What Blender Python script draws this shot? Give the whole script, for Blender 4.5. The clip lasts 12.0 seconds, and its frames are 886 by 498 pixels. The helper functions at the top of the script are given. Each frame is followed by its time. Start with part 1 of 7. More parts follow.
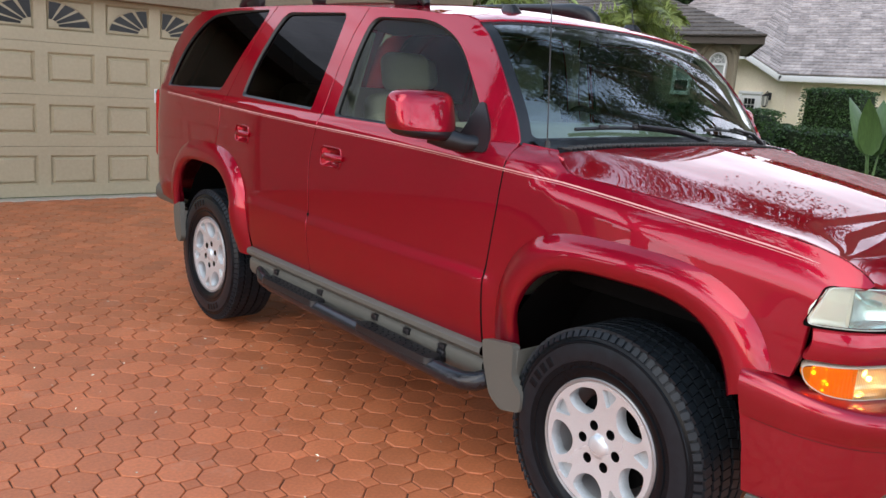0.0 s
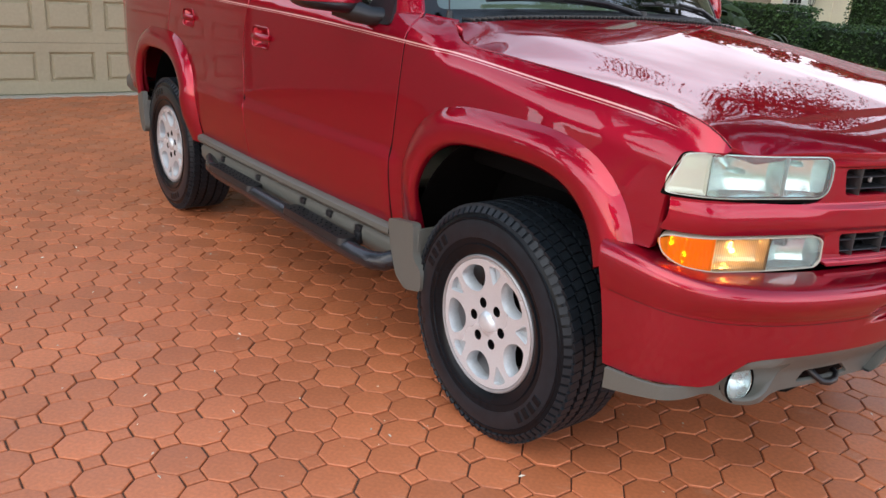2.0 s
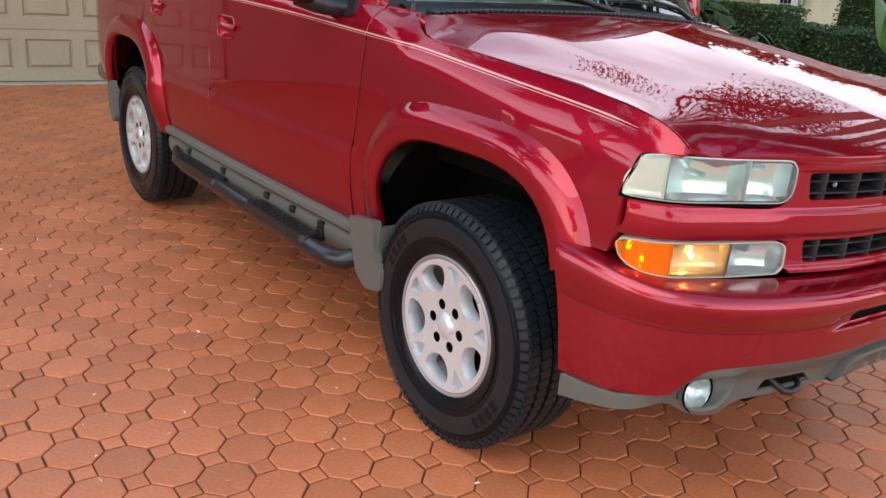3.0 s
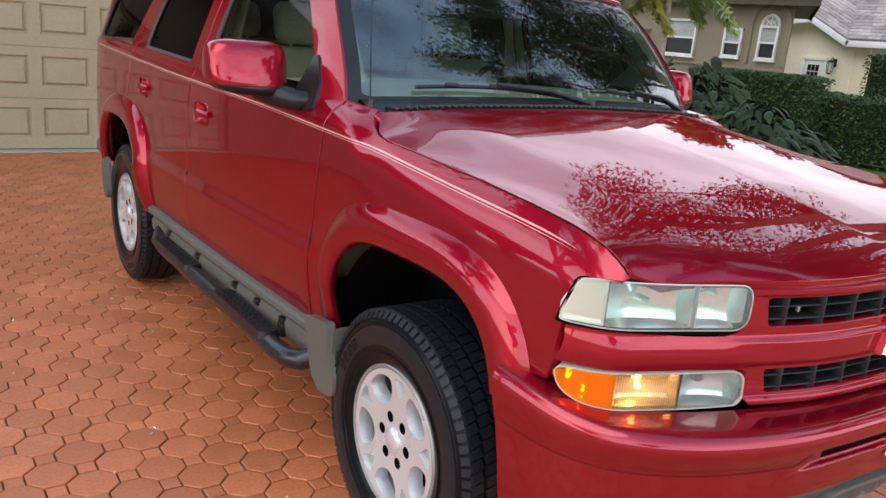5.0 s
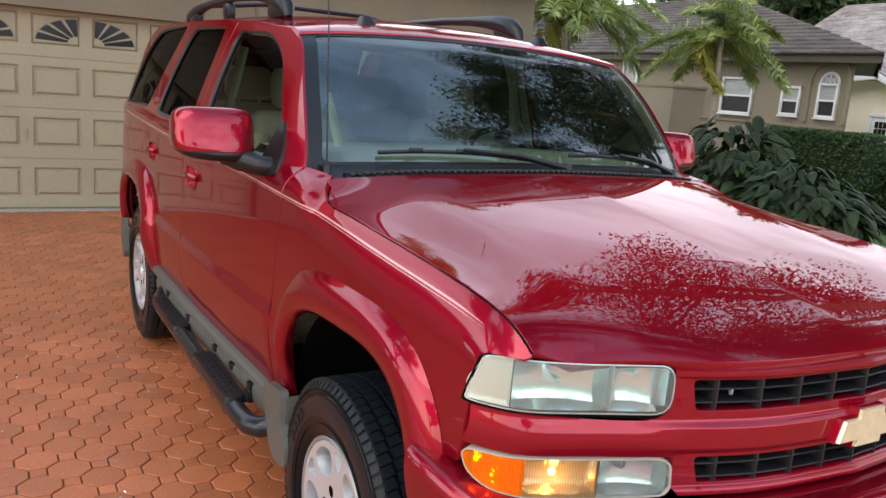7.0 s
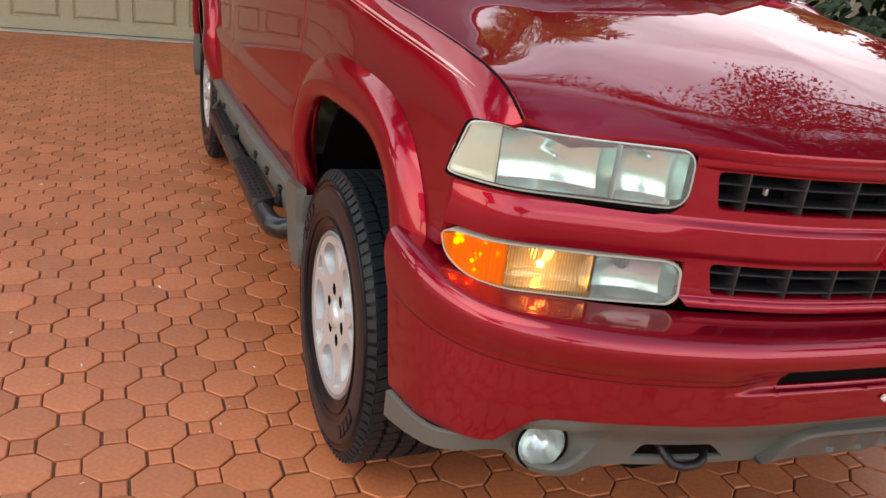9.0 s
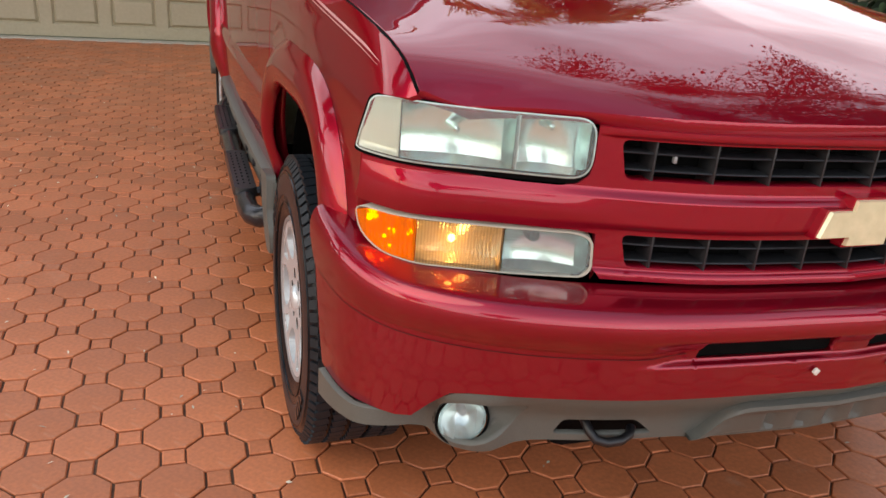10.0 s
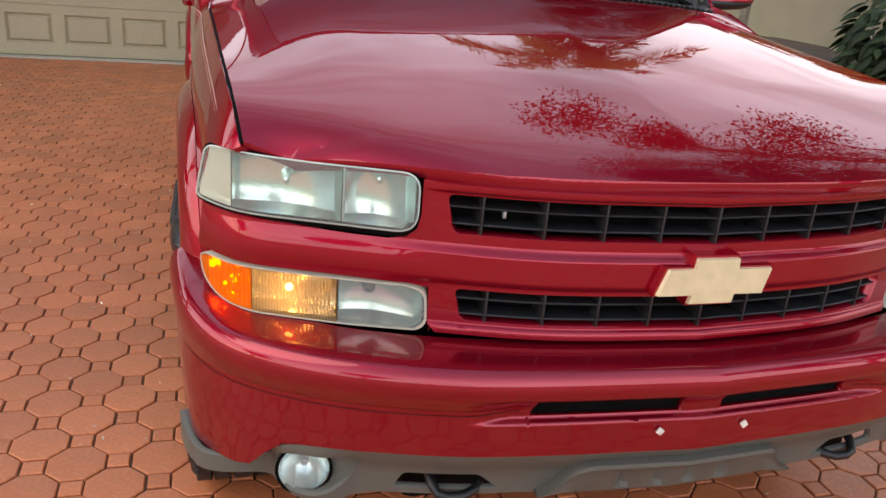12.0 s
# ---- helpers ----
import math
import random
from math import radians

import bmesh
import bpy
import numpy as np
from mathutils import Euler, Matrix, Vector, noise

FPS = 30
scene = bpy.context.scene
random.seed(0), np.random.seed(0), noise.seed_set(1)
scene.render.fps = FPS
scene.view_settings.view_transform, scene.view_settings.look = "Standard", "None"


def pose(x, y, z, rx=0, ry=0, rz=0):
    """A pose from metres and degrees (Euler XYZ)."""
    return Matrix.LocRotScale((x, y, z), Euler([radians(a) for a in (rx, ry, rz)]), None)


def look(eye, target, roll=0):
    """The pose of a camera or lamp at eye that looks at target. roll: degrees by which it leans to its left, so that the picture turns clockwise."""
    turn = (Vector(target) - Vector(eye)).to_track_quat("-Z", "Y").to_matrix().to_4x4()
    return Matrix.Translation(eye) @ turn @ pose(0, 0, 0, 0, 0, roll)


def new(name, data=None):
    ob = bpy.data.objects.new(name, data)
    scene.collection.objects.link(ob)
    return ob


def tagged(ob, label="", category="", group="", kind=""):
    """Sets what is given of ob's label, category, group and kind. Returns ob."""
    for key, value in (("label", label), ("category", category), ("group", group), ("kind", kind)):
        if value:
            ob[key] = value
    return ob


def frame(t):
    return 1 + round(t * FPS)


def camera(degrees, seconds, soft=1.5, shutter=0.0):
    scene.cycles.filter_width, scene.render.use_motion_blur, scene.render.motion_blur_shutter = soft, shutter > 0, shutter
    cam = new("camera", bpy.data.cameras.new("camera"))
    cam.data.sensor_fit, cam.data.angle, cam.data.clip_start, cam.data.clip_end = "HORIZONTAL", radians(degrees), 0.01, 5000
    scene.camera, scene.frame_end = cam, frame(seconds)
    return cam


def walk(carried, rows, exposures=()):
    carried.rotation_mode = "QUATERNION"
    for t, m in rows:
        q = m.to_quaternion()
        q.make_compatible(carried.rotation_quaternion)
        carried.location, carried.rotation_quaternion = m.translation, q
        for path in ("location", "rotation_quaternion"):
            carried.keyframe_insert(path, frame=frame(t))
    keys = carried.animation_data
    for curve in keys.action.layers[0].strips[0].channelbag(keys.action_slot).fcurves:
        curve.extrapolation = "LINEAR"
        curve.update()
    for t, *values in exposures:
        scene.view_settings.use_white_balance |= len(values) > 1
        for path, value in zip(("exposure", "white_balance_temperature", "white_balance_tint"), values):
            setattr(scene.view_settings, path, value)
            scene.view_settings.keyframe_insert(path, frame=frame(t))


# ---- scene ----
cam = camera(58.1, 12.0)
PATH = [
    (0, (-2.894, -1.464, 1.516), (-1.622, 0.022, 1.098), 4.2),
    (0.5, (-2.835, -1.513, 1.477), (-1.587, -0.034, 0.971), 4.4),
    (1, (-2.706, -1.603, 1.443), (-1.519, -0.101, 0.866), 4.1),
    (1.5, (-2.558, -1.694, 1.424), (-1.405, -0.182, 0.805), 3.7),
    (2, (-2.483, -1.764, 1.428), (-1.324, -0.266, 0.787), 3.9),
    (2.5, (-2.439, -1.784, 1.434), (-1.265, -0.301, 0.782), 4.5),
    (3, (-2.36, -1.762, 1.426), (-1.182, -0.283, 0.774), 5.0),
    (3.2, (-2.316, -1.755, 1.428), (-1.136, -0.275, 0.781), 5.2),
    (4.8, (-2.095, -1.754, 1.534), (-0.953, -0.206, 0.987), 5.4),
    (5, (-2.074, -1.76, 1.547), (-0.944, -0.195, 1.026), 5.1),
    (5.5, (-2.005, -1.787, 1.59), (-0.909, -0.179, 1.128), 5.0),
    (6, (-1.918, -1.822, 1.623), (-0.863, -0.174, 1.207), 4.8),
    (6.5, (-1.836, -1.864, 1.632), (-0.814, -0.19, 1.24), 4.7),
    (6.7, (-1.801, -1.875, 1.618), (-0.79, -0.194, 1.228), 4.6),
    (8.3, (-1.542, -1.895, 1.457), (-0.652, -0.195, 0.894), 6.2),
    (8.5, (-1.517, -1.883, 1.416), (-0.67, -0.179, 0.8), 6.9),
    (9, (-1.454, -1.868, 1.356), (-0.7, -0.16, 0.639), 7.3),
    (9.5, (-1.342, -1.913, 1.335), (-0.663, -0.185, 0.591), 6.3),
    (10, (-1.207, -1.977, 1.345), (-0.586, -0.223, 0.609), 4.8),
    (10.5, (-1.103, -2.054, 1.375), (-0.519, -0.281, 0.656), 3.8),
    (11, (-1.045, -2.086, 1.401), (-0.468, -0.308, 0.689), 3.9),
    (11.5, (-0.972, -2.073, 1.403), (-0.412, -0.288, 0.696), 4.6),
    (12, (-0.861, -2.048, 1.428), (-0.319, -0.256, 0.725), 5.0),
]
walk(cam, [(t, look(eye, target, roll)) for t, eye, target, roll in PATH], [(0.0, 0.22, 6350, 10), (3.0, 0.20, 6500, 10), (6.5, 0.16, 6550, 10), (9.0, 0.04, 7150, 10), (12.0, 0.00, 7000, 10)])

# ---- light ----
def build_world():
    w = bpy.data.worlds.new("sky")
    scene.world = w
    w.use_nodes = True
    nt = w.node_tree
    nt.nodes.clear()
    out = nt.nodes.new("ShaderNodeOutputWorld")
    bg = nt.nodes.new("ShaderNodeBackground")
    sky = nt.nodes.new("ShaderNodeTexSky")
    sky.sky_type = "NISHITA"
    sky.sun_disc = False
    sky.sun_elevation = radians(7)
    sky.sun_rotation = radians(SUN_TURN)
    sky.air_density, sky.dust_density, sky.ozone_density = 1.0, 2.0, 1.0
    # thin, broken cloud over the whole sky
    co = nt.nodes.new("ShaderNodeTexCoord")
    mp = nt.nodes.new("ShaderNodeMapping")
    mp.inputs["Scale"].default_value = (0.9, 0.9, 4.5)
    no = nt.nodes.new("ShaderNodeTexNoise")
    no.inputs["Scale"].default_value = 3.4
    no.inputs["Detail"].default_value = 7
    no.inputs["Roughness"].default_value = 0.58
    ramp = nt.nodes.new("ShaderNodeValToRGB")
    ramp.color_ramp.elements[0].position, ramp.color_ramp.elements[1].position = 0.36, 0.60
    ramp.color_ramp.elements[0].color = (0.55, 0.55, 0.55, 1)
    # brightest low over the roofs, greyer and bluer overhead
    sep = nt.nodes.new("ShaderNodeSeparateXYZ")
    nt.links.new(co.outputs["Generated"], sep.inputs[0])
    cloud = nt.nodes.new("ShaderNodeValToRGB")
    cr = cloud.color_ramp
    cr.interpolation = "EASE"
    for pos, k, tint in ((0.0, 0.88, (1.02, 0.99, 0.95)), (0.27, 0.88, (1.0, 0.99, 1.0)), (0.37, 0.70, (0.98, 0.98, 1.03)), (0.47, 0.60, (0.92, 0.97, 1.08)), (0.60, 0.45, (0.84, 0.97, 1.13)), (0.78, 0.31, (0.70, 0.96, 1.20)), (1.0, 0.23, (0.60, 0.95, 1.30))):
        el = cr.elements.new(pos) if 0 < pos < 1 else cr.elements[0 if pos == 0 else -1]
        el.color = (*(k * a * b / 30 for a, b in zip(tint, CLOUD)), 1)
    nt.links.new(sep.outputs["Z"], cloud.inputs[0])
    bright = nt.nodes.new("ShaderNodeVectorMath")
    bright.operation = "SCALE"
    bright.inputs["Scale"].default_value = 30.0
    nt.links.new(cloud.outputs[0], bright.inputs[0])
    mix = nt.nodes.new("ShaderNodeMix")
    mix.data_type = "RGBA"
    nt.links.new(co.outputs["Generated"], mp.inputs["Vector"])
    nt.links.new(mp.outputs[0], no.inputs["Vector"])
    nt.links.new(no.outputs["Fac"], ramp.inputs[0])
    nt.links.new(ramp.outputs[0], mix.inputs["Factor"])
    nt.links.new(sky.outputs[0], mix.inputs["A"])
    nt.links.new(bright.outputs[0], mix.inputs["B"])
    nt.links.new(mix.outputs["Result"], bg.inputs["Color"])
    bg.inputs["Strength"].default_value = SKY_STRENGTH
    nt.links.new(bg.outputs[0], out.inputs[0])
    sun = bpy.data.lights.new("sun", "SUN")
    sun.energy, sun.angle, sun.color = SUN_POWER, radians(50), (1.0, 0.91, 0.79)
    a, e = radians(SUN_TURN), radians(50)
    towards = Vector((math.sin(a) * math.cos(e), math.cos(a) * math.cos(e), math.sin(e)))
    new("sun", sun).matrix_world = look(tuple(towards * 30), (0, 0, 0))


# overcast evening: broad glow through the cloud above the garage
SUN_TURN, SUN_POWER, SKY_STRENGTH, CLOUD = 260.0, 1.30, 0.145, (19.8, 20.4, 22.8)
build_world()


# ---- materials ----
def node_material(name, build):
    m = bpy.data.materials.new(name)
    m.use_nodes = True
    nt = m.node_tree
    nt.nodes.clear()
    out = nt.nodes.new("ShaderNodeOutputMaterial")
    nt.links.new(build(nt), out.inputs[0])
    return m


def surface(name, colour, rough=0.6, metal=0.0, vary=0.15, grain=40.0, large=1.5, bump=0.15, bump_scale=120.0,
            second=None, coat=0.0, per_piece=0.0, island=0.0, stretch=(1, 1, 1), spec=0.5, stain=0.0, rough_vary=0.1, sheen=0.0):
    """A procedural surface: base colour varied at two scales, with fine relief and uneven gloss."""
    def build(nt):
        N, L = nt.nodes.new, nt.links.new
        bs = N("ShaderNodeBsdfPrincipled")
        co = N("ShaderNodeTexCoord")
        mp = N("ShaderNodeMapping")
        mp.inputs["Scale"].default_value = stretch
        L(co.outputs["Object"], mp.inputs[0])
        n1, n2, n3 = N("ShaderNodeTexNoise"), N("ShaderNodeTexNoise"), N("ShaderNodeTexNoise")
        for n, s, d in ((n1, large, 4), (n2, grain, 3), (n3, bump_scale, 3)):
            n.inputs["Scale"].default_value, n.inputs["Detail"].default_value = s, d
            L(mp.outputs[0], n.inputs["Vector"])
        a = N("ShaderNodeMix")
        a.data_type = "RGBA"
        c2 = second or tuple(min(1, c * (1 + 2.2 * vary)) for c in colour)
        a.inputs["A"].default_value = (*(c * (1 - vary) for c in colour), 1)
        a.inputs["B"].default_value = (*c2, 1)
        ad = N("ShaderNodeMath")
        ad.operation = "MULTIPLY_ADD"
        ad.inputs[1].default_value, ad.inputs[2].default_value = 0.55, 0.0
        L(n2.outputs["Fac"], ad.inputs[0])
        sm = N("ShaderNodeMath")
        sm.operation = "MULTIPLY_ADD"
        sm.inputs[1].default_value = 0.55
        L(n1.outputs["Fac"], sm.inputs[0])
        L(ad.outputs[0], sm.inputs[2])
        rg = N("ShaderNodeMapRange")
        rg.inputs["From Min"].default_value, rg.inputs["From Max"].default_value = 0.36, 0.74
        L(sm.outputs[0], rg.inputs["Value"])
        L(rg.outputs[0], a.inputs["Factor"])
        col = a.outputs["Result"]
        if per_piece or island:
            rnd = N("ShaderNodeObjectInfo").outputs["Random"] if per_piece else N("ShaderNodeNewGeometry").outputs["Random Per Island"]
            k = per_piece or island
            r2 = N("ShaderNodeMapRange")
            r2.inputs["To Min"].default_value, r2.inputs["To Max"].default_value = 1 - k, 1 + k
            L(rnd, r2.inputs["Value"])
            h = N("ShaderNodeHueSaturation")
            L(r2.outputs[0], h.inputs["Value"])
            L(col, h.inputs["Color"])
            col = h.outputs[0]
        if stain:
            ns = N("ShaderNodeTexNoise")
            ns.inputs["Scale"].default_value, ns.inputs["Detail"].default_value, ns.inputs["Roughness"].default_value = 5.0, 6, 0.7
            L(mp.outputs[0], ns.inputs["Vector"])
            rs = N("ShaderNodeMapRange")
            rs.inputs["From Min"].default_value, rs.inputs["From Max"].default_value = 0.60, 0.74
            rs.inputs["To Max"].default_value = stain
            L(ns.outputs["Fac"], rs.inputs["Value"])
            ms = N("ShaderNodeMix")
            ms.data_type = "RGBA"
            ms.inputs["B"].default_value = (0.66, 0.50, 0.38, 1)
            L(rs.outputs[0], ms.inputs["Factor"])
            L(col, ms.inputs["A"])
            col = ms.outputs["Result"]
        L(col, bs.inputs["Base Color"])
        rr = N("ShaderNodeMapRange")
        rr.inputs["To Min"].default_value, rr.inputs["To Max"].default_value = max(0.02, rough - rough_vary), min(1, rough + rough_vary)
        L(n1.outputs["Fac"], rr.inputs["Value"])
        L(rr.outputs[0], bs.inputs["Roughness"])
        bs.inputs["Metallic"].default_value = metal
        bs.inputs["Specular IOR Level"].default_value = spec
        bs.inputs["Coat Weight"].default_value = coat
        bs.inputs["Coat Roughness"].default_value = 0.03
        if bump:
            b = N("ShaderNodeBump")
            b.inputs["Strength"].default_value, b.inputs["Distance"].default_value = bump, 0.004
            L(n3.outputs["Fac"], b.inputs["Height"])
            L(b.outputs[0], bs.inputs["Normal"])
        return bs.outputs[0]
    return node_material(name, build)


def car_paint(name, colour, haze=0.006, ior=1.54):
    """Metallic base under clear lacquer, with faint orange peel and dust."""
    def build(nt):
        N, L = nt.nodes.new, nt.links.new
        bs = N("ShaderNodeBsdfPrincipled")
        co = N("ShaderNodeTexCoord")
        fl = N("ShaderNodeTexNoise")
        fl.inputs["Scale"].default_value, fl.inputs["Detail"].default_value = 900.0, 1
        L(co.outputs["Object"], fl.inputs["Vector"])
        mx = N("ShaderNodeMix")
        mx.data_type = "RGBA"
        mx.inputs["A"].default_value = (*(c * 0.86 for c in colour), 1)
        mx.inputs["B"].default_value = (*(c * 1.16 for c in colour), 1)
        L(fl.outputs["Fac"], mx.inputs["Factor"])
        L(mx.outputs["Result"], bs.inputs["Base Color"])
        du = N("ShaderNodeTexNoise")
        du.inputs["Scale"].default_value, du.inputs["Detail"].default_value = 3.0, 5
        L(co.outputs["Object"], du.inputs["Vector"])
        rr = N("ShaderNodeMapRange")
        rr.inputs["To Min"].default_value, rr.inputs["To Max"].default_value = haze, haze + 0.012
        L(du.outputs["Fac"], rr.inputs["Value"])
        bs.inputs["Metallic"].default_value = 0.72
        bs.inputs["Specular Tint"].default_value = (0.6, 0.02, 0.04, 1)
        bs.inputs["Specular IOR Level"].default_value = 0.0
        bs.inputs["Roughness"].default_value = 0.34
        bs.inputs["Coat Weight"].default_value = 0.95
        bs.inputs["Coat IOR"].default_value = ior
        L(rr.outputs[0], bs.inputs["Coat Roughness"])
        pe = N("ShaderNodeTexNoise")
        pe.inputs["Scale"].default_value, pe.inputs["Detail"].default_value = 55.0, 1
        L(co.outputs["Object"], pe.inputs["Vector"])
        b = N("ShaderNodeBump")
        b.inputs["Strength"].default_value, b.inputs["Distance"].default_value = 0.02, 0.001
        L(pe.outputs["Fac"], b.inputs["Height"])
        L(b.outputs[0], bs.inputs["Coat Normal"])
        return bs.outputs[0]
    return node_material(name, build)


def glass_pane(name, tint, gloss=1.0, ior=1.52):
    """A clear or tinted pane: light goes straight through, the surface mirrors by its angle."""
    def build(nt):
        N, L = nt.nodes.new, nt.links.new
        tr, gl, mx, fr = N("ShaderNodeBsdfTransparent"), N("ShaderNodeBsdfGlossy"), N("ShaderNodeMixShader"), N("ShaderNodeFresnel")
        tr.inputs["Color"].default_value = (*tint, 1)
        gl.inputs["Roughness"].default_value = 0.01
        gl.inputs["Color"].default_value = (gloss, gloss, gloss, 1)
        fr.inputs["IOR"].default_value = ior
        L(fr.outputs[0], mx.inputs[0])
        L(tr.outputs[0], mx.inputs[1])
        L(gl.outputs[0], mx.inputs[2])
        return mx.outputs[0]
    return node_material(name, build)


def glowing(name, colour, power):
    def build(nt):
        e = nt.nodes.new("ShaderNodeEmission")
        e.inputs["Color"].default_value, e.inputs["Strength"].default_value = (*colour, 1), power
        return e.outputs[0]
    return node_material(name, build)


RED = car_paint("red_metallic_paint", (0.355, 0.0065, 0.026))
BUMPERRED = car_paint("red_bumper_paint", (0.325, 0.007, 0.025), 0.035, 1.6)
GREY = surface("grey_plastic_cladding", (0.100, 0.102, 0.088), 0.5, vary=0.06, grain=300, bump=0.08, bump_scale=700)
BLACK = surface("black_plastic", (0.010, 0.010, 0.0115), 0.36, vary=0.1, grain=200, bump=0.08, bump_scale=500)
# near-black: shade of housings, gaps and holes is put into this colour
DEEP = surface("underbody_and_shade_black", (0.003, 0.003, 0.003), 0.9, spec=0.1, vary=0.3, grain=30, bump=0.2)
RUBBER = surface("tyre_rubber", (0.009, 0.013, 0.017), 0.45, spec=0.30, vary=0.25, grain=60, bump=0.12, bump_scale=400, rough_vary=0.15)
MARKS = surface("lighter_sidewall_band", (0.009, 0.013, 0.017), 0.30, spec=0.28, vary=0.3, grain=30, bump=0.05)
SHINE = surface("dressed_tyre_sidewall", (0.004, 0.006, 0.008), 0.20, spec=0.15, vary=0.2, grain=50, bump=0.06, bump_scale=300, rough_vary=0.12)
ALLOY = surface("machined_alloy", (0.68, 0.75, 0.79), 0.27, metal=0.50, vary=0.04, grain=300, bump=0.05, bump_scale=900)
RIMWALL = surface("grey_painted_rim_wall", (0.42, 0.46, 0.48), 0.40, metal=0.2, vary=0.08, grain=200, bump=0.03)
SILVER = surface("painted_silver", (0.34, 0.35, 0.36), 0.42, metal=0.5, vary=0.06, grain=200, bump=0.03)
CHROME = surface("chrome_reflector", (0.86, 0.89, 0.86), 0.28, metal=0.35, vary=0.03, bump=0.05, bump_scale=60, rough_vary=0.04)
GOLD = surface("gold_badge", (0.84, 0.85, 0.56), 0.22, metal=0.45, vary=0.10, grain=35, bump=0.12, bump_scale=70)
LEATHER = surface("beige_leather", (0.46, 0.42, 0.34), 0.55, vary=0.1, grain=80, bump=0.2, bump_scale=350)
CREAM = surface("cream_reflection_strip", (0.92, 0.74, 0.38), 0.6, vary=0.06, bump=0.1)
TRIM = surface("beige_interior_trim", (0.56, 0.55, 0.47), 0.65, vary=0.08, grain=120, bump=0.15, bump_scale=500)
DARKTRIM = surface("charcoal_interior", (0.03, 0.03, 0.032), 0.7, vary=0.1, bump=0.2)
STRIPE = surface("pinstripe_pink", (0.74, 0.36, 0.36), 0.35, vary=0.05, bump=0.0, coat=1.0)
WINDSCREEN = glass_pane("windscreen_glass", (0.36, 0.53, 0.47), 1.0, 2.35)
FRONTGLASS = glass_pane("front_side_glass", (0.62, 0.74, 0.66), 0.30, 1.5)
TINT = glass_pane("tinted_side_glass", (0.030, 0.033, 0.031), 0.28, 1.48)


def amber_lens(name, colour, alpha):
    def build(nt):
        N, L = nt.nodes.new, nt.links.new
        tr, bs, mx = N("ShaderNodeBsdfTransparent"), N("ShaderNodeBsdfPrincipled"), N("ShaderNodeMixShader")
        tr.inputs["Color"].default_value = (*colour, 1)
        bs.inputs["Base Color"].default_value = (*colour, 1)
        bs.inputs["Roughness"].default_value = 0.08
        wv = N("ShaderNodeTexWave")
        wv.inputs["Scale"].default_value = 42.0
        co = N("ShaderNodeTexCoord")
        L(co.outputs["Object"], wv.inputs["Vector"])
        b = N("ShaderNodeBump")
        b.inputs["Strength"].default_value, b.inputs["Distance"].default_value = 0.35, 0.004
        L(wv.outputs["Fac"], b.inputs["Height"])
        L(b.outputs[0], bs.inputs["Normal"])
        mx.inputs[0].default_value = alpha
        L(tr.outputs[0], mx.inputs[1])
        L(bs.outputs[0], mx.inputs[2])
        return mx.outputs[0]
    return node_material(name, build)


AMBER = amber_lens("amber_lens", (1.0, 0.24, 0.006), 0.55)
TAILRED = amber_lens("tail_lamp_red", (0.5, 0.01, 0.01), 0.7)


def ribbed_lens(name, tint, scale, strength, ior, haze, milky=None):
    """A clear moulded lens: mostly see-through, mirroring by angle on fine flutes."""
    def build(nt):
        N, L = nt.nodes.new, nt.links.new
        tr, gl, mx, fr = N("ShaderNodeBsdfTransparent"), N("ShaderNodeBsdfGlossy"), N("ShaderNodeMixShader"), N("ShaderNodeFresnel")
        tr.inputs["Color"].default_value = (*tint, 1)
        gl.inputs["Roughness"].default_value = 0.06
        wv, co, b = N("ShaderNodeTexWave"), N("ShaderNodeTexCoord"), N("ShaderNodeBump")
        wv.inputs["Scale"].default_value = scale
        L(co.outputs["Object"], wv.inputs["Vector"])
        b.inputs["Strength"].default_value, b.inputs["Distance"].default_value = strength, 0.003
        L(wv.outputs["Fac"], b.inputs["Height"])
        L(b.outputs[0], gl.inputs["Normal"])
        fr.inputs["IOR"].default_value = ior
        # aged plastic scatters a little light, more on the crests of the flutes
        df, hz, rg = N("ShaderNodeBsdfTranslucent" if milky else "ShaderNodeBsdfDiffuse"), N("ShaderNodeMixShader"), N("ShaderNodeMapRange")
        df.inputs["Color"].default_value = (*(milky or (0.82, 1.0, 0.97)), 1)
        rg.inputs["To Min"].default_value, rg.inputs["To Max"].default_value = haze * 0.85, haze * 1.15
        L(wv.outputs["Fac"], rg.inputs["Value"])
        L(rg.outputs[0], hz.inputs[0])
        L(tr.outputs[0], hz.inputs[1])
        L(df.outputs[0], hz.inputs[2])
        L(fr.outputs[0], mx.inputs[0])
        L(hz.outputs[0], mx.inputs[1])
        L(gl.outputs[0], mx.inputs[2])
        return mx.outputs[0]
    return node_material(name, build)


PALEAMBER = ribbed_lens("pale_prismatic_lens", (1.0, 0.92, 0.74), 60.0, 0.9, 1.6, 0.36, (1.0, 0.86, 0.58))
RIBBED = ribbed_lens("ribbed_clear_lens", (0.93, 0.97, 0.95), 48.0, 0.5, 1.6, 0.15)
HEADLENS = ribbed_lens("fluted_headlamp_lens", (0.95, 1.0, 0.98), 110.0, 0.30, 1.5, 0.13)
FOGLENS = ribbed_lens("fog_lamp_lens", (0.95, 0.97, 0.97), 4.0, 0.05, 1.45, 0.26)
MIRROR = surface("bright_reflector", (0.84, 0.98, 0.92), 0.20, metal=0.90, vary=0.03, bump=0.08, bump_scale=45, rough_vary=0.05)
SIDEREFLECTOR = surface("pale_side_reflector", (0.96, 0.95, 0.80), 0.25, metal=0.3, vary=0.05, bump=0.1, bump_scale=60)
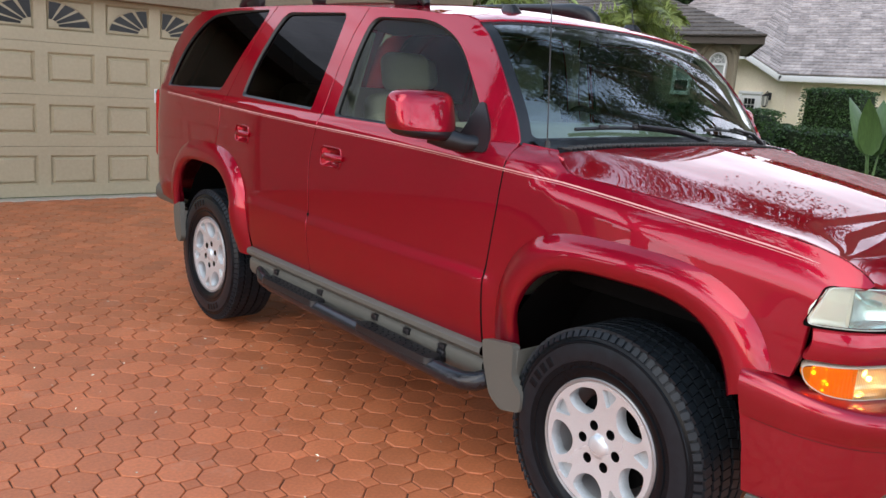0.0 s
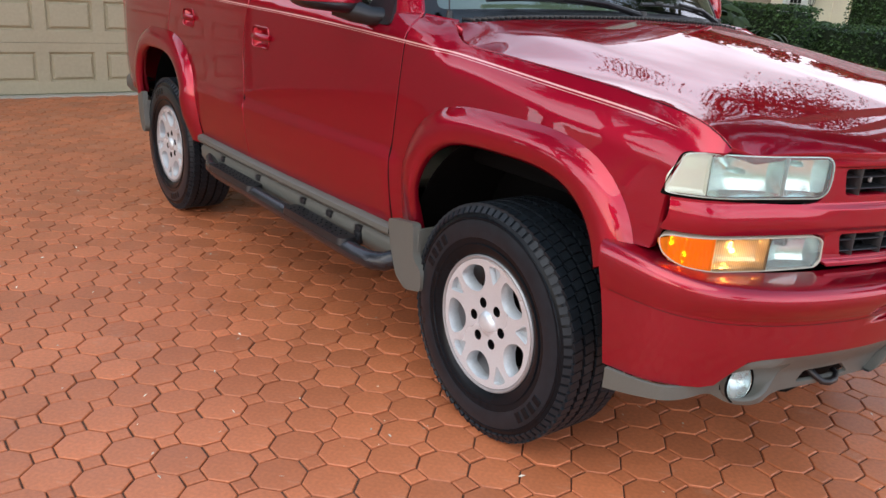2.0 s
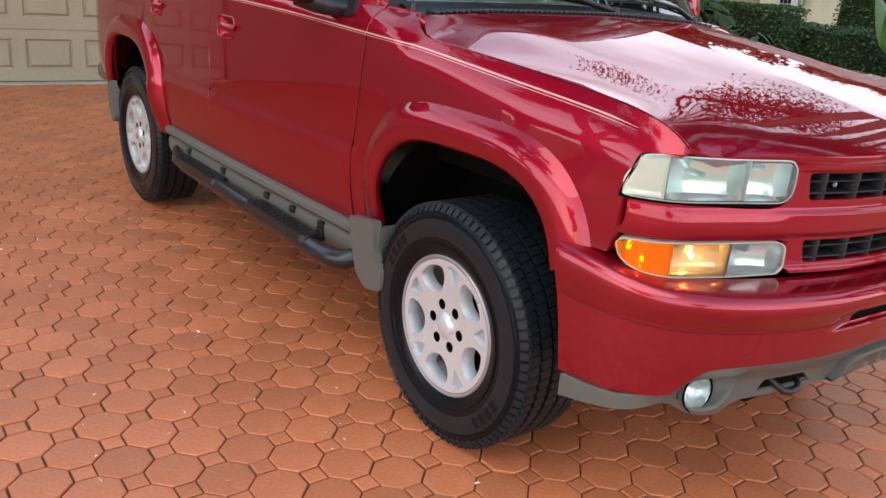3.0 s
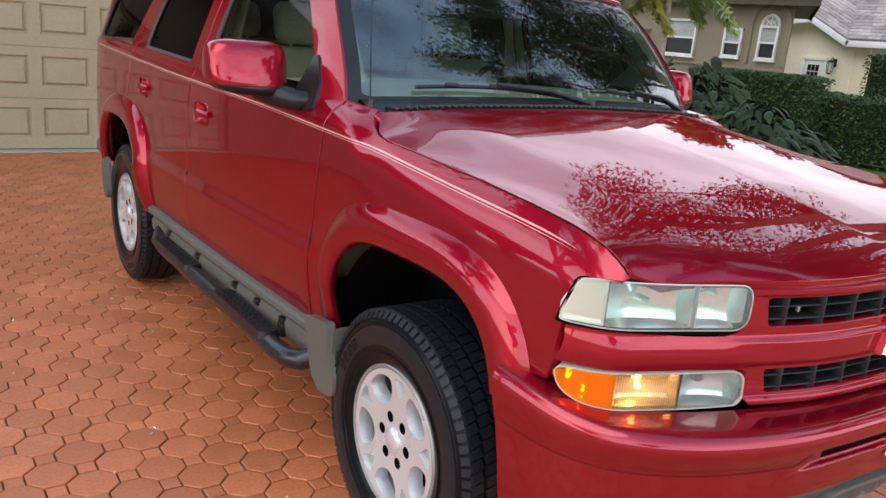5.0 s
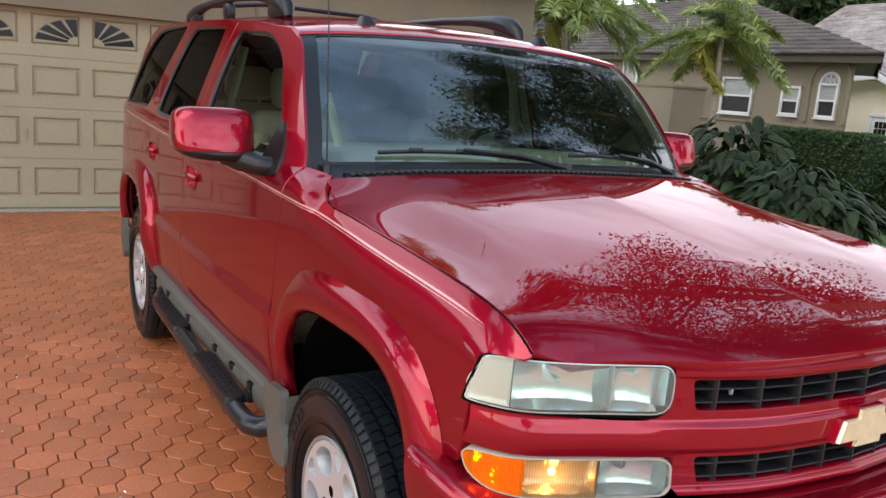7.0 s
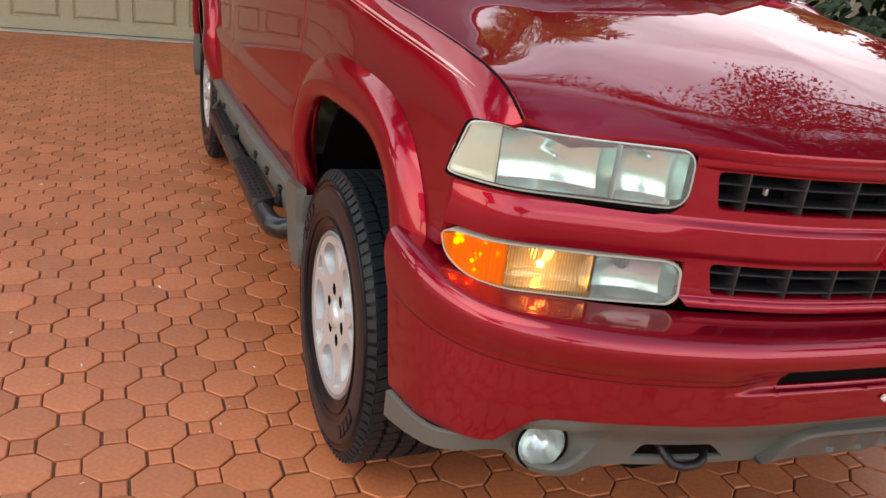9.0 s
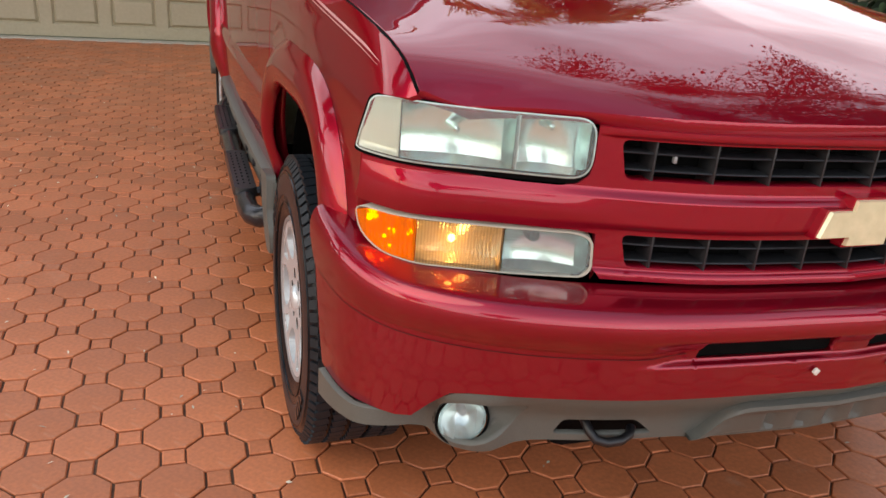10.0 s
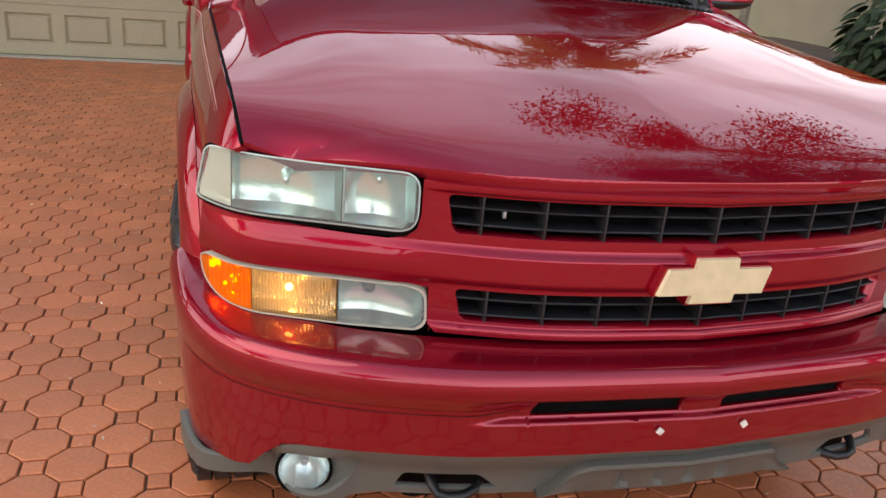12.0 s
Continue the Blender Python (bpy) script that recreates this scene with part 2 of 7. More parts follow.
FACETS = surface("faceted_reflector", (0.92, 0.90, 0.84), 0.16, metal=0.85, vary=0.03, bump=0.0, rough_vary=0.05)
LENSEDGE = surface("clear_lens_edge", (0.62, 0.68, 0.65), 0.15, vary=0.1, bump=0.05)
BEZEL = surface("cream_bezel", (0.46, 0.43, 0.35), 0.35, vary=0.05, bump=0.02)
CREASE_SHADE = surface("dark_red_crease_shade", (0.07, 0.002, 0.005), 0.5, vary=0.1, bump=0.0)
BULB = glowing("lit_bulb", (1.0, 0.46, 0.11), 21.0)


# ---- building helpers ----
def part(name, bm, material, parent=None, label="", smooth=True, bevel=None):
    """Links a bmesh as one mesh object under a thing or a part."""
    me = bpy.data.meshes.new(name)
    bmesh.ops.recalc_face_normals(bm, faces=bm.faces)
    bm.to_mesh(me)
    bm.free()
    return linked(name, me, material, parent, label, smooth)


def linked(name, me, material, parent=None, label="", smooth=True, angle=38):
    for m in (material if isinstance(material, (list, tuple)) else [material]):
        me.materials.append(m)
    if smooth:
        me.shade_smooth()
        me.set_sharp_from_angle(angle=radians(angle))
    ob = new(name, me)
    if parent:
        ob.parent = parent
    if label:
        tagged(ob, label)
    return ob


def thing(name, label, category, at=(0, 0, 0), turn=0, group="", kind=""):
    ob = new(name)
    ob.empty_display_size = 0.2
    ob.matrix_world = pose(*at, 0, 0, turn)
    return tagged(ob, label, category, group, kind)


def box(bm, at, size, bevel=0.0, turn=None, segments=2):
    """A block about at, with rounded edges."""
    m = Matrix.Translation(at) @ (turn or Matrix()) @ Matrix.Diagonal((*size, 1))
    v = bmesh.ops.create_cube(bm, size=1, matrix=m)["verts"]
    if bevel:
        es = {e for x in v for e in x.link_edges}
        bmesh.ops.bevel(bm, geom=list(es), offset=bevel, segments=segments, affect="EDGES", profile=0.5)
    return v


def tube(bm, pts, radius, seg=10, closed=False, caps=True):
    """A round bar through pts; radius one number or one for each point."""
    pts = [Vector(p) for p in pts]
    rad = radius if isinstance(radius, (list, tuple)) else [radius] * len(pts)
    rings, side = [], None
    for i, p in enumerate(pts):
        a, b = pts[max(0, i - 1)], pts[min(len(pts) - 1, i + 1)]
        d = (b - a).normalized()
        side = (side - d * side.dot(d)).normalized() if side else d.orthogonal().normalized()
        up = d.cross(side)
        rings.append([bm.verts.new(p + (side * math.cos(k * 2 * math.pi / seg) + up * math.sin(k * 2 * math.pi / seg)) * rad[i]) for k in range(seg)])
    for r, s in zip(rings, rings[1:]):
        for k in range(seg):
            bm.faces.new((r[k], r[(k + 1) % seg], s[(k + 1) % seg], s[k]))
    if caps:
        bm.faces.new(rings[0][::-1])
        bm.faces.new(rings[-1])


def lathe(bm, profile, seg=48, axis="x", at=(0, 0, 0), close=False, arc=(0, 360)):
    """Turns (radius, along) pairs round an axis."""
    full = arc[1] - arc[0] >= 360
    n = seg if full else seg + 1
    rings = []
    for r, s in profile:
        ring = []
        for k in range(n):
            a = radians(arc[0] + (arc[1] - arc[0]) * k / seg)
            c, d = r * math.cos(a), r * math.sin(a)
            p = {"x": (s, c, d), "y": (c, s, d), "z": (c, d, s)}[axis]
            ring.append(bm.verts.new(Vector(at) + Vector(p)))
        rings.append(ring)
    pairs = list(zip(rings, rings[1:])) + ([(rings[-1], rings[0])] if close else [])
    for r, s in pairs:
        for k in range(n if full else n - 1):
            bm.faces.new((r[k], r[(k + 1) % n], s[(k + 1) % n], s[k]))
    return rings


def curve(knots, x):
    """Smooth value at x through (x, value) knots."""
    if x <= knots[0][0]:
        return knots[0][1]
    if x >= knots[-1][0]:
        return knots[-1][1]
    for i in range(len(knots) - 1):
        if knots[i][0] <= x <= knots[i + 1][0]:
            break
    (x0, y0), (x1, y1) = knots[i], knots[i + 1]
    def slope(j):
        a, b = knots[max(0, j - 1)], knots[min(len(knots) - 1, j + 1)]
        return (b[1] - a[1]) / (b[0] - a[0])
    h = x1 - x0
    t = (x - x0) / h
    return ((2 * t**3 - 3 * t**2 + 1) * y0 + (t**3 - 2 * t**2 + t) * h * slope(i) + (3 * t**2 - 2 * t**3) * y1 + (t**3 - t**2) * h * slope(i + 1))


def step01(a, b, x):
    t = min(1.0, max(0.0, (x - a) / (b - a)))
    return t * t * (3 - 2 * t)


def rounded(points, radius, n=5, closed=True):
    """Rounds the corners of a polygon; radius one number or one for each corner."""
    out = []
    m = len(points)
    for i, p in enumerate(points):
        r = radius[i] if isinstance(radius, (list, tuple)) else radius
        if r <= 0:
            out.append(tuple(p))
            continue
        p, a, b = Vector(p), Vector(points[i - 1]), Vector(points[(i + 1) % m])
        d1, d2 = (a - p), (b - p)
        k = min(r, d1.length * 0.48, d2.length * 0.48)
        s, e = p + d1.normalized() * k, p + d2.normalized() * k
        for j in range(n + 1):
            t = j / n
            out.append(tuple(s * (1 - t) ** 2 + p * 2 * t * (1 - t) + e * t**2))
    return out


def spread(points, gap):
    """Puts more points on long sides of a polygon."""
    out = []
    for i, p in enumerate(points):
        q = points[(i + 1) % len(points)]
        n = max(1, int(math.dist(p, q) / gap))
        out += [(p[0] + (q[0] - p[0]) * k / n, p[1] + (q[1] - p[1]) * k / n) for k in range(n)]
    return out


def panel(name, loops, fn, material, parent, step=0.05, flange=0.02, label="", out=(0, 0, 1), wall=None):
    """A sheet of metal or glass: an outline with holes, given in two coordinates, laid on the surface fn and turned in at its edges.
    out: a direction, or a function of the place, to which the outer side looks."""
    bm = bmesh.new()
    for loop in loops:
        vs = [bm.verts.new((u, v, 0)) for u, v in loop]
        for i in range(len(vs)):
            bm.edges.new((vs[i - 1], vs[i]))
    bmesh.ops.triangle_fill(bm, use_beauty=True, use_dissolve=False, edges=bm.edges[:], normal=(0, 0, 1))
    us, vs = [v.co.x for v in bm.verts], [v.co.y for v in bm.verts]
    for axis, lo, hi in ((0, min(us), max(us)), (1, min(vs), max(vs))):
        n = max(1, round((hi - lo) / (step[axis] if isinstance(step, tuple) else step)))
        for k in range(1, n):
            co, no = [0, 0, 0], [0, 0, 0]
            co[axis], no[axis] = lo + (hi - lo) * k / n, 1
            bmesh.ops.bisect_plane(bm, geom=bm.verts[:] + bm.edges[:] + bm.faces[:], dist=1e-5, plane_co=co, plane_no=no)
    bmesh.ops.remove_doubles(bm, verts=bm.verts[:], dist=2e-5)
    # close slits that the fill left inside the outline
    segs = [(loop[i - 1], loop[i]) for loop in loops for i in range(len(loop))]
    slit = []
    for ed in bm.edges:
        if len(ed.link_faces) == 1:
            m = (ed.verts[0].co + ed.verts[1].co) / 2
            for (ax, ay), (bx, by) in segs:
                dx, dy = bx - ax, by - ay
                t = max(0.0, min(1.0, ((m.x - ax) * dx + (m.y - ay) * dy) / max(1e-12, dx * dx + dy * dy)))
                if abs(ax + t * dx - m.x) + abs(ay + t * dy - m.y) < 2e-4:
                    break
            else:
                slit.append(ed)
    if slit:
        bmesh.ops.holes_fill(bm, edges=slit, sides=0)
    e = 1e-3
    normal, place = {}, {}
    for v in bm.verts:
        u, w = v.co.x, v.co.y
        p = Vector(fn(u, w))
        n = (Vector(fn(u + e, w)) - Vector(fn(u - e, w))).cross(Vector(fn(u, w + e)) - Vector(fn(u, w - e))).normalized()
        d = out(p) if callable(out) else Vector(out)
        normal[v], place[v] = (n if n.dot(d) > 0 else -n), p
    for v, p in place.items():
        v.co = p
    verts, faces, norms = [], [], []
    index = {}
    for v in bm.verts:
        index[v] = len(verts)
        verts.append(v.co.copy())
    for f in bm.faces:
        lp = list(f.verts)
        if f.calc_area() < 1e-9:
            continue
        n = (lp[1].co - lp[0].co).cross(lp[2].co - lp[0].co)
        if sum((normal[v] for v in lp), Vector()).dot(n) < 0:
            lp.reverse()
        faces.append([index[v] for v in lp])
        norms += [normal[v] for v in lp]
    skin = len(faces)
    if flange:
        for ed in bm.edges:
            if len(ed.link_faces) != 1:
                continue
            a, b = ed.verts
            f = ed.link_faces[0]
            k = len(verts)
            na, nb = normal[a], normal[b]
            verts += [a.co.copy(), b.co.copy(), b.co - nb * flange, a.co - na * flange]
            n = (b.co - a.co).cross(na).normalized()
            mid = f.calc_center_median()
            quad = [k, k + 1, k + 2, k + 3]
            if n.dot((a.co + b.co) / 2 - mid) < 0:
                n, quad = -n, quad[::-1]
            qn = (Vector(verts[quad[1]]) - Vector(verts[quad[0]])).cross(Vector(verts[quad[2]]) - Vector(verts[quad[0]]))
            if qn.dot(n) < 0:
                quad.reverse()
            faces.append(quad)
            norms += [(n * 0.55 + (na if q in (k, k + 1) else n) * 0.45).normalized() if q in (k,) else (n + na * (0.9 if q in (k, k + 1) else 0)).normalized() for q in quad]
    bm.free()
    me = bpy.data.meshes.new(name)
    me.from_pydata(verts, [], faces)
    me.shade_smooth()
    if len(norms) == len(me.loops):
        me.normals_split_custom_set(norms)
    me.materials.append(material)
    if wall:
        me.materials.append(wall)
        for k in range(skin, len(faces)):
            me.polygons[k].material_index = 1
    ob = new(name, me)
    ob.parent = parent
    if label:
        tagged(ob, label)
    return ob


def sweep(bm, path, section, closed_section=True):
    """Carries section (a function of the path's index, giving a list of points) along; faces join neighbours."""
    rings = [[bm.verts.new(p) for p in section(i)] for i in range(len(path))]
    n = len(rings[0])
    for r, s in zip(rings, rings[1:]):
        for k in range(n if closed_section else n - 1):
            bm.faces.new((r[k], r[(k + 1) % n], s[(k + 1) % n], s[k]))
    return rings

# ---- setting ----
LAWN = surface("lawn_grass", (0.085, 0.15, 0.03), 0.9, vary=0.35, grain=60, large=0.6, bump=0.5, bump_scale=90)
JOINT = surface("paver_joint_sand", (0.115, 0.060, 0.036), 0.95, vary=0.35, grain=90, bump=0.5)
CLAY = surface("red_clay_paver", (0.515, 0.163, 0.066), 0.46, spec=0.48, vary=0.14, grain=70, large=3.0, bump=0.10, bump_scale=300, island=0.14, stain=0.30, rough_vary=0.22)
CLAYP = surface("red_clay_paver_single", (0.515, 0.163, 0.066), 0.46, spec=0.48, vary=0.14, grain=70, large=3.0, bump=0.10, bump_scale=300, per_piece=0.14, stain=0.34, rough_vary=0.22)
MULCH = surface("brown_mulch", (0.075, 0.05, 0.035), 0.95, vary=0.5, grain=35, bump=0.9, bump_scale=60)
DOORTAN = surface("tan_door_paint", (0.41, 0.36, 0.235), 0.5, vary=0.05, grain=30, bump=0.08, bump_scale=200)
STUCCO = surface("tan_stucco", (0.265, 0.225, 0.158), 0.85, vary=0.08, grain=40, bump=0.5, bump_scale=160)
STUCCO_DARK = surface("brown_stucco", (0.25, 0.205, 0.145), 0.85, vary=0.08, grain=40, bump=0.5, bump_scale=160)
PEACH = surface("peach_stucco", (0.93, 0.80, 0.62), 0.85, vary=0.06, grain=30, bump=0.4, bump_scale=120)
WHITE = surface("white_trim_paint", (0.76, 0.76, 0.74), 0.55, vary=0.04, bump=0.05)
SHINGLE = surface("brown_shingle", (0.088, 0.072, 0.060), 0.9, vary=0.3, grain=14, large=2.0, bump=0.6, bump_scale=60, island=0.22)
SHINGLE2 = surface("grey_shingle", (0.29, 0.25, 0.232), 0.9, vary=0.28, grain=10, large=1.5, bump=0.6, bump_scale=50, island=0.25)
SOFFIT = surface("brown_fascia", (0.09, 0.07, 0.055), 0.7, vary=0.1, bump=0.1)
PANE = surface("dark_window_pane", (0.018, 0.020, 0.020), 0.14, spec=0.18, vary=0.2, grain=5, bump=0.0, rough_vary=0.05)
CURTAIN = surface("pale_blind_behind_glass", (0.34, 0.36, 0.34), 0.35, vary=0.15, grain=4, bump=0.05, stretch=(1, 1, 6))
LEAF = surface("hedge_leaf", (0.035, 0.075, 0.018), 0.55, vary=0.3, grain=8, bump=0.1, island=0.45)
BIGLEAF = surface("large_dark_leaf", (0.021, 0.038, 0.013), 0.6, vary=0.25, grain=15, bump=0.15, bump_scale=80, per_piece=0.45, spec=0.26)
PALMLEAF = surface("palm_leaflet", (0.25, 0.31, 0.085), 0.5, vary=0.3, grain=6, bump=0.05, island=0.35)
GOLDLEAF = surface("yellowing_palm_leaflet", (0.32, 0.30, 0.06), 0.5, vary=0.3, grain=6, bump=0.05, island=0.3)
TREELEAF = surface("oak_leaf", (0.04, 0.07, 0.022), 0.55, vary=0.3, grain=5, bump=0.05, island=0.5)
BARK = surface("grey_bark", (0.17, 0.145, 0.115), 0.9, vary=0.3, grain=20, bump=0.7, bump_scale=40, stretch=(1, 1, 0.3))
PALMBARK = surface("pale_palm_trunk", (0.32, 0.27, 0.20), 0.85, vary=0.2, grain=12, bump=0.5, bump_scale=40, stretch=(1, 1, 4))
BROMEL = surface("red_bromeliad_leaf", (0.17, 0.075, 0.065), 0.5, vary=0.35, grain=10, bump=0.1, per_piece=0.3)
BANANA = surface("banana_leaf", (0.09, 0.16, 0.05), 0.45, vary=0.2, grain=10, bump=0.3, bump_scale=30, stretch=(8, 1, 1))
IRON = surface("black_iron", (0.02, 0.02, 0.02), 0.5, bump=0.1)
DEBRIS = surface("dry_leaf_bits", (0.72, 0.62, 0.48), 0.8, vary=0.3, bump=0.2, island=0.4)


def prism(bm, pts, z0, z1):
    lo, hi = [bm.verts.new((x, y, z0)) for x, y in pts], [bm.verts.new((x, y, z1)) for x, y in pts]
    bm.faces.new(hi)
    for i in range(len(pts)):
        j = (i + 1) % len(pts)
        bm.faces.new((lo[i], lo[j], hi[j], hi[i]))


bm = bmesh.new()
bmesh.ops.create_grid(bm, x_segments=40, y_segments=40, size=400)
for v in bm.verts:
    v.co.z = -0.05
tagged(part("ground", bm, LAWN), "mown green lawn reaching the street", "lawn", kind="structure")
DRIVE = (-9.0, 4.1, -9.0, 7.36)
bm = bmesh.new()
prism(bm, [(DRIVE[0], DRIVE[2]), (DRIVE[1], DRIVE[2]), (DRIVE[1], DRIVE[3]), (DRIVE[0], DRIVE[3])], -0.06, -0.0085)
drive = tagged(part("driveway", bm, JOINT, smooth=False), "driveway of red clay octagon pavers with square inserts", "driveway", kind="structure")
bm = bmesh.new()
bed_edge = rounded([(4.15, 1.6), (6.4, 2.2), (8.7, 4.4), (10.3, 5.9), (13.0, 5.7), (13.0, 16), (4.15, 16)], [0.1, 0.5, 0.8, 0.8, 0.1, 0.1, 0.1], 6)
prism(bm, bed_edge, -0.06, 0.0)
tagged(part("planting_bed", bm, MULCH), "planting bed of dark brown mulch beside lawn", "planting bed", kind="structure")


# ---- garage ----
WALL_Y, DOOR_Y = 7.34, 7.50
PITCH, FIRST = 0.575, -0.675
LEFT, RIGHT, TOP = FIRST - 5 * PITCH - 0.06, FIRST + 3 * PITCH - 0.06, 2.10
for nm, at_, size_ in (("wall_west", ((LEFT - 9.5) / 2, WALL_Y + 0.15, 1.6), (LEFT + 9.5, 0.3, 3.2)), ("wall_east", ((RIGHT + 4.87) / 2, WALL_Y + 0.15, 1.6), (4.87 - RIGHT, 0.3, 3.2)),
                       ("wall_lintel", ((LEFT + RIGHT) / 2, WALL_Y + 0.12, (TOP + 3.2) / 2 - 0.02), (RIGHT - LEFT, 0.36, 3.2 - TOP + 0.04)), ("wall_side", (4.72, WALL_Y + 3.3, 1.6), (0.3, 6.0, 3.2))):
    bm = bmesh.new()
    box(bm, at_, size_, 0.01)
    tagged(part(nm, bm, STUCCO), "tan stucco garage wall", "wall", kind="structure")
bm = bmesh.new()
box(bm, (-2.0, WALL_Y + 2.6, 3.06), (15.2, 6.4, 0.06), 0.01)
box(bm, (-2.0, WALL_Y - 0.62, 3.10), (15.2, 0.04, 0.2), 0.008)
box(bm, (5.6, WALL_Y + 2.6, 3.10), (0.04, 6.4, 0.2), 0.008)
for k in range(9):
    box(bm, (-2.0, WALL_Y - 0.45 + k * 0.36, 3.26 + k * 0.16), (15.3 - k * 0.5, 0.40, 0.05), 0.004, Matrix.Rotation(radians(24), 4, "X"))
tagged(part("garage_roof", bm, SOFFIT), "dark brown garage eave and fascia", "roof", kind="structure")
bm = bmesh.new()
box(bm, ((LEFT + RIGHT) / 2, WALL_Y + 0.06, -0.002), (RIGHT - LEFT, 0.16, 0.018), 0.004)
tagged(part("door_sill", bm, surface("pale_concrete", (0.46, 0.42, 0.34), 0.85, vary=0.15, bump=0.3)), "pale concrete strip under the door", "sill", kind="structure")

gdoor = thing("garage_door", "tan sectional panel garage door with sunburst windows, closed", "garage door", (0, DOOR_Y, 0))
SEC = 0.525


def door_section(row):
    """One horizontal section with eight stamped panels, or glazed ones in the top row."""
    z0 = 0.012 + row * SEC
    glazed = row == 3
    x0, x1 = LEFT, RIGHT
    cells = []
    for k in range(8):
        a = FIRST + (k - 5) * PITCH
        cells.append((a, a + 0.46))
    bm = bmesh.new()
    # flat field with stamped panels: a groove, then a raised middle
    lo, hi = z0 + 0.118, z0 + 0.428
    def frame_quad(r0, r1, y0, y1):
        (ax, az, bx, bz), (cx, cz, dx, dz) = r0, r1
        P = [bm.verts.new(p) for p in ((ax, y0, az), (bx, y0, az), (bx, y0, bz), (ax, y0, bz))]
        Q = [bm.verts.new(p) for p in ((cx, y1, cz), (dx, y1, cz), (dx, y1, dz), (cx, y1, dz))]
        for i in range(4):
            j = (i + 1) % 4
            bm.faces.new((P[i], P[j], Q[j], Q[i]))
        return Q
    edges = [x0] + [v for c in cells for v in ((c[0] + c[1]) / 2 + PITCH / 2,)]
    edges[-1] = x1
    for k, (a, b) in enumerate(cells):
        l, r = edges[k], edges[k + 1]
        frame_quad((l, z0, r, z0 + SEC - 0.006), (a, lo, b, hi), 0, 0)
        frame_quad((a, lo, b, hi), (a + 0.020, lo + 0.020, b - 0.020, hi - 0.020), 0, 0.026)
        frame_quad((a + 0.020, lo + 0.020, b - 0.020, hi - 0.020), (a + 0.022, lo + 0.022, b - 0.022, hi - 0.022), 0.026, 0.026)
        if glazed:
            frame_quad((a + 0.022, lo + 0.022, b - 0.022, hi - 0.022), (a + 0.023, lo + 0.023, b - 0.023, hi - 0.023), 0.026, 0.008)
            bm.faces.new([bm.verts.new(p) for p in ((a + 0.023, 0.008, lo + 0.023), (b - 0.023, 0.008, lo + 0.023), (b - 0.023, 0.008, hi - 0.023), (a + 0.023, 0.008, hi - 0.023))])
        else:
            Q = frame_quad((a + 0.022, lo + 0.022, b - 0.022, hi - 0.022), (a + 0.046, lo + 0.046, b - 0.046, hi - 0.046), 0.026, -0.002)
            bm.faces.new(Q)
    # rounded lips between sections
    for z in (z0, z0 + SEC - 0.006):
        s = 1 if z == z0 else -1
        P = [bm.verts.new(p) for p in ((x0, 0, z), (x1, 0, z), (x1, 0.012, z - s * 0.004), (x0, 0.012, z - s * 0.004), (x1, 0.03, z - s * 0.002), (x0, 0.03, z - s * 0.002))]
        bm.faces.new((P[0], P[1], P[2], P[3]))
        bm.faces.new((P[3], P[2], P[4], P[5]))
    sec = part("door_section", bm, DOORTAN, gdoor)
    if glazed:
        for k, (a, b) in enumerate(cells):
            left_half = k % 2 == 0
            cx = b - 0.02 if left_half else a + 0.02
            s = -1 if left_half else 1
            R, H = 0.40, 0.245
            base = lo + 0.035
            # glass blades between the spokes of a half sunburst
            for j in range(4):
                t0, t1 = radians(2 + 22.5 * j + 2.0), radians(2 + 22.5 * (j + 1) - 3.5)
                pts = []
                for t in (t0, (t0 + t1) / 2, t1):
                    pts.append((cx + s * R * math.cos(t), base + H * math.sin(t)))
                for t in (t1, (t0 + t1) / 2, t0):
                    pts.append((cx + s * 0.10 * math.cos(t), base + 0.075 * math.sin(t)))
                bm = bmesh.new()
                slab(bm, pts, 0.0085, 0.004, 1.0)
                part("window_blade", bm, PANE, sec)
            bm = bmesh.new()
            rim = [(cx + s * (R + 0.012) * math.cos(t), 0.004, base + (H + 0.012) * math.sin(t)) for t in [radians(q) for q in range(0, 95, 8)]]
            tube(bm, rim, 0.007, 6)
            tube(bm, [(cx, 0.004, base - 0.008), (cx + s * (R + 0.012), 0.004, base - 0.008)], 0.007, 6)
            part("sunburst_frame", bm, DOORTAN, sec)


def slab(bm, pts, y, depth, taper=0.94):
    cx, cz = sum(p[0] for p in pts) / len(pts), sum(p[1] for p in pts) / len(pts)
    f = [bm.verts.new((cx + (x - cx) * taper, y - depth, cz + (z - cz) * taper)) for x, z in pts]
    b = [bm.verts.new((x, y, z)) for x, z in pts]
    bm.faces.new(f)
    for i in range(len(f)):
        j = (i + 1) % len(f)
        bm.faces.new((f[i], f[j], b[j], b[i]))


for row in range(4):
    door_section(row)
bm = bmesh.new()
box(bm, (FIRST - 0.07 - PITCH, -0.012, 0.80), (0.03, 0.024, 0.12), 0.006)
part("lock_plate", bm, DOORTAN, gdoor)
bm = bmesh.new()
box(bm, (0.49, DOOR_Y - 0.012, 1.095), (0.17, 0.006, 0.15), 0.004)
sg = part("notice_plate", bm, WHITE)
tagged(sg, "small white plate with a green band on the garage door", "sign")
bm = bmesh.new()
box(bm, (0.49, DOOR_Y - 0.017, 1.14), (0.15, 0.003, 0.03), 0)
part("green_band", bm, surface("green_print", (0.10, 0.45, 0.40), 0.5, bump=0), sg)
bm = bmesh.new()
for k in range(3):
    box(bm, (0.455 + 0.035 * k, DOOR_Y - 0.017, 1.08), (0.022, 0.003, 0.055), 0)
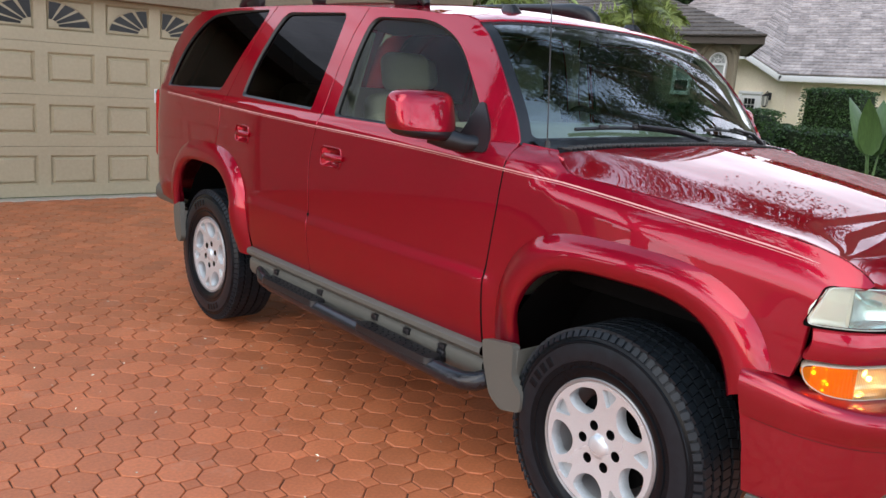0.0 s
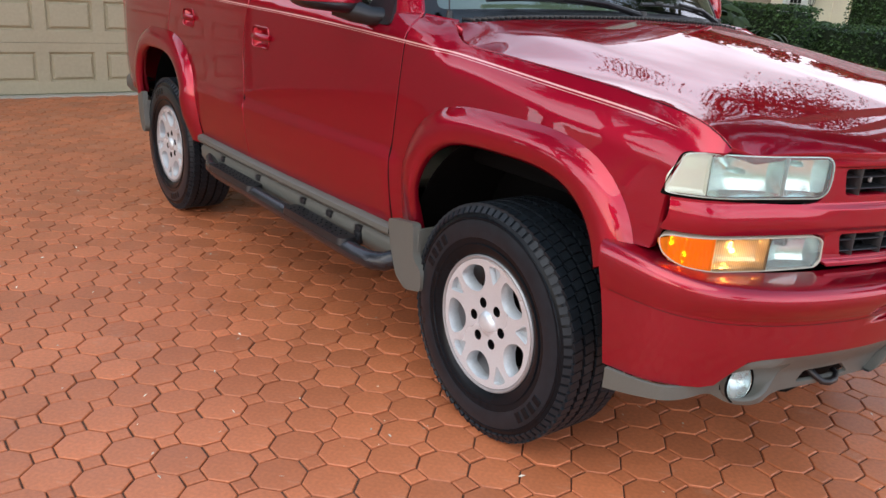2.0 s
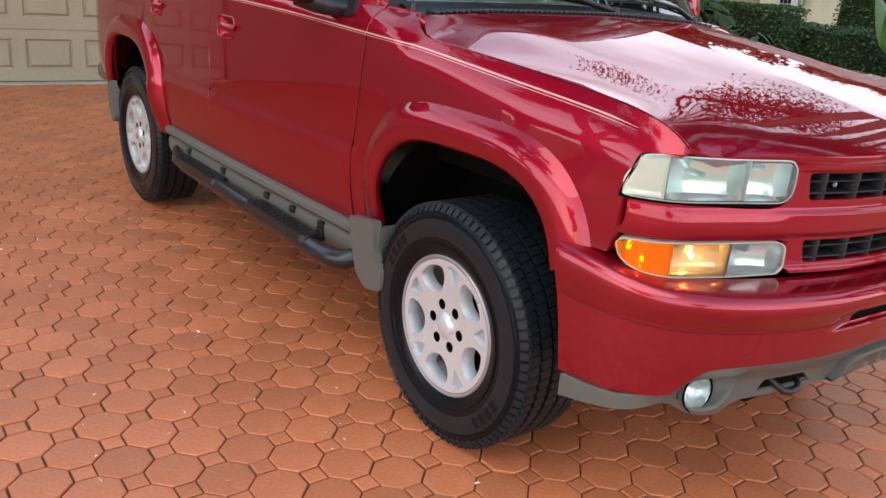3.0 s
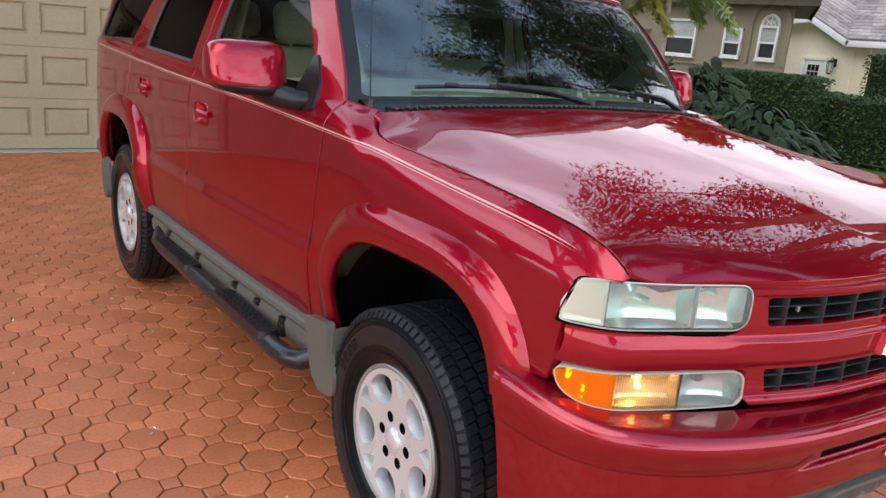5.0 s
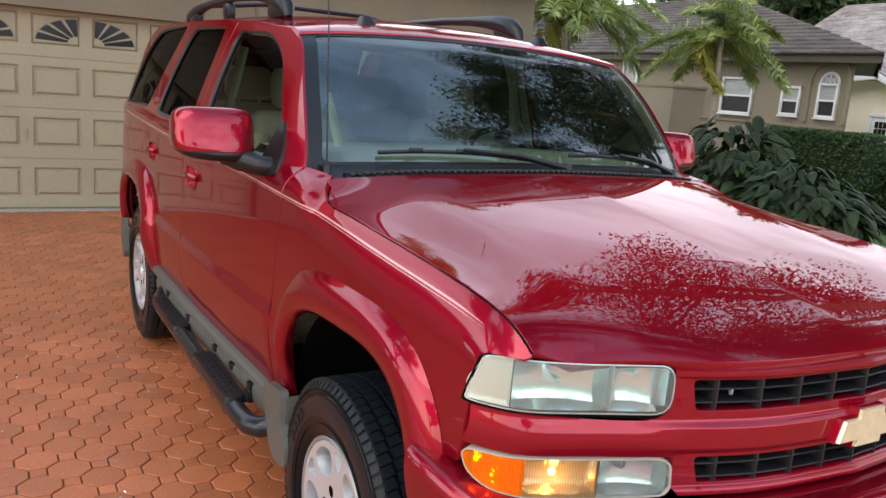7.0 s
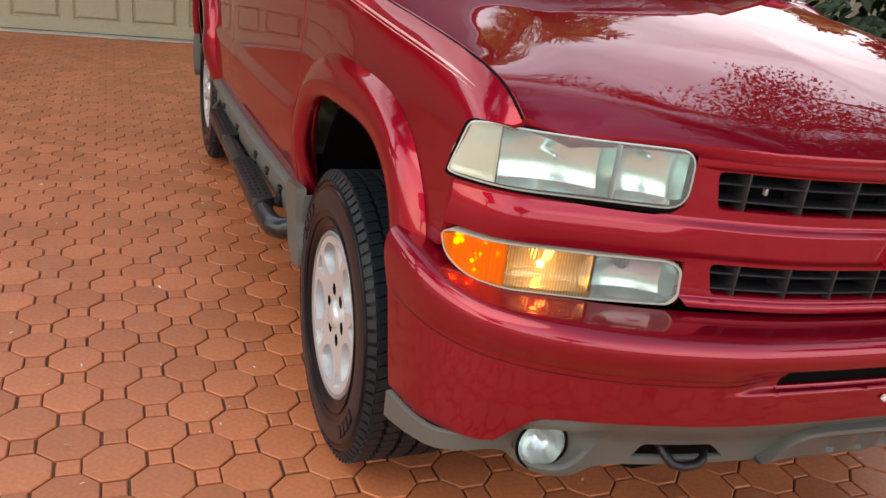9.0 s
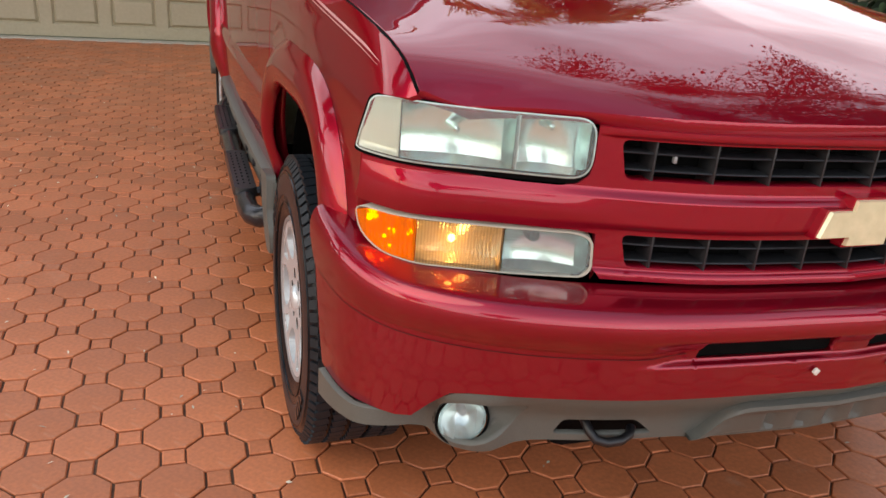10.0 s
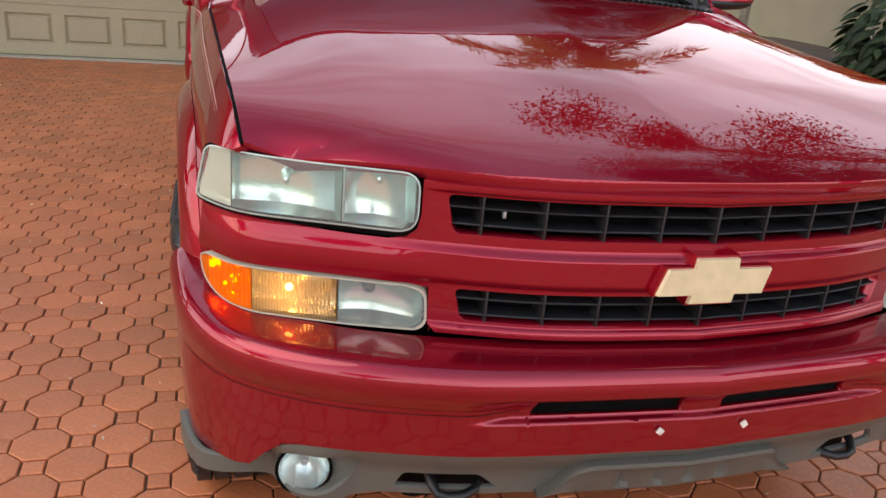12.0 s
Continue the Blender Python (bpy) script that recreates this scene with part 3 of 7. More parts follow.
part("printed_bars", bm, surface("grey_print", (0.25, 0.4, 0.42), 0.5, bump=0), sg)


# ---- houses ----
def shingle_roof(name, corners, rise, rows, material, parent, label, jitter=0.02):
    """Courses of shingles between an eave line and a ridge line, each course lapping the one below."""
    (e0, e1), (r0, r1) = corners
    e0, e1, r0, r1 = map(Vector, (e0, e1, r0, r1))
    bm = bmesh.new()
    rng = random.Random(len(name) + rows)
    for i in range(rows):
        t0, t1 = i / rows, min(1, (i + 1.12) / rows)
        a, b = e0.lerp(r0, t0), e1.lerp(r1, t0)
        c, d = e1.lerp(r1, t1), e0.lerp(r0, t1)
        n = max(1, int((b - a).length / 0.32))
        for k in range(n):
            u, w = k / n, (k + 0.985) / n
            up = Vector((0, 0, 0.022 + rng.uniform(0, 0.010)))
            q = [a.lerp(b, u) + up, a.lerp(b, w) + up, d.lerp(c, w), d.lerp(c, u)]
            vs = [bm.verts.new(p) for p in q] + [bm.verts.new(q[0] - up), bm.verts.new(q[1] - up)]
            bm.faces.new(vs[:4])
            bm.faces.new((vs[4], vs[5], vs[1], vs[0]))
    lower = Vector((0, 0, 0.012))
    bm.faces.new([bm.verts.new(p - lower) for p in (e0, e1, r1, r0)])
    ob = part(name, bm, material, parent, label, smooth=False)
    tagged(ob, kind="stuff")
    return ob


def window_unit(parent, x, y0, y1, z0, z1, arched=False):
    """A white sash window in a wall that looks to -x."""
    bm = bmesh.new()
    w = 0.05
    for ya, yb, za, zb in ((y0, y0 + w, z0, z1), (y1 - w, y1, z0, z1), (y0, y1, z0, z0 + w), (y0, y1, z1 - w, z1), (y0, y1, (z0 + z1) / 2 - 0.02, (z0 + z1) / 2 + 0.02)):
        box(bm, (x - 0.03, (ya + yb) / 2, (za + zb) / 2), (0.080 if zb - za > 0.2 else 0.072, yb - ya, zb - za), 0.004)
    c, r = (y0 + y1) / 2, (y1 - y0) / 2
    if arched:
        arc = [(x - 0.03, c + (r - 0.02) * math.cos(t), z1 + (r - 0.02) * math.sin(t)) for t in [math.pi * k / 14 for k in range(15)]]
        tube(bm, arc, 0.028, 8)
        for k in (1, 2, 3):
            t = math.pi * k / 4
            tube(bm, [(x - 0.03, c, z1 + 0.02), (x - 0.03, c + (r - 0.03) * math.cos(t), z1 + (r - 0.03) * math.sin(t))], 0.010, 6)
        small = [(x - 0.03, c + 0.10 * math.cos(t), z1 + 0.10 * math.sin(t)) for t in [math.pi * k / 8 for k in range(9)]]
        tube(bm, small, 0.010, 6)
    win = part("window", bm, WHITE, parent, "white framed window")
    for za, zb, m in ((z0 + w, (z0 + z1) / 2, PANE), ((z0 + z1) / 2, z1 - w, CURTAIN)):
        bm = bmesh.new()
        box(bm, (x - 0.012, c, (za + zb) / 2), (0.012, y1 - y0 - 0.08, zb - za - 0.01), 0)
        part("pane", bm, m, win)
    if arched:
        bm = bmesh.new()
        f = [bm.verts.new((x - 0.014, c + (r - 0.03) * math.cos(t), z1 + (r - 0.03) * math.sin(t))) for t in [math.pi * k / 14 for k in range(15)]]
        bm.faces.new(f)
        part("pane", bm, CURTAIN, win)
    bm = bmesh.new()
    box(bm, (x - 0.045, c, z0 - 0.02), (0.11, y1 - y0 + 0.03, 0.035), 0.008)
    part("sill", bm, WHITE, win)


def tan_house():
    h = thing("house", "tan stucco house with brown shingle hip roof and white windows", "house", (13.2, 9, 0))
    h.matrix_world = Matrix()
    X = 13.2
    bm = bmesh.new()
    prism(bm, [(X, 8.05), (16.8, 10.5), (16.8, 26), (X, 26)], -0.05, 2.72)
    part("wall", bm, STUCCO, h)
    bm = bmesh.new()
    prism(bm, [(X, 11.75), (X - 0.6, 12.2), (X - 0.6, 13.6), (X, 13.9)], -0.05, 2.02)
    part("bay", bm, STUCCO, h, "projecting tan stucco bay")
    bm = bmesh.new()
    box(bm, (X - 0.01, 10.9, 1.37), (0.07, 5.6, 0.05), 0.01)
    part("trim_band", bm, STUCCO_DARK, h)
    bm = bmesh.new()
    prism(bm, [(X, 11.70), (X - 0.63, 12.17), (X - 0.63, 13.63), (X, 13.95)], 2.02, 2.07)
    part("bay_cap", bm, STUCCO_DARK, h)
    bm = bmesh.new()
    y0, y1, z0, z1 = 8.12, 8.99, 1.47, 2.40
    c, r = (y0 + y1) / 2, (y1 - y0) / 2
    tube(bm, [(X - 0.01, y0, z0), (X - 0.01, y0, z1 - 0.1)] + [(X - 0.01, c - r * math.cos(t), z1 - 0.1 + r * math.sin(t)) for t in [math.pi * k / 12 for k in range(1, 12)]] + [(X - 0.01, y1, z1 - 0.1), (X - 0.01, y1, z0)], 0.05, 8)
    part("window_surround", bm, STUCCO, h)
    window_unit(h, X, 8.30, 8.75, 1.575, 2.27, True)
    window_unit(h, X, 9.15, 9.62, 1.575, 2.19)
    window_unit(h, X, 10.36, 11.24, 1.52, 2.33)
    window_unit(h, X, 14.05, 14.63, 1.45, 2.66)
    bm = bmesh.new()
    prism(bm, [(12.85, 7.32), (12.92, 7.38), (12.92, 26), (12.85, 26)], 2.66, 2.85)
    prism(bm, [(12.85, 7.32), (17.4, 10.25), (17.35, 10.32), (12.92, 7.42)], 2.66, 2.85)
    part("fascia", bm, SOFFIT, h)
    bm = bmesh.new()
    prism(bm, [(12.92, 7.42), (17.3, 10.3), (16.8, 10.9), (13.25, 8.4), (13.25, 26), (12.92, 26)], 2.66, 2.68)
    part("soffit", bm, SOFFIT, h)
    shingle_roof("roof", (((12.78, 7.25, 2.83), (12.78, 26.0, 2.83)), ((16.64, 14.26, 4.68), (16.64, 26.0, 4.68))), 0, 18, SHINGLE, h, "brown shingle hip roof")
    shingle_roof("roof_end", (((17.6, 10.3, 2.83), (12.78, 7.25, 2.83)), ((16.70, 14.26, 4.68), (16.64, 14.26, 4.68))), 0, 18, SHINGLE, h, "brown shingle hip end")


tan_house()


def peach_house():
    h = thing("house", "peach stucco house with grey shingle roof and white fascia", "house", (20, 8, 0))
    h.matrix_world = Matrix()
    bm = bmesh.new()
    box(bm, (24, 7.25, 1.15), (8, 17.5, 2.55), 0.02)
    gab = [(10.4, 2.2), (11.55, 2.78), (13.0, 2.62), (16.0, 2.62), (16.0, 0.0), (10.4, 0.0)]
    f = [bm.verts.new((19.98, y, z)) for y, z in gab]
    b = [bm.verts.new((22, y, z)) for y, z in gab]
    bm.faces.new(f)
    for i in range(6):
        j = (i + 1) % 6
        bm.faces.new((f[i], f[j], b[j], b[i]))
    part("wall", bm, PEACH, h)
    bm = bmesh.new()
    def fascia(a, b):
        a, b = Vector(a), Vector(b)
        d = b - a
        t = d.to_track_quat("Y", "Z").to_matrix().to_4x4()
        box(bm, (a + b) / 2, (0.10, d.length + 0.08, 0.17), 0.01, t)
    fascia((19.55, -1.6, 2.33), (19.55, 10.42, 2.21))
    fascia((19.55, 10.42, 2.21), (19.55, 11.57, 2.81))
    fascia((19.55, 11.57, 2.81), (19.55, 12.9, 2.66))
    fascia((19.55, 12.9, 2.66), (19.55, 16.2, 2.66))
    part("fascia", bm, WHITE, h, "white fascia board")
    bm = bmesh.new()
    box(bm, (19.78, 4.4, 2.30), (0.45, 12.0, 0.03), 0)
    part("soffit", bm, SOFFIT, h)
    shingle_roof("roof", (((19.5, -2.0, 2.43), (19.5, 10.5, 2.33)), ((25.5, 4.2, 5.6), (25.5, 13.5, 5.6))), 0, 34, SHINGLE2, h, "weathered grey shingle roof")
    shingle_roof("gable_roof", (((19.5, 10.45, 2.35), (19.5, 11.57, 2.92)), ((25.5, 13.5, 5.6), (25.5, 13.6, 5.62))), 0, 34, SHINGLE2, h, "weathered grey shingle roof")
    shingle_roof("far_roof", (((19.5, 11.57, 2.92), (19.5, 16.2, 2.76)), ((25.5, 13.6, 5.62), (25.5, 17.0, 5.6))), 0, 34, SHINGLE2, h, "weathered grey shingle roof")
    # glazed white door
    bm = bmesh.new()
    y0, y1, z0, z1 = 11.20, 11.76, 0.0, 1.70
    box(bm, (19.97, (y0 + y1) / 2, (z0 + z1) / 2), (0.08, y1 - y0, z1 - z0), 0.01)
    dr = part("door", bm, WHITE, h, "white door with small panes")
    for i in range(3):
        for j in range(4):
            bm = bmesh.new()
            box(bm, (19.92, 11.36 + i * 0.12, 0.90 + j * 0.20), (0.02, 0.095, 0.17), 0)
            part("pane", bm, PANE, dr)
    bm = bmesh.new()
    box(bm, (19.95, (y0 + y1) / 2, z1 + 0.05), (0.10, y1 - y0 + 0.2, 0.09), 0.01)
    for y in (y0 - 0.06, y1 + 0.06):
        box(bm, (19.95, y, z1 / 2), (0.10, 0.09, z1), 0.01)
    part("door_frame", bm, WHITE, h)
    bm = bmesh.new()
    tube(bm, [(19.9, 9.9, 2.3), (19.9, 9.9, 0.0)], 0.04, 8)
    part("downpipe", bm, PEACH, h)


peach_house()

# wall lantern on the peach house
ln = thing("wall_lantern", "black iron wall lantern on peach stucco wall", "lantern", (19.9, 10.85, 1.60))
bm = bmesh.new()
box(bm, (-0.02, 0, 0.08), (0.04, 0.12, 0.22), 0.01)
tube(bm, [(-0.04, 0, 0.14), (-0.16, 0, 0.22), (-0.22, 0, 0.16)], 0.012, 8)
part("bracket", bm, IRON, ln)
bm = bmesh.new()
lathe(bm, [(0.0, 0.17), (0.06, 0.13), (0.11, 0.09), (0.10, 0.08)], 8, "z", (-0.22, 0, 0))
lathe(bm, [(0.07, -0.20), (0.05, -0.23), (0.0, -0.25)], 8, "z", (-0.22, 0, 0))
for k in range(6):
    a = math.pi * k / 3
    tube(bm, [(-0.22 + 0.095 * math.cos(a), 0.095 * math.sin(a), 0.09), (-0.22 + 0.07 * math.cos(a), 0.07 * math.sin(a), -0.20)], 0.008, 5)
part("cage", bm, IRON, ln)
bm = bmesh.new()
lathe(bm, [(0.085, 0.08), (0.062, -0.20)], 8, "z", (-0.22, 0, 0))
part("glass", bm, surface("frosted_lantern_glass", (0.55, 0.53, 0.48), 0.3, bump=0.05), ln)


# ---- plants ----
def leaf_cloud(bm, rng, centre, radii, count, size, droop=0.3, shell=0.55):
    """Many small leaves through an uneven lump."""
    c = Vector(centre)
    for _ in range(count):
        d = Vector((rng.gauss(0, 1), rng.gauss(0, 1), rng.gauss(0, 1))).normalized()
        r = rng.uniform(shell, 1.0) ** 0.7
        bump = 1 + 0.35 * noise.noise(d * 2.3 + c)
        p = c + Vector((d.x * radii[0], d.y * radii[1], d.z * radii[2])) * r * bump
        t = Euler((rng.uniform(-1, 1), rng.uniform(-1, 1), rng.uniform(0, 6.3))).to_matrix()
        s = size * rng.uniform(0.6, 1.3)
        q = [Vector((0, -s, 0)), Vector((s * 0.5, 0, s * 0.12)), Vector((0, s, -s * droop)), Vector((-s * 0.5, 0, s * 0.12))]
        bm.faces.new([bm.verts.new(p + t @ v) for v in q])


def hedge(at, size, label, count, seed):
    """A clipped hedge: dark core and a skin of small leaves."""
    h = thing("hedge", label, "hedge", at)
    rng = random.Random(seed)
    bm = bmesh.new()
    # core is coloured near-black in place of the shade among the leaves
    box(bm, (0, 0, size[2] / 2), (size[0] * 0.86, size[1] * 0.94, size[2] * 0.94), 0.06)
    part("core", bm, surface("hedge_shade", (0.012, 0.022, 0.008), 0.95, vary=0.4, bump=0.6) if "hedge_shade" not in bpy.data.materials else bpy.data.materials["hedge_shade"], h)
    bm = bmesh.new()
    for _ in range(count):
        f = rng.random()
        x, y, z = (rng.uniform(-0.5, 0.5) for _ in range(3))
        if f < 0.45:
            x = -0.5
        elif f < 0.8:
            z = 0.5
        else:
            y = math.copysign(0.5, rng.random() - 0.5)
        p = Vector((x * size[0], y * size[1], (z + 0.5) * size[2]))
        p += Vector((rng.uniform(-1, 1), rng.uniform(-1, 1), rng.uniform(-1, 1))) * 0.045 + Vector((0, 0, 0.05 * noise.noise(p * 2.0)))
        t = Euler((rng.uniform(-1.2, 1.2), rng.uniform(-1.2, 1.2), rng.uniform(0, 6.3))).to_matrix()
        s = rng.uniform(0.022, 0.045)
        bm.faces.new([bm.verts.new(p + t @ v) for v in (Vector((0, -s, 0)), Vector((s * 0.55, 0, 0.008)), Vector((0, s, 0)), Vector((-s * 0.55, 0, 0.008)))])
    tagged(part("foliage", bm, LEAF, h, smooth=False), kind="stuff")


hedge((10.95, 7.05, 0), (0.75, 2.35, 1.31), "clipped dark green hedge beside mulch bed", 6000, 1)
hedge((11.9, 4.3, 0), (1.0, 4.4, 1.07), "low clipped dark green hedge along lawn", 7000, 2)
hedge((17.5, 7.7, 0), (1.0, 1.45, 1.90), "tall clipped hedge block beside peach wall", 5000, 3)


def big_leaf_mesh(name, length, width, fold, droop):
    """A pointed oval leaf with a raised midrib."""
    bm = bmesh.new()
    rows = []
    n = 6
    for i in range(n + 1):
        t = i / n
        w = width * 2.05 * (0.02 + t) ** 0.55 * (1.002 - t) ** 0.95
        z = -droop * t * t * length
        rows.append([bm.verts.new((x, t * length, z + f)) for x, f in ((-w, -fold * w), (-w * 0.5, fold * w * 0.3), (0, 0), (w * 0.5, fold * w * 0.3), (w, -fold * w))])
    for a, b in zip(rows, rows[1:]):
        for j in range(4):
            bm.faces.new((a[j], a[j + 1], b[j + 1], b[j]))
    me = bpy.data.meshes.new(name)
    bm.to_mesh(me)
    bm.free()
    me.shade_smooth()
    return me


def big_leaf_shrub(at, reach, height, count, seed, label, low=-0.55):
    sh = thing("shrub", label, "shrub", at, group="large-leaved shrubs")
    rng = random.Random(seed)
    bm = bmesh.new()
    tips = []
    for k in range(16):
        a = rng.uniform(0, 6.3)
        q = Vector((math.cos(a) * reach[0] * rng.uniform(0.2, 0.85), math.sin(a) * reach[1] * rng.uniform(0.2, 0.85), height * rng.uniform(0.45, 0.78)))
        tube(bm, [(q.x * 0.15, q.y * 0.15, 0), (q.x * 0.6, q.y * 0.6, q.z * 0.5), q], [0.022, 0.016, 0.008], 6)
        tips.append(q)
    part("stems", bm, BARK, sh)
    kinds = [big_leaf_mesh("leaf", 0.20, 0.062, 0.35, 0.5), big_leaf_mesh("leaf", 0.17, 0.056, 0.4, 0.7), big_leaf_mesh("leaf", 0.24, 0.074, 0.3, 0.6)]
    for me in kinds:
        me.materials.append(BIGLEAF)
    for k in range(count):
        d = Vector((rng.gauss(0, 1), rng.gauss(0, 1), rng.uniform(low, 1))).normalized()
        r = rng.uniform(0.72, 1.0) * (1 + 0.22 * noise.noise(d * 2.1 + Vector(at)))
        p = Vector((d.x * reach[0] * r, d.y * reach[1] * r, height * 0.46 + d.z * height * 0.5 * r))
        ob = new("leaf", kinds[k % 3])
        ob.parent = sh
        yaw = math.degrees(math.atan2(d.y, d.x)) - 90 + rng.uniform(-50, 50)
        s = rng.uniform(0.7, 1.15)
        ob.matrix_basis = Matrix.Translation(p) @ Euler((radians(rng.uniform(-32, 14)), radians(rng.uniform(-30, 30)), radians(yaw))).to_matrix().to_4x4() @ Matrix.Scale(s, 4)
    # dark lump inside the shrub, painting the shade between its leaves
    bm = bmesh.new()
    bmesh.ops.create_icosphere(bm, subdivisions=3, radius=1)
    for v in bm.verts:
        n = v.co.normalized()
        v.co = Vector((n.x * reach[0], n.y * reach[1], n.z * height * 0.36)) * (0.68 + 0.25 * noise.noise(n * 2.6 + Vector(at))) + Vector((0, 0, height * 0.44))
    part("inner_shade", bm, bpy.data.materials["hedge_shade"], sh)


big_leaf_shrub((5.45, 4.15, 0), (0.62, 0.72, 0), 1.62, 480, 11, "large shrub with big dark green pointed leaves on mulch")
big_leaf_shrub((5.35, 3.14, 0), (0.62, 0.70, 0), 1.22, 420, 12, "low spreading shrub with big dark green leaves on mulch", -0.1)


def frond_mesh(name, length, spread_, seed, bushy=True):
    """A palm frond: an arching stalk with leaflets all round it."""
    rng = random.Random(seed)
    bm = bmesh.new()
    pts = []
    for i in range(13):
        t = i / 12
        pts.append(Vector((0, length * (t - 0.16 * t * t), length * (0.66 * t - 1.42 * t ** 2.3))))
    tube(bm, pts, [0.016 * (1 - 0.8 * i / 12) + 0.003 for i in range(13)], 6)
    for k in range(300):
        t = 0.14 + 0.86 * k / 300
        i = min(11, int(t * 12))
        p = pts[i].lerp(pts[i + 1], t * 12 - i)
        d = (pts[i + 1] - pts[i]).normalized()
        a = rng.uniform(0, 6.3) if bushy else (0.35 if k % 2 else math.pi - 0.35) + rng.uniform(-0.3, 0.3)
        side = Vector((math.cos(a), 0, math.sin(a)))
        out = (side + d * 0.45 + Vector((0, 0, -0.15))).normalized()
        l = spread_ * min(1.0, 0.35 + 2.2 * (t - 0.14)) * (1 - 0.45 * step01(0.82, 1.0, t)) * rng.uniform(0.65, 1.1)
        w = out.cross(d).normalized() * 0.013
        e = p + out * l * 0.95 + Vector((0, 0, -0.28 * l))
        m = p + out * l * 0.5
        v = [bm.verts.new(x) for x in (p - w * 0.4, p + w * 0.4, m + w, e, m - w)]
        bm.faces.new(v)
    me = bpy.data.meshes.new(name)
    bm.to_mesh(me)
    bm.free()
    return me


def palm(at, height, stems, fronds, seed, length, label, golden=0):
    pm = thing("palm_tree", label, "palm tree", at, group="palms")
    rng = random.Random(seed)
    kinds = [frond_mesh("frond", length * s, 0.36 * length / 1.3, seed + i) for i, s in enumerate((1.0, 0.85, 0.7))]
    for me in kinds:
        me.materials.append(PALMLEAF)
    gold = frond_mesh("frond", length * 0.6, 0.32 * length / 1.3, seed + 9)
    gold.materials.append(GOLDLEAF)
    for s in range(stems):
        dx, dy = (0, 0) if s == 0 else (0.25, 0.22)
        h = height * (1 - 0.12 * s)
        bm = bmesh.new()
        n = 14
        tube(bm, [(dx + 0.05 * math.sin(i / n * 2), dy + 0.06 * i / n, h * i / n) for i in range(n + 1)], [0.056 - 0.016 * i / n + (0.004 if i % 2 else 0) for i in range(n + 1)], 12)
        part("trunk", bm, PALMBARK, pm)
        for k in range(fronds):
            ob = new("frond", gold if (golden and k < golden and s == 0) else kinds[k % 3])
            ob.parent = pm
            yaw = 360 * k / fronds + rng.uniform(-20, 20) + 40 * s
            pitch = rng.uniform(18, 62) if not (golden and k < golden and s == 0) else -55
            ob.matrix_basis = Matrix.Translation((dx, dy + 0.06, h - 0.03)) @ Euler((radians(pitch), 0, radians(yaw))).to_matrix().to_4x4()


palm((8.7, 7.45, 0), 2.75, 2, 8, 5, 1.25, "small clumping palm with bushy arching fronds beside house", 2)
palm((8.6, 11.4, 0), 3.3, 2, 11, 8, 1.9, "bushy green palm beside garage wall", 2)


def bromeliad(at, seed, size):
    br = thing("bromeliad", "reddish bromeliad rosette on mulch", "plant", at, group="bromeliads")
    rng = random.Random(seed)
    me = big_leaf_mesh("strap_leaf", size, size * 0.09, 0.5, 0.7)
    me.materials.append(BROMEL)
    for k in range(26):
        ob = new("strap_leaf", me)
        ob.parent = br
        ob.matrix_basis = Matrix.Translation((0, 0, 0.02)) @ Euler((radians(rng.uniform(15, 78)), radians(rng.uniform(-15, 15)), radians(360 * k / 26 * 5 + rng.uniform(-20, 20)))).to_matrix().to_4x4() @ Matrix.Scale(rng.uniform(0.75, 1.1), 4)


bromeliad((8.5, 4.72, 0.0), 1, 0.42)
bromeliad((7.9, 5.15, 0.0), 2, 0.36)
bromeliad((8.8, 5.3, 0.0), 3, 0.32)


def banana(at):
    bn = thing("banana_plant", "young banana plant with broad upright leaves on lawn edge", "plant", at)
    rng = random.Random(4)
    me = big_leaf_mesh("leaf", 0.90, 0.27, 0.12, 0.25)
    me.materials.append(BANANA)
    for k in range(4):
        yaw = 360 * k / 4 + rng.uniform(-20, 20)
        tilt = rng.uniform(80, 88)
        d = Euler((radians(tilt), 0, radians(yaw))).to_matrix().to_4x4()
        stalk = d @ Vector((0, 0.85, 0))
        bm = bmesh.new()
        tube(bm, [(0, 0, 0), stalk * 0.5 + Vector((0, 0, 0.05)), stalk], [0.03, 0.02, 0.012], 8)
        part("stalk", bm, BANANA, bn)
        ob = new("leaf", me)
        ob.parent = bn
        ob.matrix_basis = Matrix.Translation(stalk) @ Euler((radians(tilt), radians(rng.uniform(-40, 40)), radians(yaw))).to_matrix().to_4x4()


banana((10.06, 3.70, 0))


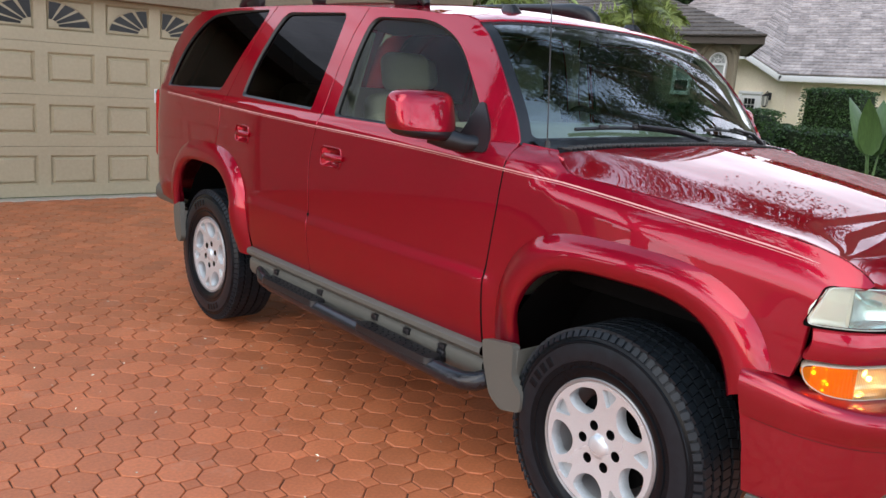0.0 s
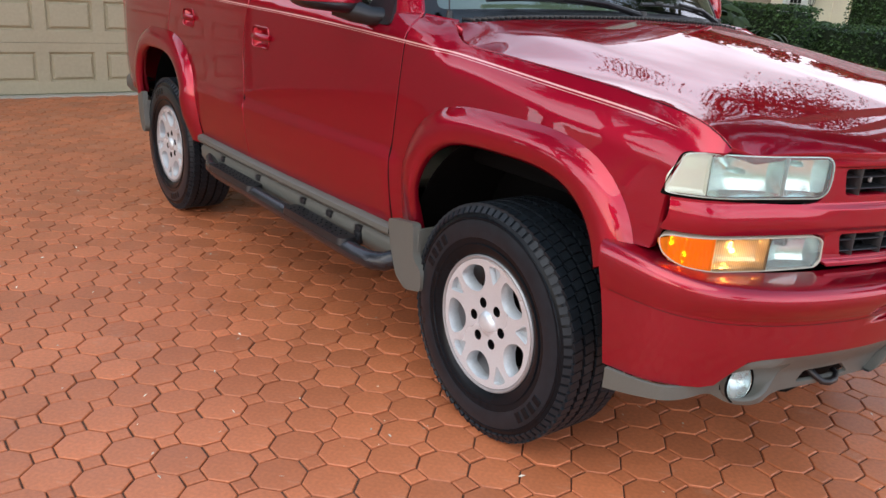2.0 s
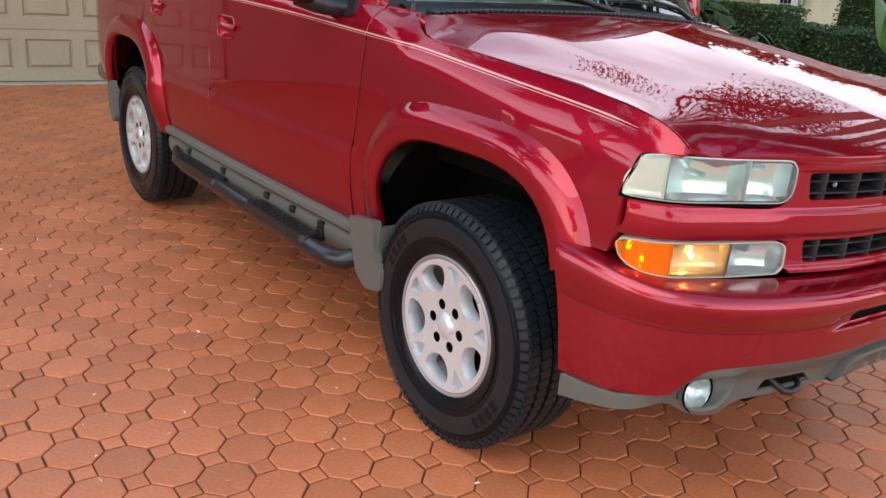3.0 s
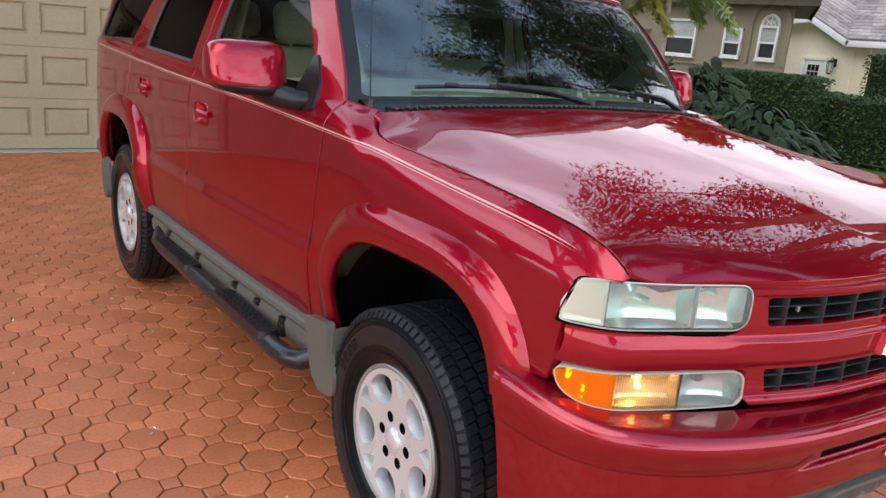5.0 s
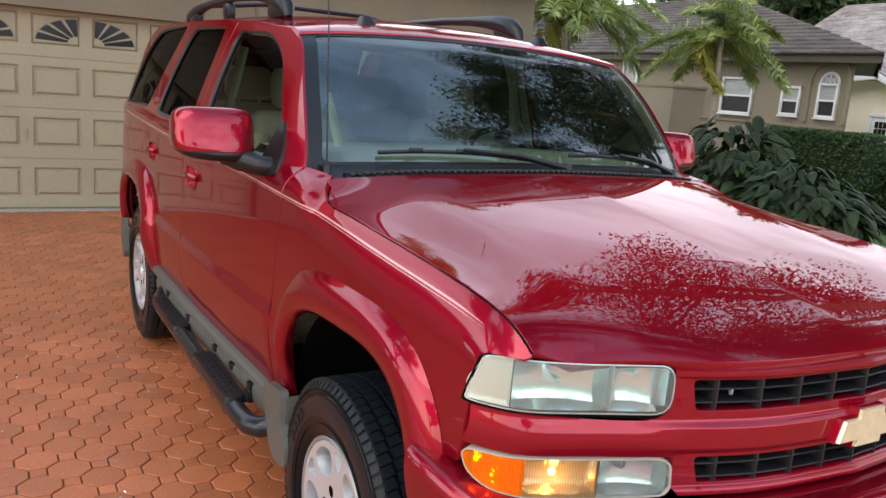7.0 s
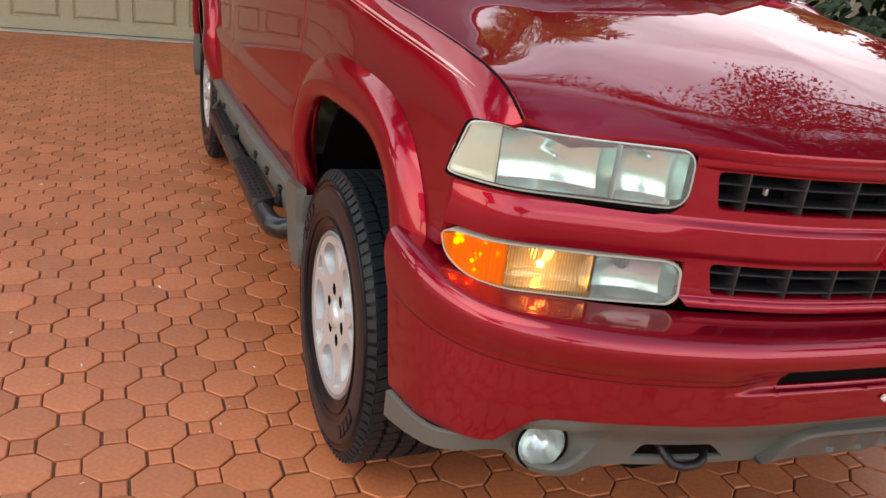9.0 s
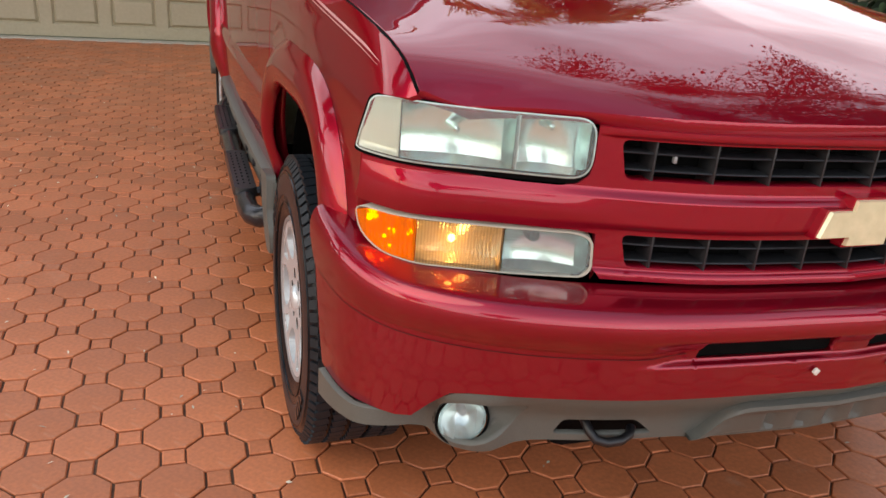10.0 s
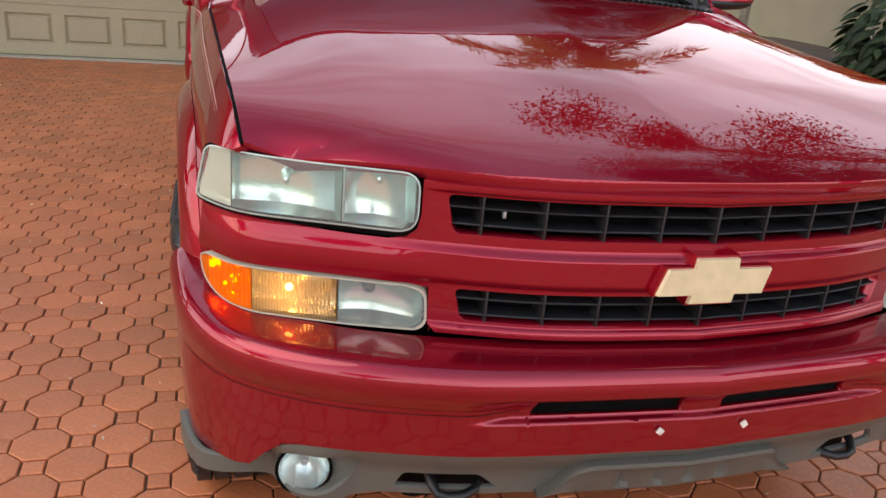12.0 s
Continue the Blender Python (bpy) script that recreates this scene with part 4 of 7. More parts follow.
def tree(at, height, crown, seed, leaves, leaf_size, label, lean=(0, 0)):
    """A broad tree: tapered trunk, forking limbs, and a crown of leaf clumps with gaps."""
    tr = thing("tree", label, "tree", at, group="street trees")
    rng = random.Random(seed)
    bm = bmesh.new()
    fork = height * 0.32
    tube(bm, [(0, 0, -0.1), (0.05, 0.02, fork * 0.5), (0, 0.08, fork)], [0.34, 0.26, 0.22], 12)
    tips = []
    for k in range(9):
        a = 2 * math.pi * k / 9 + rng.uniform(-0.3, 0.3)
        q = Vector((math.cos(a) * crown * rng.uniform(0.35, 0.8), math.sin(a) * crown * rng.uniform(0.35, 0.8), height * rng.uniform(0.55, 0.92))) + Vector((*lean, 0))
        m = Vector((q.x * 0.4, q.y * 0.4, fork + (q.z - fork) * 0.55))
        tube(bm, [(0, 0.08, fork - 0.1), m, q], [0.14, 0.08, 0.025], 8)
        tips += [q, m.lerp(q, 0.5)]
        for j in range(2):
            e = q + Vector((rng.uniform(-1, 1), rng.uniform(-1, 1), rng.uniform(-0.3, 0.6))) * crown * 0.32
            tube(bm, [m.lerp(q, 0.6), e], [0.05, 0.015], 6)
            tips.append(e)
    part("trunk", bm, BARK, tr)
    bm = bmesh.new()
    for q in tips:
        s = crown * rng.uniform(0.16, 0.30)
        leaf_cloud(bm, rng, q, (s, s, s * 0.7), leaves, leaf_size, 0.3, 0.1)
    tagged(part("crown", bm, TREELEAF, tr, smooth=False), kind="stuff")


tree((8.4, 1.4, 0), 10.2, 5.0, 21, 1700, 0.047, "tall oak tree beside the driveway lawn, dense dark crown", (-1.6, 1.8))
tree((-11.0, -21.0, 0), 7.0, 4.0, 22, 240, 0.16, "broad oak tree across the street, rounded crown")
tree((11.5, -9.0, 0), 9.0, 4.8, 23, 240, 0.16, "broad oak tree beside street, dense crown")
tree((-19.0, -7.0, 0), 6.0, 3.6, 24, 500, 0.13, "spreading oak tree beyond the driveway")
# added out of view to hold back sky light and reflect in the wing
tree((-10.5, 5.5, 0), 11.5, 5.2, 25, 700, 0.11, "unseen oak tree added beside the garage lawn")
tree((33.0, 19.0, 0), 8.6, 5.5, 26, 230, 0.24, "tall tree behind the peach house")
tree((34.0, 9.5, 0), 8.4, 5.5, 27, 230, 0.24, "tall tree behind the peach house roof")
tree((10.5, 26.0, 0), 9.0, 5.0, 32, 260, 0.22, "tall tree behind the tan house roof")
tree((27.0, 21.0, 0), 10.0, 5.0, 28, 330, 0.24, "tall tree behind the tan house")
tree((33.0, -4.0, 0), 8.0, 5.0, 30, 200, 0.24, "tall tree beyond the peach house lawn")
tree((-12.6, 9.0, 0), 3.4, 2.6, 31, 300, 0.10, "low bushy oak tree behind the garage corner")
tree((10.6, -1.0, 0), 11.5, 4.2, 29, 800, 0.065, "wide oak tree on the lawn beside the driveway, dense crown", (-4.4, 1.2))
palm((5.0, 9.9, 0), 5.9, 1, 13, 15, 2.2, "tall palm behind the garage")

# ---- the car ----
WIDTH = [(-0.7, 0.882), (-0.3, 0.892), (0, 0.905), (0.6, 0.926), (1.2, 0.948), (1.7, 0.960), (2.5, 0.965), (3.2, 0.957), (3.6, 0.942), (3.85, 0.908), (4.0, 0.85), (4.06, 0.79)]
BELT = [(-0.7, 1.098), (-0.5, 1.132), (-0.16, 1.166), (0.27, 1.204), (0.56, 1.219), (1.16, 1.243), (2.08, 1.262), (3.6, 1.303), (4.1, 1.305)]
ROOFLINE = [(0.85, 1.752), (0.93, 1.782), (0.98, 1.800), (1.08, 1.824), (1.2, 1.843), (1.5, 1.868), (2.2, 1.893), (3.2, 1.893), (3.8, 1.863), (4.0, 1.823)]


def drop(y):
    return 0.036 + 0.033 * step01(0.93, 1.2, y)


EDGE_Y = [(0, 0.545), (0.25, 0.606), (0.6, 0.740), (0.85, 0.858), (1, 0.940)]
EDGE_Z = [(0, 1.300), (0.25, 1.411), (0.6, 1.580), (0.85, 1.695), (1, 1.745)]


# the shut line between bonnet and wing: half width and height along the car
BONNET_EDGE = [(-0.72, 0.812), (-0.695, 0.823), (-0.666, 0.828), (-0.615, 0.833), (-0.533, 0.840), (-0.352, 0.851), (-0.144, 0.860), (0.094, 0.870), (0.25, 0.875), (0.31, 0.860), (0.40, 0.800)]
GAPZ = [(-0.72, 1.066), (-0.695, 1.092), (-0.666, 1.116), (-0.615, 1.141), (-0.533, 1.162), (-0.446, 1.175), (-0.352, 1.186), (-0.144, 1.204), (0.094, 1.222), (0.285, 1.240), (0.40, 1.300)]
# plan of the nose, behind lamps and grille
NOSE = [(0, -0.895), (0.3, -0.866), (0.53, -0.801), (0.652, -0.755), (0.74, -0.722), (0.80, -0.697), (0.84, -0.668), (0.879, -0.617), (0.905, -0.570)]


def belt(y):
    return curve(BELT, y)


def swell(y, z):
    """The fullness of the wing above and before the wheel."""
    b = step01(-0.68, -0.12, y) * (1 - step01(-0.05, 0.55, y))
    return b * (0.008 + 0.40 * (max(0.0, 1.18 - max(0.95, z))) ** 2) if b else 0.0


def half(y, z, full=True):
    """Half the body's width at a place along it and a height."""
    w, h = curve(WIDTH, y), z - belt(y)
    low = 0.013 * (1 - step01(0.792, 0.850, z)) * step01(0.52, 0.64, y) * (1 - step01(2.38, 2.52, y)) - 0.034 * max(0.0, (0.81 - z) / 0.25) ** 1.7
    side = w + low - 0.010 * step01(0.85, 1.30, z) * min(1, max(0, (z - 0.85) / 0.4)) ** 2
    if full:
        side += swell(y, z)
    band = 0.105 + 0.03 * (1 - step01(-0.50, 0.20, y))
    q = (z - curve(GAPZ, y)) / band + 1
    roll = (side - curve(BONNET_EDGE, y)) * (q * q if q < 1 else 2 * q - 1) if q > 0 else 0.0
    if h <= 0:
        return side - roll * (1 - step01(0.24, 0.52, y))
    g = max(0.0, h - 0.036)
    fend = 3.0 * min(h, 0.036) ** 2 + (0.22 * g + 36.0 * g * g if g < 0.05 else 0.101 + 0.34 * (g - 0.05))
    fend += (roll - fend) * (1 - step01(0.24, 0.52, y))
    door = 0.018 * step01(0, 0.06, h) + 0.30 * max(0, h - 0.03) + 0.10 * max(0, h - 0.05) ** 2
    s = step01(0.25, 0.80, y)
    return side - fend * (1 - s) - door * s


def body_side(sign, off=0.0):
    return lambda y, z: (sign * (half(y, z) + off), y, z)


def arch(cy, a, top, base, n=28, power=3.3, start=0.0, end=math.pi):
    """A wheel opening's outline: a squared arch from front to rear."""
    out = []
    for k in range(n + 1):
        t = start + (end - start) * k / n
        c, s = math.cos(t), math.sin(t)
        out.append((cy - a * math.copysign(abs(c) ** (2 / power), c), base + (top - base) * abs(s) ** (2 / power)))
    return out


car = thing("car", "dark red metallic SUV with grey cladding parked on brick driveway", "car")
REAR = 2.95


def front_y(x):
    """The plan curve of the nose."""
    return curve(NOSE, abs(x))


def roof_z(x, y):
    return curve(ROOFLINE, y) - drop(y) * (abs(x) / 0.76) ** 2.6


def build_side(sign):
    """Fender, doors, quarter panel, glass, flares and trim of one side."""
    fn = body_side(sign)
    out = (sign, 0, 0)
    near = sign < 0
    st = (0.08, 0.0105) if near else 0.09
    gap = 0.0065
    # fender
    top = [(0.537, 1.312), (0.395, 1.302), (0.370, 1.284), (0.335, 1.263), (0.29, curve(GAPZ, 0.29))]
    top += [(y, curve(GAPZ, y)) for y in (0.22, 0.1, -0.05, -0.2, -0.35, -0.46, -0.55, -0.60, -0.63, -0.66, -0.68)] + [(-0.697, curve(GAPZ, -0.697))]
    nose = [(-0.690, 1.083), (-0.655, 1.080), (-0.612, 1.075), (-0.586, 1.007), (-0.579, 0.972), (-0.570, 0.87), (-0.555, 0.815), (-0.50, 0.812)]
    arc = [p for p in arch(0, 0.475, 1.0, 0.5, 36) if p[0] > -0.47 or p[1] > 0.80]
    arc = [p for p in arc if not (p[0] < 0 and p[1] < 0.815) and not (p[0] > 0 and p[1] < 0.58)]
    back = [(0.50, 0.556), (0.594, 0.553), (0.590, 0.81), (0.562, 1.05), (0.548, 1.20), (0.545, 1.25)]
    panel("fender", [spread(top + nose + arc + back, 0.06)], fn, RED, car, st, 0.03, out=out)
    # front door
    lead = [(0.548 + gap, 1.25), (0.551 + gap, 1.20), (0.565 + gap, 1.05), (0.593 + gap, 0.81), (0.598 + gap, 0.553)]
    rear_edge = [(1.79, 0.548), (1.79, 0.81), (1.806, 1.02), (1.80, 1.13), (1.768, 1.255), (1.755, 1.40), (1.745, 1.53), (1.72, 1.69), (1.675, curve(ROOFLINE, 1.675) - drop(1.675) - 0.004)]
    def lid(y):
        return curve(ROOFLINE, y) - drop(y) - 0.004
    head = [(y, lid(y)) for y in (1.5, 1.3, 1.1, 1.0, 0.93)]
    pillar = [(curve(EDGE_Y, v), curve(EDGE_Z, v)) for v in [0.97 - 0.93 * k / 16 for k in range(17)]]
    win = rounded([(0.705, 1.308), (1.672, 1.312), (1.655, 1.62), (1.625, 1.765), (1.20, 1.752), (0.99, 1.668), (0.76, 1.42)], [0.02, 0.03, 0.3, 0.1, 0.25, 0.2, 0.1])
    grip = rounded([(1.545, 1.085), (1.71, 1.085), (1.71, 1.175), (1.545, 1.175)], 0.025)
    fd = panel("front_door", [spread(lead + rear_edge + head + pillar, 0.06), spread(win, 0.05), grip], fn, RED, car, st, 0.03, out=out)
    # rear door
    g = gap * 1.3
    lead2 = [(y + g, z) for y, z in reversed(rear_edge)]
    tail = [(2.385, 0.545), (2.43, 0.72), (2.50, 0.88), (2.62, 0.99), (2.835, 1.05), (2.795, 1.188), (2.800, 1.265), (2.764, 1.332), (2.696, 1.523), (2.616, 1.709), (2.53, lid(2.53))]
    head2 = [(y, lid(y)) for y in (2.3, 2.0)]
    win2 = rounded([(1.868, 1.325), (2.60, 1.345), (2.56, 1.53), (2.47, 1.72), (2.40, 1.795), (1.835, 1.785), (1.838, 1.60)], [0.02, 0.03, 0.2, 0.2, 0.12, 0.04, 0.1])
    grip2 = rounded([(2.435, 1.105), (2.585, 1.105), (2.585, 1.195), (2.435, 1.195)], 0.025)
    rd = panel("rear_door", [spread(lead2 + tail + head2, 0.06), spread(win2, 0.05), grip2], fn, RED, car, st, 0.03, out=out)
    # near-black ribbons along the door gaps, painting the shade inside them
    def shut_line(line, host, wide=0.0055):
        bm = bmesh.new()
        line = [p for a, b in zip(line, line[1:]) for p in ((a[0] + (b[0] - a[0]) * k / 4, a[1] + (b[1] - a[1]) * k / 4) for k in range(4))] + [line[-1]]
        rows = []
        for i, (y, z) in enumerate(line):
            a, b = line[max(0, i - 1)], line[min(len(line) - 1, i + 1)]
            l = math.dist(a, b) or 1.0
            ny, nz = -(b[1] - a[1]) / l * wide, (b[0] - a[0]) / l * wide
            rows.append([bm.verts.new(body_side(sign, -0.0028)(y + ny, z + nz)), bm.verts.new(body_side(sign, -0.0028)(y - ny, z - nz))])
        for r, t in zip(rows, rows[1:]):
            bm.faces.new((r[0], r[1], t[1], t[0]))
        part("door_seal", bm, DEEP, host)
    shut_line([(y - 0.004, z) for y, z in lead], fd)
    shut_line([(y + g / 2, z) for y, z in rear_edge], fd, 0.010)
    shut_line([(y + g / 2, z) for y, z in tail[3:]], rd, 0.010)
    lin = body_side(sign, -0.036)
    for host, outline, hole in ((fd, lead + rear_edge + head + pillar, win), (rd, lead2 + tail + head2, win2)):
        cy = sum(p[0] for p in hole) / len(hole)
        cz = sum(p[1] for p in hole) / len(hole)
        bigger = [(cy + (y - cy) * 1.03, cz + (z - cz) * 1.03) for y, z in hole]
        panel("door_lining", [spread(outline, 0.1), spread(bigger, 0.06)], lin, TRIM, host, 0.15, 0, "beige door lining", out=(-sign, 0, 0))
    # quarter panel
    q0 = [(y + g, z) for y, z in reversed(tail[4:])]
    arc2 = [p for p in arch(REAR, 0.475, 1.0, 0.5, 30) if p[0] > 2.84]
    arc2 = [p for p in arc2 if p[1] > 0.6]
    rear2 = [(3.46, 0.62), (4.0, 0.62), (4.055, 0.75), (4.055, 1.22), (4.0, 1.38), (3.90, 1.54), (3.76, 1.69), (3.62, 1.78), (3.52, lid(3.52))]
    win3 = rounded([(2.87, 1.360), (3.70, 1.345), (3.60, 1.60), (3.36, 1.785), (3.10, 1.812), (2.60, 1.812), (2.64, 1.72), (2.75, 1.56)], [0.03, 0.03, 0.25, 0.2, 0.1, 0.03, 0.06, 0.2])
    panel("quarter_panel", [spread(q0 + arc2 + rear2 + [(3.3, lid(3.3)), (2.9, lid(2.9))], 0.07), spread(win3, 0.05)], fn, RED, car, st, 0.03, out=out)
    # glass, 12 mm in
    gfn = body_side(sign, -0.016)
    def grown(poly, k=0.02):
        cy, cz = sum(p[0] for p in poly) / len(poly), sum(p[1] for p in poly) / len(poly)
        return [(y + k * (y - cy) / max(0.01, math.dist((y, z), (cy, cz))), z + k * (z - cz) / max(0.01, math.dist((y, z), (cy, cz)))) for y, z in poly]
    for nm, poly, mat, host in (("door_glass", win, FRONTGLASS, fd), ("door_glass", win2, TINT, rd), ("quarter_glass", win3, TINT, car)):
        gl = panel(nm, [spread(grown(poly), 0.08)], gfn, mat, host, 0.12, 0, "clear green-tinted side glass" if mat is FRONTGLASS else "dark tinted glass", out=out)
        gl.visible_shadow = False
        bm = bmesh.new()
        inner = grown(poly, -0.016)
        n = len(poly)
        va = [bm.verts.new(fn(*p)) for p in grown(poly, 0.001)]
        vb = [bm.verts.new(body_side(sign, -0.009)(*p)) for p in inner]
        vc = [bm.verts.new(body_side(sign, -0.022)(*p)) for p in inner]
        for i in range(n):
            j = (i + 1) % n
            bm.faces.new((va[i], va[j], vb[j], vb[i]))
            bm.faces.new((vb[i], vb[j], vc[j], vc[i]))
        part("window_seal", bm, BLACK, host)
    # door handles: a cup with a pull bar across
    for poly, host, zc in ((grip, fd, 1.13), (grip2, rd, 1.15)):
        ys = [p[0] for p in poly]
        y0, y1 = min(ys), max(ys)
        cy = (y0 + y1) / 2
        def cup(u, v, cy=cy, zc=zc):
            d = max(abs(u - cy) / 0.085, abs(v - zc) / 0.05)
            return (sign * (half(u, v) - 0.028 * (1 - step01(0.45, 1.0, d))), u, v)
        hd = panel("handle", [grown(poly, 0.004)], cup, RED, host, 0.012, 0, out=out)
        bm = bmesh.new()
        pts = [(y0 - 0.022, 0.004), (y0 + 0.02, 0.016), (cy, 0.018), (y1 - 0.055, 0.014), (y1 - 0.035, 0.004)]
        tube(bm, [(sign * (half(y, zc) + o), y, zc + 0.004) for y, o in pts], [0.012, 0.016, 0.017, 0.016, 0.009], 10)
        part("pull_bar", bm, RED, hd)
        bm = bmesh.new()
        rim = spread(poly, 0.02)
        tube(bm, [(sign * (half(y, z) + 0.001), y, z) for y, z in rim + rim[:1]], 0.004, 6, caps=False)
        part("handle_rim", bm, RED, hd)
    # flares
    for cy, host_name, cut in ((0.0, "front_flare", (-0.52, 0.845)), (REAR, "rear_flare", None)):
        n = 44
        t0, t1 = (0.30, math.pi) if cut else (0.0, math.pi)
        oa = arch(cy, 0.535, 1.060, 0.52 if cut else 0.50, n, 3.2, t0, t1)
        ia = arch(cy, 0.432, 0.958, 0.52 if cut else 0.50, n, 3.2, t0, t1)
        bm = bmesh.new()
        rows = []
        for k in range(n + 1):
            f = k / n
            (ay, az), (by, bz) = oa[k], ia[k]
            w = half(ay, az, False)
            fade = step01(0, 0.16, 1 - f) if cut else min(step01(0, 0.12, f + 0.06), 1)
            puff = 0.046 * (0.35 + 0.65 * fade)
            ring = []
            for j in range(9):
                q = j / 8
                y, z = ay + (by - ay) * q, az + (bz - az) * q
                lift = puff * math.sin(min(1, q * 1.25) * math.pi / 2) ** 0.8
                base = half(y, z) * (1 - q) + (w) * q
                ring.append((sign * (base + 0.001 + lift), y, z))
            x_in = abs(ring[-1][0])
            y, z = by, bz
            yc, zc = by + (cy - by) * 0.03, bz - 0.012 * (1 if bz > 0.7 else 0.2)
            ring += [(sign * (x_in - 0.012), yc, zc), (sign * (x_in - 0.035), yc, zc)]
            rows.append([bm.verts.new(p) for p in ring])
        for r, s in zip(rows, rows[1:]):
            for j in range(len(r) - 1):
                bm.faces.new((r[j], r[j + 1], s[j + 1], s[j]))
        me_ob = part(host_name, bm, RED, car)
        me_ob.data.set_sharp_from_angle(angle=radians(60))
        # near-black liner of the wheel housing, its shade put into the colour
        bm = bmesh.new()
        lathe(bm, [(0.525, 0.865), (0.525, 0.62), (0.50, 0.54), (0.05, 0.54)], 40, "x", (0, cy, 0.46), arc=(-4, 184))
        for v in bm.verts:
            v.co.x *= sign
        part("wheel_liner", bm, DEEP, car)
    # pinstripe: a broad and a fine line
    bm = bmesh.new()
    for z0, z1 in ((0.0045, 0.000), (-0.0045, -0.0062)):
        ys = [-0.57 + 4.2 * k / 110 for k in range(111)]
        z0s = [z1 + (z0 - z1) * step01(-0.60, -0.45, y) for y in ys]
        a = [bm.verts.new((sign * (half(y, belt(y) + h) + 0.0012), y, belt(y) + h)) for y, h in zip(ys, z0s)]
        b = [bm.verts.new((sign * (half(y, belt(y) + z1) + 0.0012), y, belt(y) + z1)) for y in ys]
        for i in range(110):
            bm.faces.new((a[i], a[i + 1], b[i + 1], b[i]))
    part("pinstripe", bm, STRIPE, car, "thin double pink pinstripe")
    # rocker cladding: ribbed grey moulding under the doors
    bm = bmesh.new()
    ys = [0.575 + (2.40 - 0.575) * k / 24 for k in range(25)]
    prof = [(-0.012, 0.556), (0.010, 0.553), (0.020, 0.545), (0.021, 0.526), (0.012, 0.514), (-0.006, 0.509), (-0.010, 0.498), (-0.002, 0.490), (0.002, 0.478), (0.000, 0.440), (-0.015, 0.412), (-0.05, 0.400), (-0.14, 0.400)]
    sweep(bm, ys, lambda i: [(sign * (curve(WIDTH, ys[i]) - 0.012 + o), ys[i], z) for o, z in prof], False)
    sill = part("rocker_cladding", bm, GREY, car, "grey ribbed plastic rocker moulding")
    for y in (0.80, 1.02, 1.24, 1.68, 2.1):
        bm = bmesh.new()
        box(bm, (sign * (curve(WIDTH, y) - 0.016), y, 0.482), (0.03, 0.040, 0.026), 0.004)
        part("clip", bm, BLACK, sill)
    # mud flaps
    for cy, nm in ((0.0, "front_mud_flap"), (REAR, "rear_mud_flap")):
        y0 = cy + 0.43
        bm = bmesh.new()
        w = curve(WIDTH, y0) + 0.03
        prof = [(y0 + 0.115, 0.600), (y0 - 0.045, 0.622), (y0 - 0.05, 0.50), (y0 - 0.10, 0.46), (y0 - 0.10, 0.385), (y0 + 0.0, 0.362), (y0 + 0.06, 0.40), (y0 + 0.10, 0.52)]
        if cy:
            y0 -= 0.055
            prof = [(y0 + 0.06, 0.62), (y0 - 0.04, 0.66), (y0 - 0.05, 0.55), (y0 - 0.06, 0.44), (y0 - 0.03, 0.40), (y0 + 0.015, 0.41), (y0 + 0.045, 0.50)]
        prof = rounded(prof, 0.02, 3)
        f = [bm.verts.new((sign * (w + 0.006 - 0.04 * max(0, 0.5 - z)), y, z)) for y, z in prof]
        b = [bm.verts.new((sign * (w - 0.022 - 0.04 * max(0, 0.5 - z)), y - 0.008, z)) for y, z in prof]
        bm.faces.new(f)
        bm.faces.new(b[::-1])
        for i in range(len(f)):
            j = (i + 1) % len(f)
            bm.faces.new((f[i], f[j], b[j], b[i]))
        box(bm, (sign * (w - 0.15), y0 - 0.05, 0.54), (0.28, 0.012, 0.12), 0.004)
        part(nm, bm, GREY, car, "grey moulded mud flap")
    # tubular side step with tread pads
    bm = bmesh.new()
    xs = 0.988
    line = [(0.86, 0.548, 0.452), (0.92, 0.540, 0.438), (0.955, 0.560, 0.425), (0.979, 0.605, 0.419), (xs, 0.69, 0.417), (xs, 0.9, 0.418), (xs, 1.3, 0.420), (xs, 1.8, 0.421), (xs, 2.05, 0.421), (0.98, 2.18, 0.428), (0.94, 2.28, 0.444), (0.87, 2.34, 0.464)]
    fine = []
    for i in range(len(line) - 1):
        a, b = Vector(line[i]), Vector(line[i + 1])
        fine += [a + (b - a) * k / 3 for k in range(3)]
    tube(bm, [(sign * p.x, p.y, p.z) for p in fine + [Vector(line[-1])]], 0.036, 14)
    sb = part("side_step", bm, surface("black_step_tube", (0.012, 0.013, 0.016), 0.25, vary=0.2, bump=0.05) if near else BLACK, car, "black tubular side step bar")
    for y0 in (0.76, 1.62):
        bm = bmesh.new()
        ol = rounded([(xs - 0.045, y0), (xs + 0.04, y0), (xs + 0.04, y0 + 0.52), (xs - 0.045, y0 + 0.52)], 0.035, 4)
        lo = [bm.verts.new((sign * x, y, 0.432)) for x, y in ol]
        hi = [bm.verts.new((sign * (xs + (x - xs) * 0.9), y0 + 0.26 + (y - y0 - 0.26) * 0.985, 0.459)) for x, y in ol]
        bm.faces.new(hi)
        for i in range(len(lo)):
            j = (i + 1) % len(lo)
            bm.faces.new((lo[i], lo[j], hi[j], hi[i]))
        for a in range(3):
            for b in range(11):
                box(bm, (sign * (xs - 0.02 + 0.02 * a), y0 + 0.06 + b * 0.04 + 0.01 * (a % 2), 0.4605), (0.006, 0.006, 0.005), 0)
        part("tread_pad", bm, BLACK, sb, "black rubber tread pad with studs")
